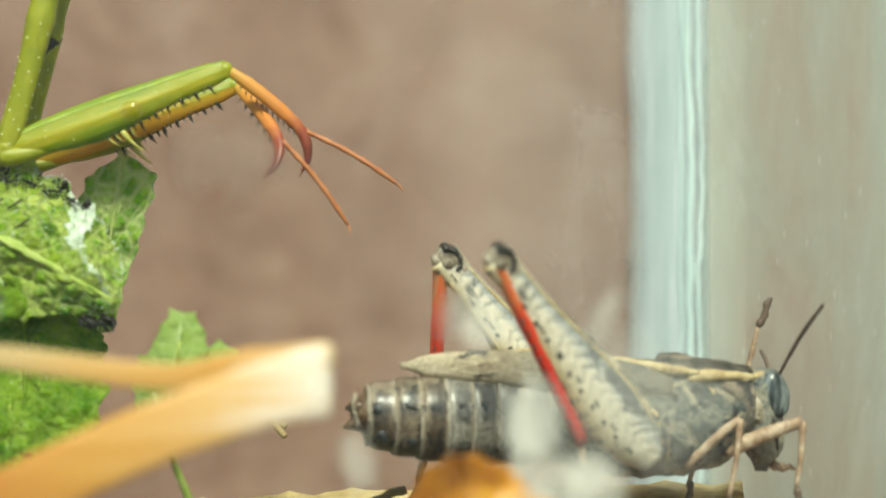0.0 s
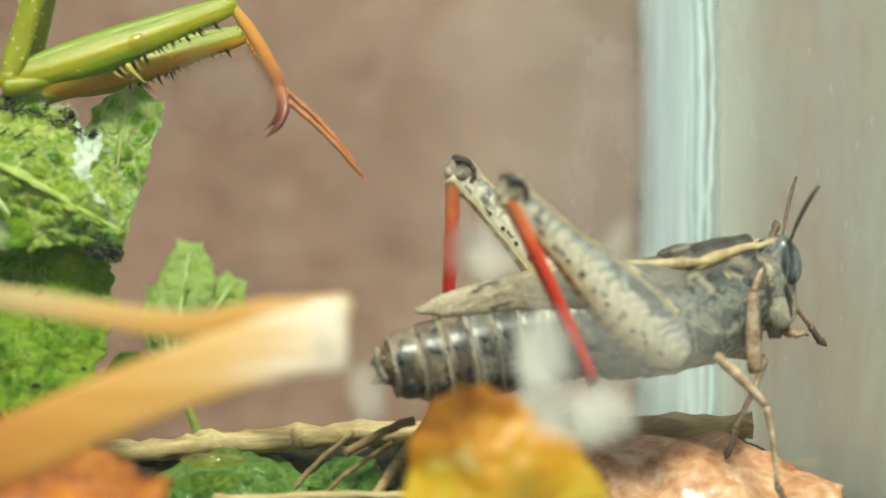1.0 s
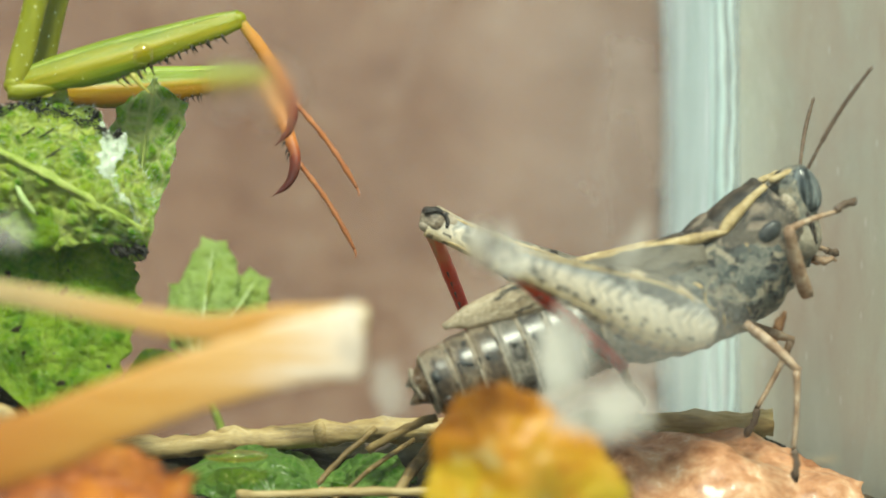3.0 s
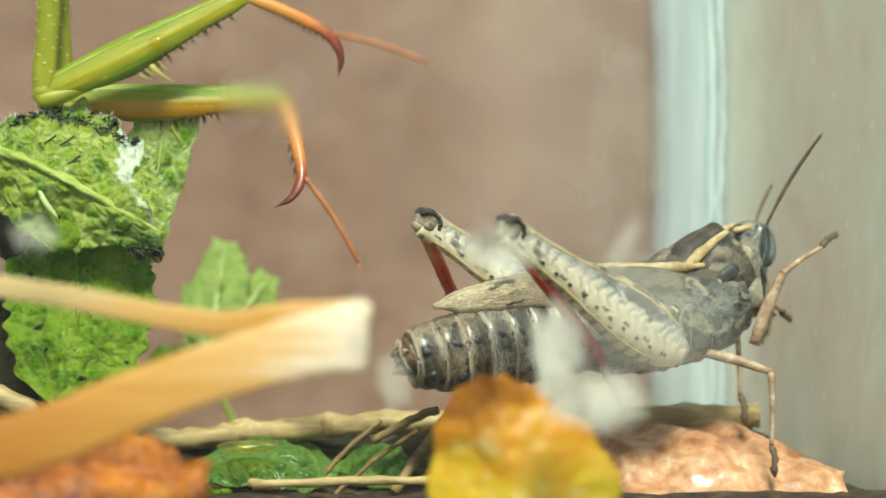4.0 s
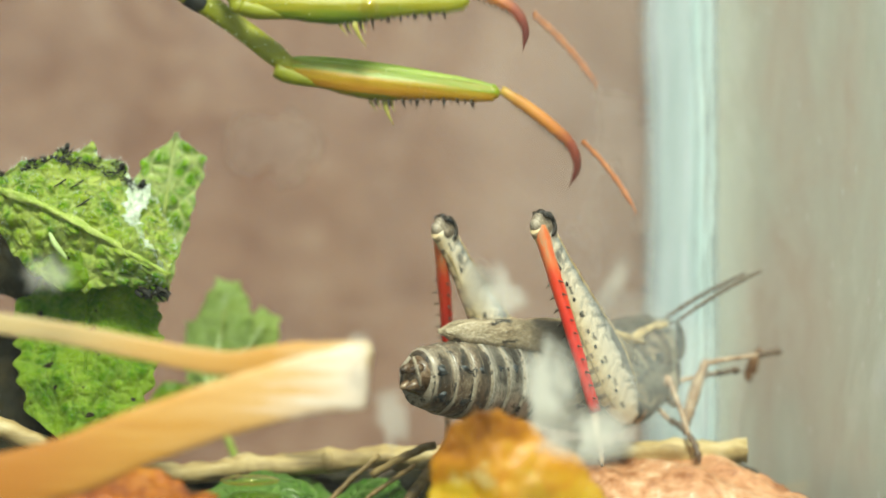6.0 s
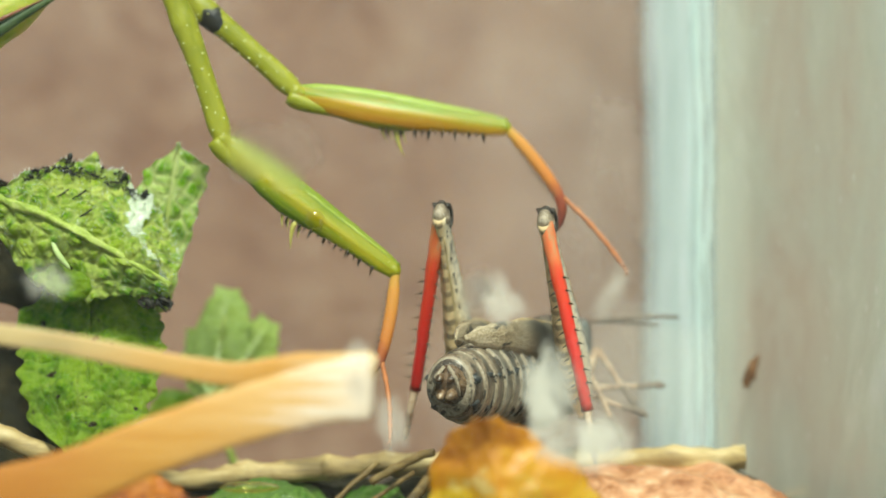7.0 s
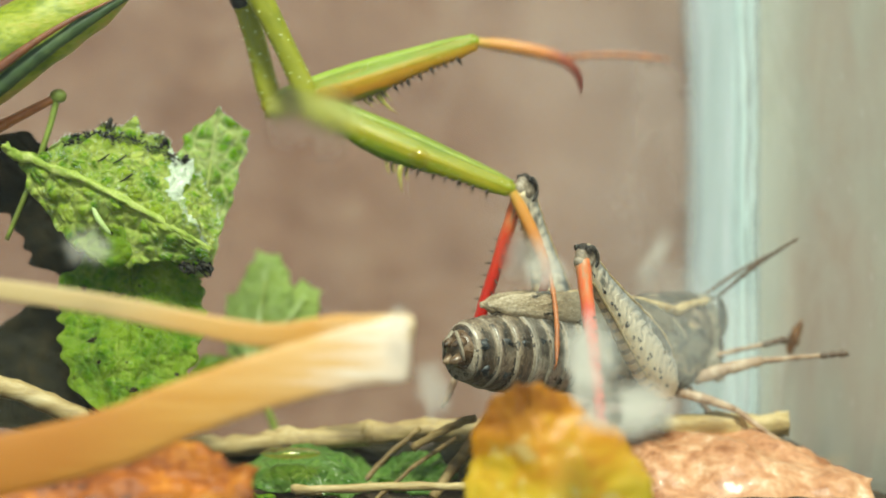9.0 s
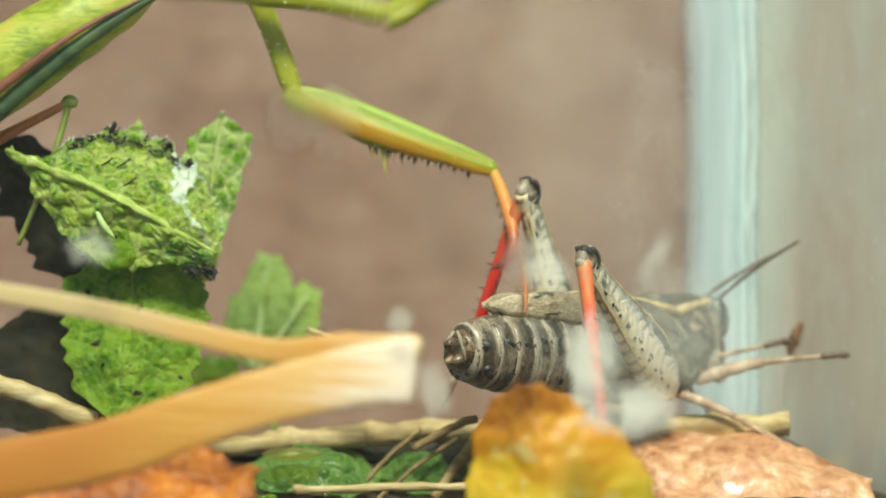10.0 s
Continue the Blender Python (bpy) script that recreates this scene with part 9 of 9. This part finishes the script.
    walk(mid_near[0], [(0, pose(0.02100, -0.00240, -0.00340, -7.3, -40.5, -14.1)), (0.5, pose(0.02100, -0.00240, -0.00340, -5.6, -13.2, -17.3)), (1, pose(0.02100, -0.00240, -0.00340, -11.1, 54.5, -31.0)),
        (1.5, pose(0.02100, -0.00240, -0.00340, -8.3, 36.6, -27.9)), (2, pose(0.02100, -0.00240, -0.00340, -44.5, 77.8, -73.9)), (2.5, pose(0.02100, -0.00240, -0.00340, -18.2, 66.6, -41.5)),
        (2.7, pose(0.02100, -0.00240, -0.00340, -17.4, 64.9, -41.0)), (3.8, pose(0.02100, -0.00240, -0.00340, -8.4, 31.7, -29.3)), (4, pose(0.02100, -0.00240, -0.00340, -7.9, 25.1, -28.2)),
        (4.5, pose(0.02100, -0.00240, -0.00340, -7.1, -40.0, -13.9)), (5, pose(0.02100, -0.00240, -0.00340, -4.8, -46.8, -7.6)), (5.5, pose(0.02100, -0.00240, -0.00340, -4.1, -47.5, -6.2)),
        (5.7, pose(0.02100, -0.00240, -0.00340, -4.6, -46.1, -7.3)), (6.8, pose(0.02100, -0.00240, -0.00340, -2.6, -45.0, -4.3)), (7, pose(0.02100, -0.00240, -0.00340, -3.6, -44.6, -6.1)),
        (7.5, pose(0.02100, -0.00240, -0.00340, -3.5, -44.6, -5.8)), (8, pose(0.02100, -0.00240, -0.00340, -3.7, -44.5, -6.2)), (8.4, pose(0.02100, -0.00240, -0.00340, -1.0, -45.8, -1.6)),
        (8.5, pose(0.02100, -0.00240, -0.00340, -1.1, -45.8, -1.7)), (8.7, pose(0.02100, -0.00240, -0.00340, -8.0, -40.5, -15.5)), (8.8, pose(0.02100, -0.00240, -0.00340, -10.2, -17.0, -31.9)),
        (9, pose(0.02100, -0.00240, -0.00340, -12.6, 16.0, -49.2)), (9.5, pose(0.02100, -0.00240, -0.00340, -13.5, 21.4, -52.7)), (10, pose(0.02100, -0.00240, -0.00340, -13.4, 21.4, -52.6))])
    walk(mid_near[1], [(0, pose(0.02439, -0.00325, -0.00041, 180.0, 80.9, 180.0)), (0.5, pose(0.02528, -0.00373, -0.00235, 169.4, 62.2, 171.6)), (1, pose(0.02329, -0.00377, -0.00715, -132.7, 81.7, -134.2)),
        (1.5, pose(0.02426, -0.00413, -0.00614, 178.0, 65.5, 178.3)), (2, pose(0.02127, -0.00333, -0.00790, -132.4, 79.5, -134.4)), (2.5, pose(0.02237, -0.00361, -0.00762, -178.5, 67.7, -178.8)),
        (2.7, pose(0.02247, -0.00368, -0.00757, -179.5, 66.5, -179.6)), (3.8, pose(0.02442, -0.00432, -0.00581, -164.8, 73.0, -166.3)), (4, pose(0.02467, -0.00437, -0.00535, -153.0, 75.8, -155.0)),
        (4.5, pose(0.02442, -0.00325, -0.00044, -104.2, 70.0, -109.0)), (5, pose(0.02412, -0.00281, -0.00004, -82.5, 61.4, -87.7)), (5.5, pose(0.02409, -0.00273, -0.00001, -80.5, 58.1, -85.8)),
        (5.7, pose(0.02416, -0.00280, -0.00008, -83.8, 57.7, -89.8)), (6.8, pose(0.02424, -0.00264, -0.00015, -119.5, 46.3, -136.7)), (7, pose(0.02426, -0.00275, -0.00017, -116.9, 45.2, -134.9)),
        (7.5, pose(0.02426, -0.00273, -0.00017, -119.0, 46.1, -136.3)), (8, pose(0.02426, -0.00275, -0.00018, -132.1, 49.6, -146.2)), (8.4, pose(0.02420, -0.00249, -0.00010, -129.5, 49.1, -144.2)),
        (8.5, pose(0.02420, -0.00250, -0.00010, -127.8, 49.0, -142.7)), (8.7, pose(0.02437, -0.00333, -0.00041, -117.6, 49.5, -132.6)), (8.8, pose(0.02473, -0.00473, -0.00205, -92.7, 57.0, -100.7)),
        (9, pose(0.02389, -0.00575, -0.00467, -64.8, 36.8, -64.0)), (9.5, pose(0.02360, -0.00581, -0.00508, -63.3, 31.1, -59.5)), (10, pose(0.02360, -0.00580, -0.00508, -63.2, 31.1, -59.4))])
    walk(mid_far[0], [(0, pose(0.02100, 0.00240, -0.00340, -10.1, -51.6, -13.4)), (0.5, pose(0.02100, 0.00240, -0.00340, -5.5, -14.6, -16.8)), (1, pose(0.02100, 0.00240, -0.00340, -5.9, 15.8, -20.8)),
        (1.5, pose(0.02100, 0.00240, -0.00340, -6.6, 20.0, -23.5)), (2, pose(0.02100, 0.00240, -0.00340, -7.9, 34.9, -26.9)), (2.5, pose(0.02100, 0.00240, -0.00340, -9.5, 45.0, -29.7)),
        (2.7, pose(0.02100, 0.00240, -0.00340, -9.3, 43.6, -29.5)), (3.8, pose(0.02100, 0.00240, -0.00340, -6.4, -7.3, -21.0)), (4, pose(0.02100, 0.00240, -0.00340, -6.6, -14.5, -20.4)),
        (4.5, pose(0.02100, 0.00240, -0.00340, -7.6, -34.6, -17.1)), (5, pose(0.02100, 0.00240, -0.00340, -5.1, -45.6, -8.3)), (5.5, pose(0.02100, 0.00240, -0.00340, -4.4, -46.0, -7.0)),
        (5.7, pose(0.02100, 0.00240, -0.00340, -4.5, -45.1, -7.5)), (6.8, pose(0.02100, 0.00240, -0.00340, -15.5, -25.6, -49.2)), (7, pose(0.02100, 0.00240, -0.00340, -15.7, -23.7, -52.2)),
        (7.5, pose(0.02100, 0.00240, -0.00340, -15.6, -24.6, -50.6)), (8, pose(0.02100, 0.00240, -0.00340, -15.2, -22.4, -50.4)), (8.4, pose(0.02100, 0.00240, -0.00340, -15.1, -18.3, -53.2)),
        (8.5, pose(0.02100, 0.00240, -0.00340, -14.9, -19.5, -51.3)), (8.7, pose(0.02100, 0.00240, -0.00340, -13.6, -27.5, -38.7)), (8.8, pose(0.02100, 0.00240, -0.00340, -1.6, -46.7, -2.4)),
        (9, pose(0.02100, 0.00240, -0.00340, -5.7, -43.0, -10.2)), (9.5, pose(0.02100, 0.00240, -0.00340, -5.7, -42.9, -10.3)), (10, pose(0.02100, 0.00240, -0.00340, -5.6, -43.0, -10.1))])
    walk(mid_far[1], [(0, pose(0.02378, 0.00174, 0.00020, 169.6, 73.5, 170.6)), (0.5, pose(0.02526, 0.00111, -0.00224, 160.4, 49.5, 167.4)), (1, pose(0.02514, 0.00082, -0.00465, 165.8, 55.4, 169.8)),
        (1.5, pose(0.02496, 0.00067, -0.00498, 161.6, 48.7, 168.4)), (2, pose(0.02436, 0.00069, -0.00603, 148.3, 36.0, 165.4)), (2.5, pose(0.02383, 0.00079, -0.00665, 152.8, 39.0, 166.4)),
        (2.7, pose(0.02390, 0.00076, -0.00657, 152.9, 39.2, 166.4)), (3.8, pose(0.02526, 0.00076, -0.00281, -168.0, 72.6, -169.3)), (4, pose(0.02517, 0.00085, -0.00225, -139.6, 77.8, -141.9)),
        (4.5, pose(0.02462, 0.00129, -0.00079, -86.0, 67.7, -90.3)), (5, pose(0.02418, 0.00193, -0.00011, -69.9, 51.8, -73.2)), (5.5, pose(0.02417, 0.00201, -0.00009, -69.0, 45.4, -71.6)),
        (5.7, pose(0.02422, 0.00198, -0.00014, -70.5, 41.8, -73.5)), (6.8, pose(0.02371, -0.00074, -0.00141, -80.9, 18.8, -95.5)), (7, pose(0.02358, -0.00093, -0.00155, -80.2, 16.7, -93.8)),
        (7.5, pose(0.02366, -0.00083, -0.00149, -80.6, 18.0, -94.7)), (8, pose(0.02371, -0.00088, -0.00165, -82.4, 23.7, -97.2)), (8.4, pose(0.02362, -0.00110, -0.00195, -81.5, 23.8, -94.9)),
        (8.5, pose(0.02371, -0.00098, -0.00186, -81.9, 24.9, -95.4)), (8.7, pose(0.02418, -0.00015, -0.00127, -85.1, 31.8, -99.3)), (8.8, pose(0.02415, 0.00227, -0.00005, -87.1, 44.7, -97.6)),
        (9, pose(0.02431, 0.00180, -0.00027, -83.3, 45.3, -91.9)), (9.5, pose(0.02432, 0.00180, -0.00027, -83.2, 45.4, -91.7)), (10, pose(0.02431, 0.00181, -0.00026, -83.0, 45.1, -91.5))])
    walk(antenna_near, [(0, pose(0.02759, -0.00080, 0.00211, -3.1, -36.1, -79.7)), (0.5, pose(0.02732, -0.00080, 0.00343, -1.0, -8.6, -99.4)), (1, pose(0.02770, -0.00080, 0.00240, -1.7, -26.5, -87.0)),
        (1.5, pose(0.02820, -0.00080, 0.00301, -0.1, -25.2, -72.2)), (2, pose(0.02886, -0.00080, 0.00402, 0.8, -22.5, -53.2)), (2.5, pose(0.02910, -0.00080, 0.00408, 0.8, -35.4, -14.4)),
        (2.7, pose(0.02895, -0.00080, 0.00408, 0.6, -36.7, -14.6)), (3.8, pose(0.02779, -0.00080, 0.00397, -3.8, -47.5, -51.7)), (4, pose(0.02768, -0.00080, 0.00395, -4.3, -49.2, -46.0)),
        (4.5, pose(0.02722, -0.00080, 0.00402, -4.1, -39.8, -33.5)), (5, pose(0.02678, -0.00080, 0.00398, -7.0, -42.7, -34.2)), (5.5, pose(0.02655, -0.00080, 0.00390, -7.7, -41.3, -34.6)),
        (5.7, pose(0.02665, -0.00080, 0.00383, -7.3, -40.5, -37.2)), (6.8, pose(0.02811, -0.00080, 0.00305, -0.1, -2.6, -74.7)), (7, pose(0.02811, -0.00080, 0.00299, -0.1, -3.0, -75.1)),
        (7.5, pose(0.02810, -0.00080, 0.00295, -0.1, -6.1, -74.8)), (8, pose(0.02808, -0.00080, 0.00301, -0.6, -28.0, -75.1)), (8.4, pose(0.02805, -0.00080, 0.00306, -0.2, -8.1, -74.8)),
        (8.5, pose(0.02804, -0.00080, 0.00306, -0.2, -3.8, -74.2)), (8.7, pose(0.02772, -0.00080, 0.00308, -0.7, -10.5, -68.3)), (8.8, pose(0.02761, -0.00080, 0.00309, -2.6, -32.5, -70.6)),
        (9, pose(0.02760, -0.00080, 0.00310, -3.0, -36.5, -63.2)), (9.5, pose(0.02759, -0.00080, 0.00311, -3.0, -35.8, -64.5)), (10, pose(0.02759, -0.00080, 0.00311, -3.0, -35.9, -65.2))])
    walk(antenna_far, [(0, pose(0.02759, 0.00080, 0.00211, 0.8, -11.5, 78.9)), (0.5, pose(0.02732, 0.00080, 0.00343, 2.5, -21.6, 65.1)), (1, pose(0.02770, 0.00080, 0.00240, 1.6, -29.4, 57.4)),
        (1.5, pose(0.02820, 0.00080, 0.00301, 0.1, -22.8, 54.1)), (2, pose(0.02886, 0.00080, 0.00402, -1.4, -31.8, 50.8)), (2.5, pose(0.02910, 0.00080, 0.00408, -2.2, -33.6, 52.9)),
        (2.7, pose(0.02895, 0.00080, 0.00408, -1.7, -33.8, 51.6)), (3.8, pose(0.02779, 0.00080, 0.00397, 1.0, -14.3, 54.1)), (4, pose(0.02768, 0.00080, 0.00395, 1.3, -18.4, 49.0)),
        (4.5, pose(0.02722, 0.00080, 0.00402, -3.6, -36.5, -33.1)), (5, pose(0.02678, 0.00080, 0.00398, -5.8, -37.5, -34.4)), (5.5, pose(0.02655, 0.00080, 0.00390, -6.4, -36.3, -34.7)),
        (5.7, pose(0.02665, 0.00080, 0.00383, -6.4, -37.2, -37.1)), (6.8, pose(0.02811, 0.00080, 0.00305, -0.1, 2.0, -74.7)), (7, pose(0.02811, 0.00080, 0.00299, -0.1, 1.7, -75.2)),
        (7.5, pose(0.02810, 0.00080, 0.00295, -0.0, 0.2, -74.9)), (8, pose(0.02808, 0.00080, 0.00301, -0.4, -22.1, -75.1)), (8.4, pose(0.02805, 0.00080, 0.00306, -0.2, -4.6, -74.7)),
        (8.5, pose(0.02804, 0.00080, 0.00306, -0.1, -1.2, -74.1)), (8.7, pose(0.02772, 0.00080, 0.00308, -0.5, -7.4, -68.2)), (8.8, pose(0.02761, 0.00080, 0.00309, -1.5, -27.9, -39.6)),
        (9, pose(0.02760, 0.00080, 0.00310, -1.4, -29.8, -32.2)), (9.5, pose(0.02759, 0.00080, 0.00311, -1.5, -29.8, -32.7)), (10, pose(0.02759, 0.00080, 0.00311, -1.5, -30.0, -32.5))])
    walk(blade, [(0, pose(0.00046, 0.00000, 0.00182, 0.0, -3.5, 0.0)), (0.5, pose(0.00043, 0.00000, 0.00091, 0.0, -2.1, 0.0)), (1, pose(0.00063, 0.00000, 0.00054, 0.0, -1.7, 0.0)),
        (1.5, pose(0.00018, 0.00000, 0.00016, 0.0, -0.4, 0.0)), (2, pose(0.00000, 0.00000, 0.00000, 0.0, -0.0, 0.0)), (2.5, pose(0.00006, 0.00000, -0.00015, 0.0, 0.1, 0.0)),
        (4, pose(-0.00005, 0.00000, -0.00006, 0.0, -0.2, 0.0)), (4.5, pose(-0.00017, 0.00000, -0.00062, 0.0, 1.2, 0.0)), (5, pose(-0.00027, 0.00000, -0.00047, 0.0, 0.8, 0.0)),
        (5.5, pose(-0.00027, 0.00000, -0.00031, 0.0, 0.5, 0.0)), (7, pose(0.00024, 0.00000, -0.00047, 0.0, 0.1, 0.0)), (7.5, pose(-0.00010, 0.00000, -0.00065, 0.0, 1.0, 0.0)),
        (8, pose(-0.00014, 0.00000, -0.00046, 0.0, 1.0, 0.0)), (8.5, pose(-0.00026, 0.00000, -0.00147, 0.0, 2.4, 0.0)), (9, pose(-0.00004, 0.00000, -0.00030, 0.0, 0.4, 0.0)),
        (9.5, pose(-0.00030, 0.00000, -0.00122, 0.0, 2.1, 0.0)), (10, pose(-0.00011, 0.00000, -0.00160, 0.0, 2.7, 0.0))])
    walk(mint, [(0, pose(0.00000, 0.00000, 0.00000, 0.0, -0.0, 0.0)), (0.5, pose(0.00000, 0.00000, 0.00000, 0.0, -0.0, 0.0)), (1, pose(0.00000, 0.00000, 0.00000, 0.0, -0.0, 0.0)),
        (1.5, pose(0.00000, 0.00000, 0.00000, 0.0, -0.0, 0.0)), (2, pose(0.00000, 0.00000, 0.00000, 0.0, -0.0, 0.0)), (2.5, pose(0.00000, 0.00000, 0.00000, 0.0, -0.0, 0.0)),
        (4, pose(0.00001, 0.00000, -0.00012, 0.0, -0.0, 0.0)), (4.5, pose(-0.00002, 0.00000, -0.00013, 0.0, -0.0, 0.0)), (5, pose(-0.00001, 0.00000, -0.00015, 0.0, -0.0, 0.0)),
        (5.5, pose(-0.00002, 0.00000, -0.00013, 0.0, -0.0, 0.0)), (7, pose(0.00023, 0.00000, -0.00032, 0.0, -0.0, 0.0)), (7.5, pose(0.00023, 0.00000, -0.00034, 0.0, -0.0, 0.0)),
        (8, pose(0.00020, 0.00000, -0.00029, 0.0, -0.0, 0.0)), (8.5, pose(0.00030, 0.00000, -0.00040, 0.0, -0.0, 0.0)), (9, pose(0.00025, 0.00000, -0.00032, 0.0, -0.0, 0.0)),
        (9.5, pose(0.00026, 0.00000, -0.00041, 0.0, -0.0, 0.0)), (10, pose(0.00037, 0.00000, -0.00050, 0.0, -0.0, 0.0))])


motions()
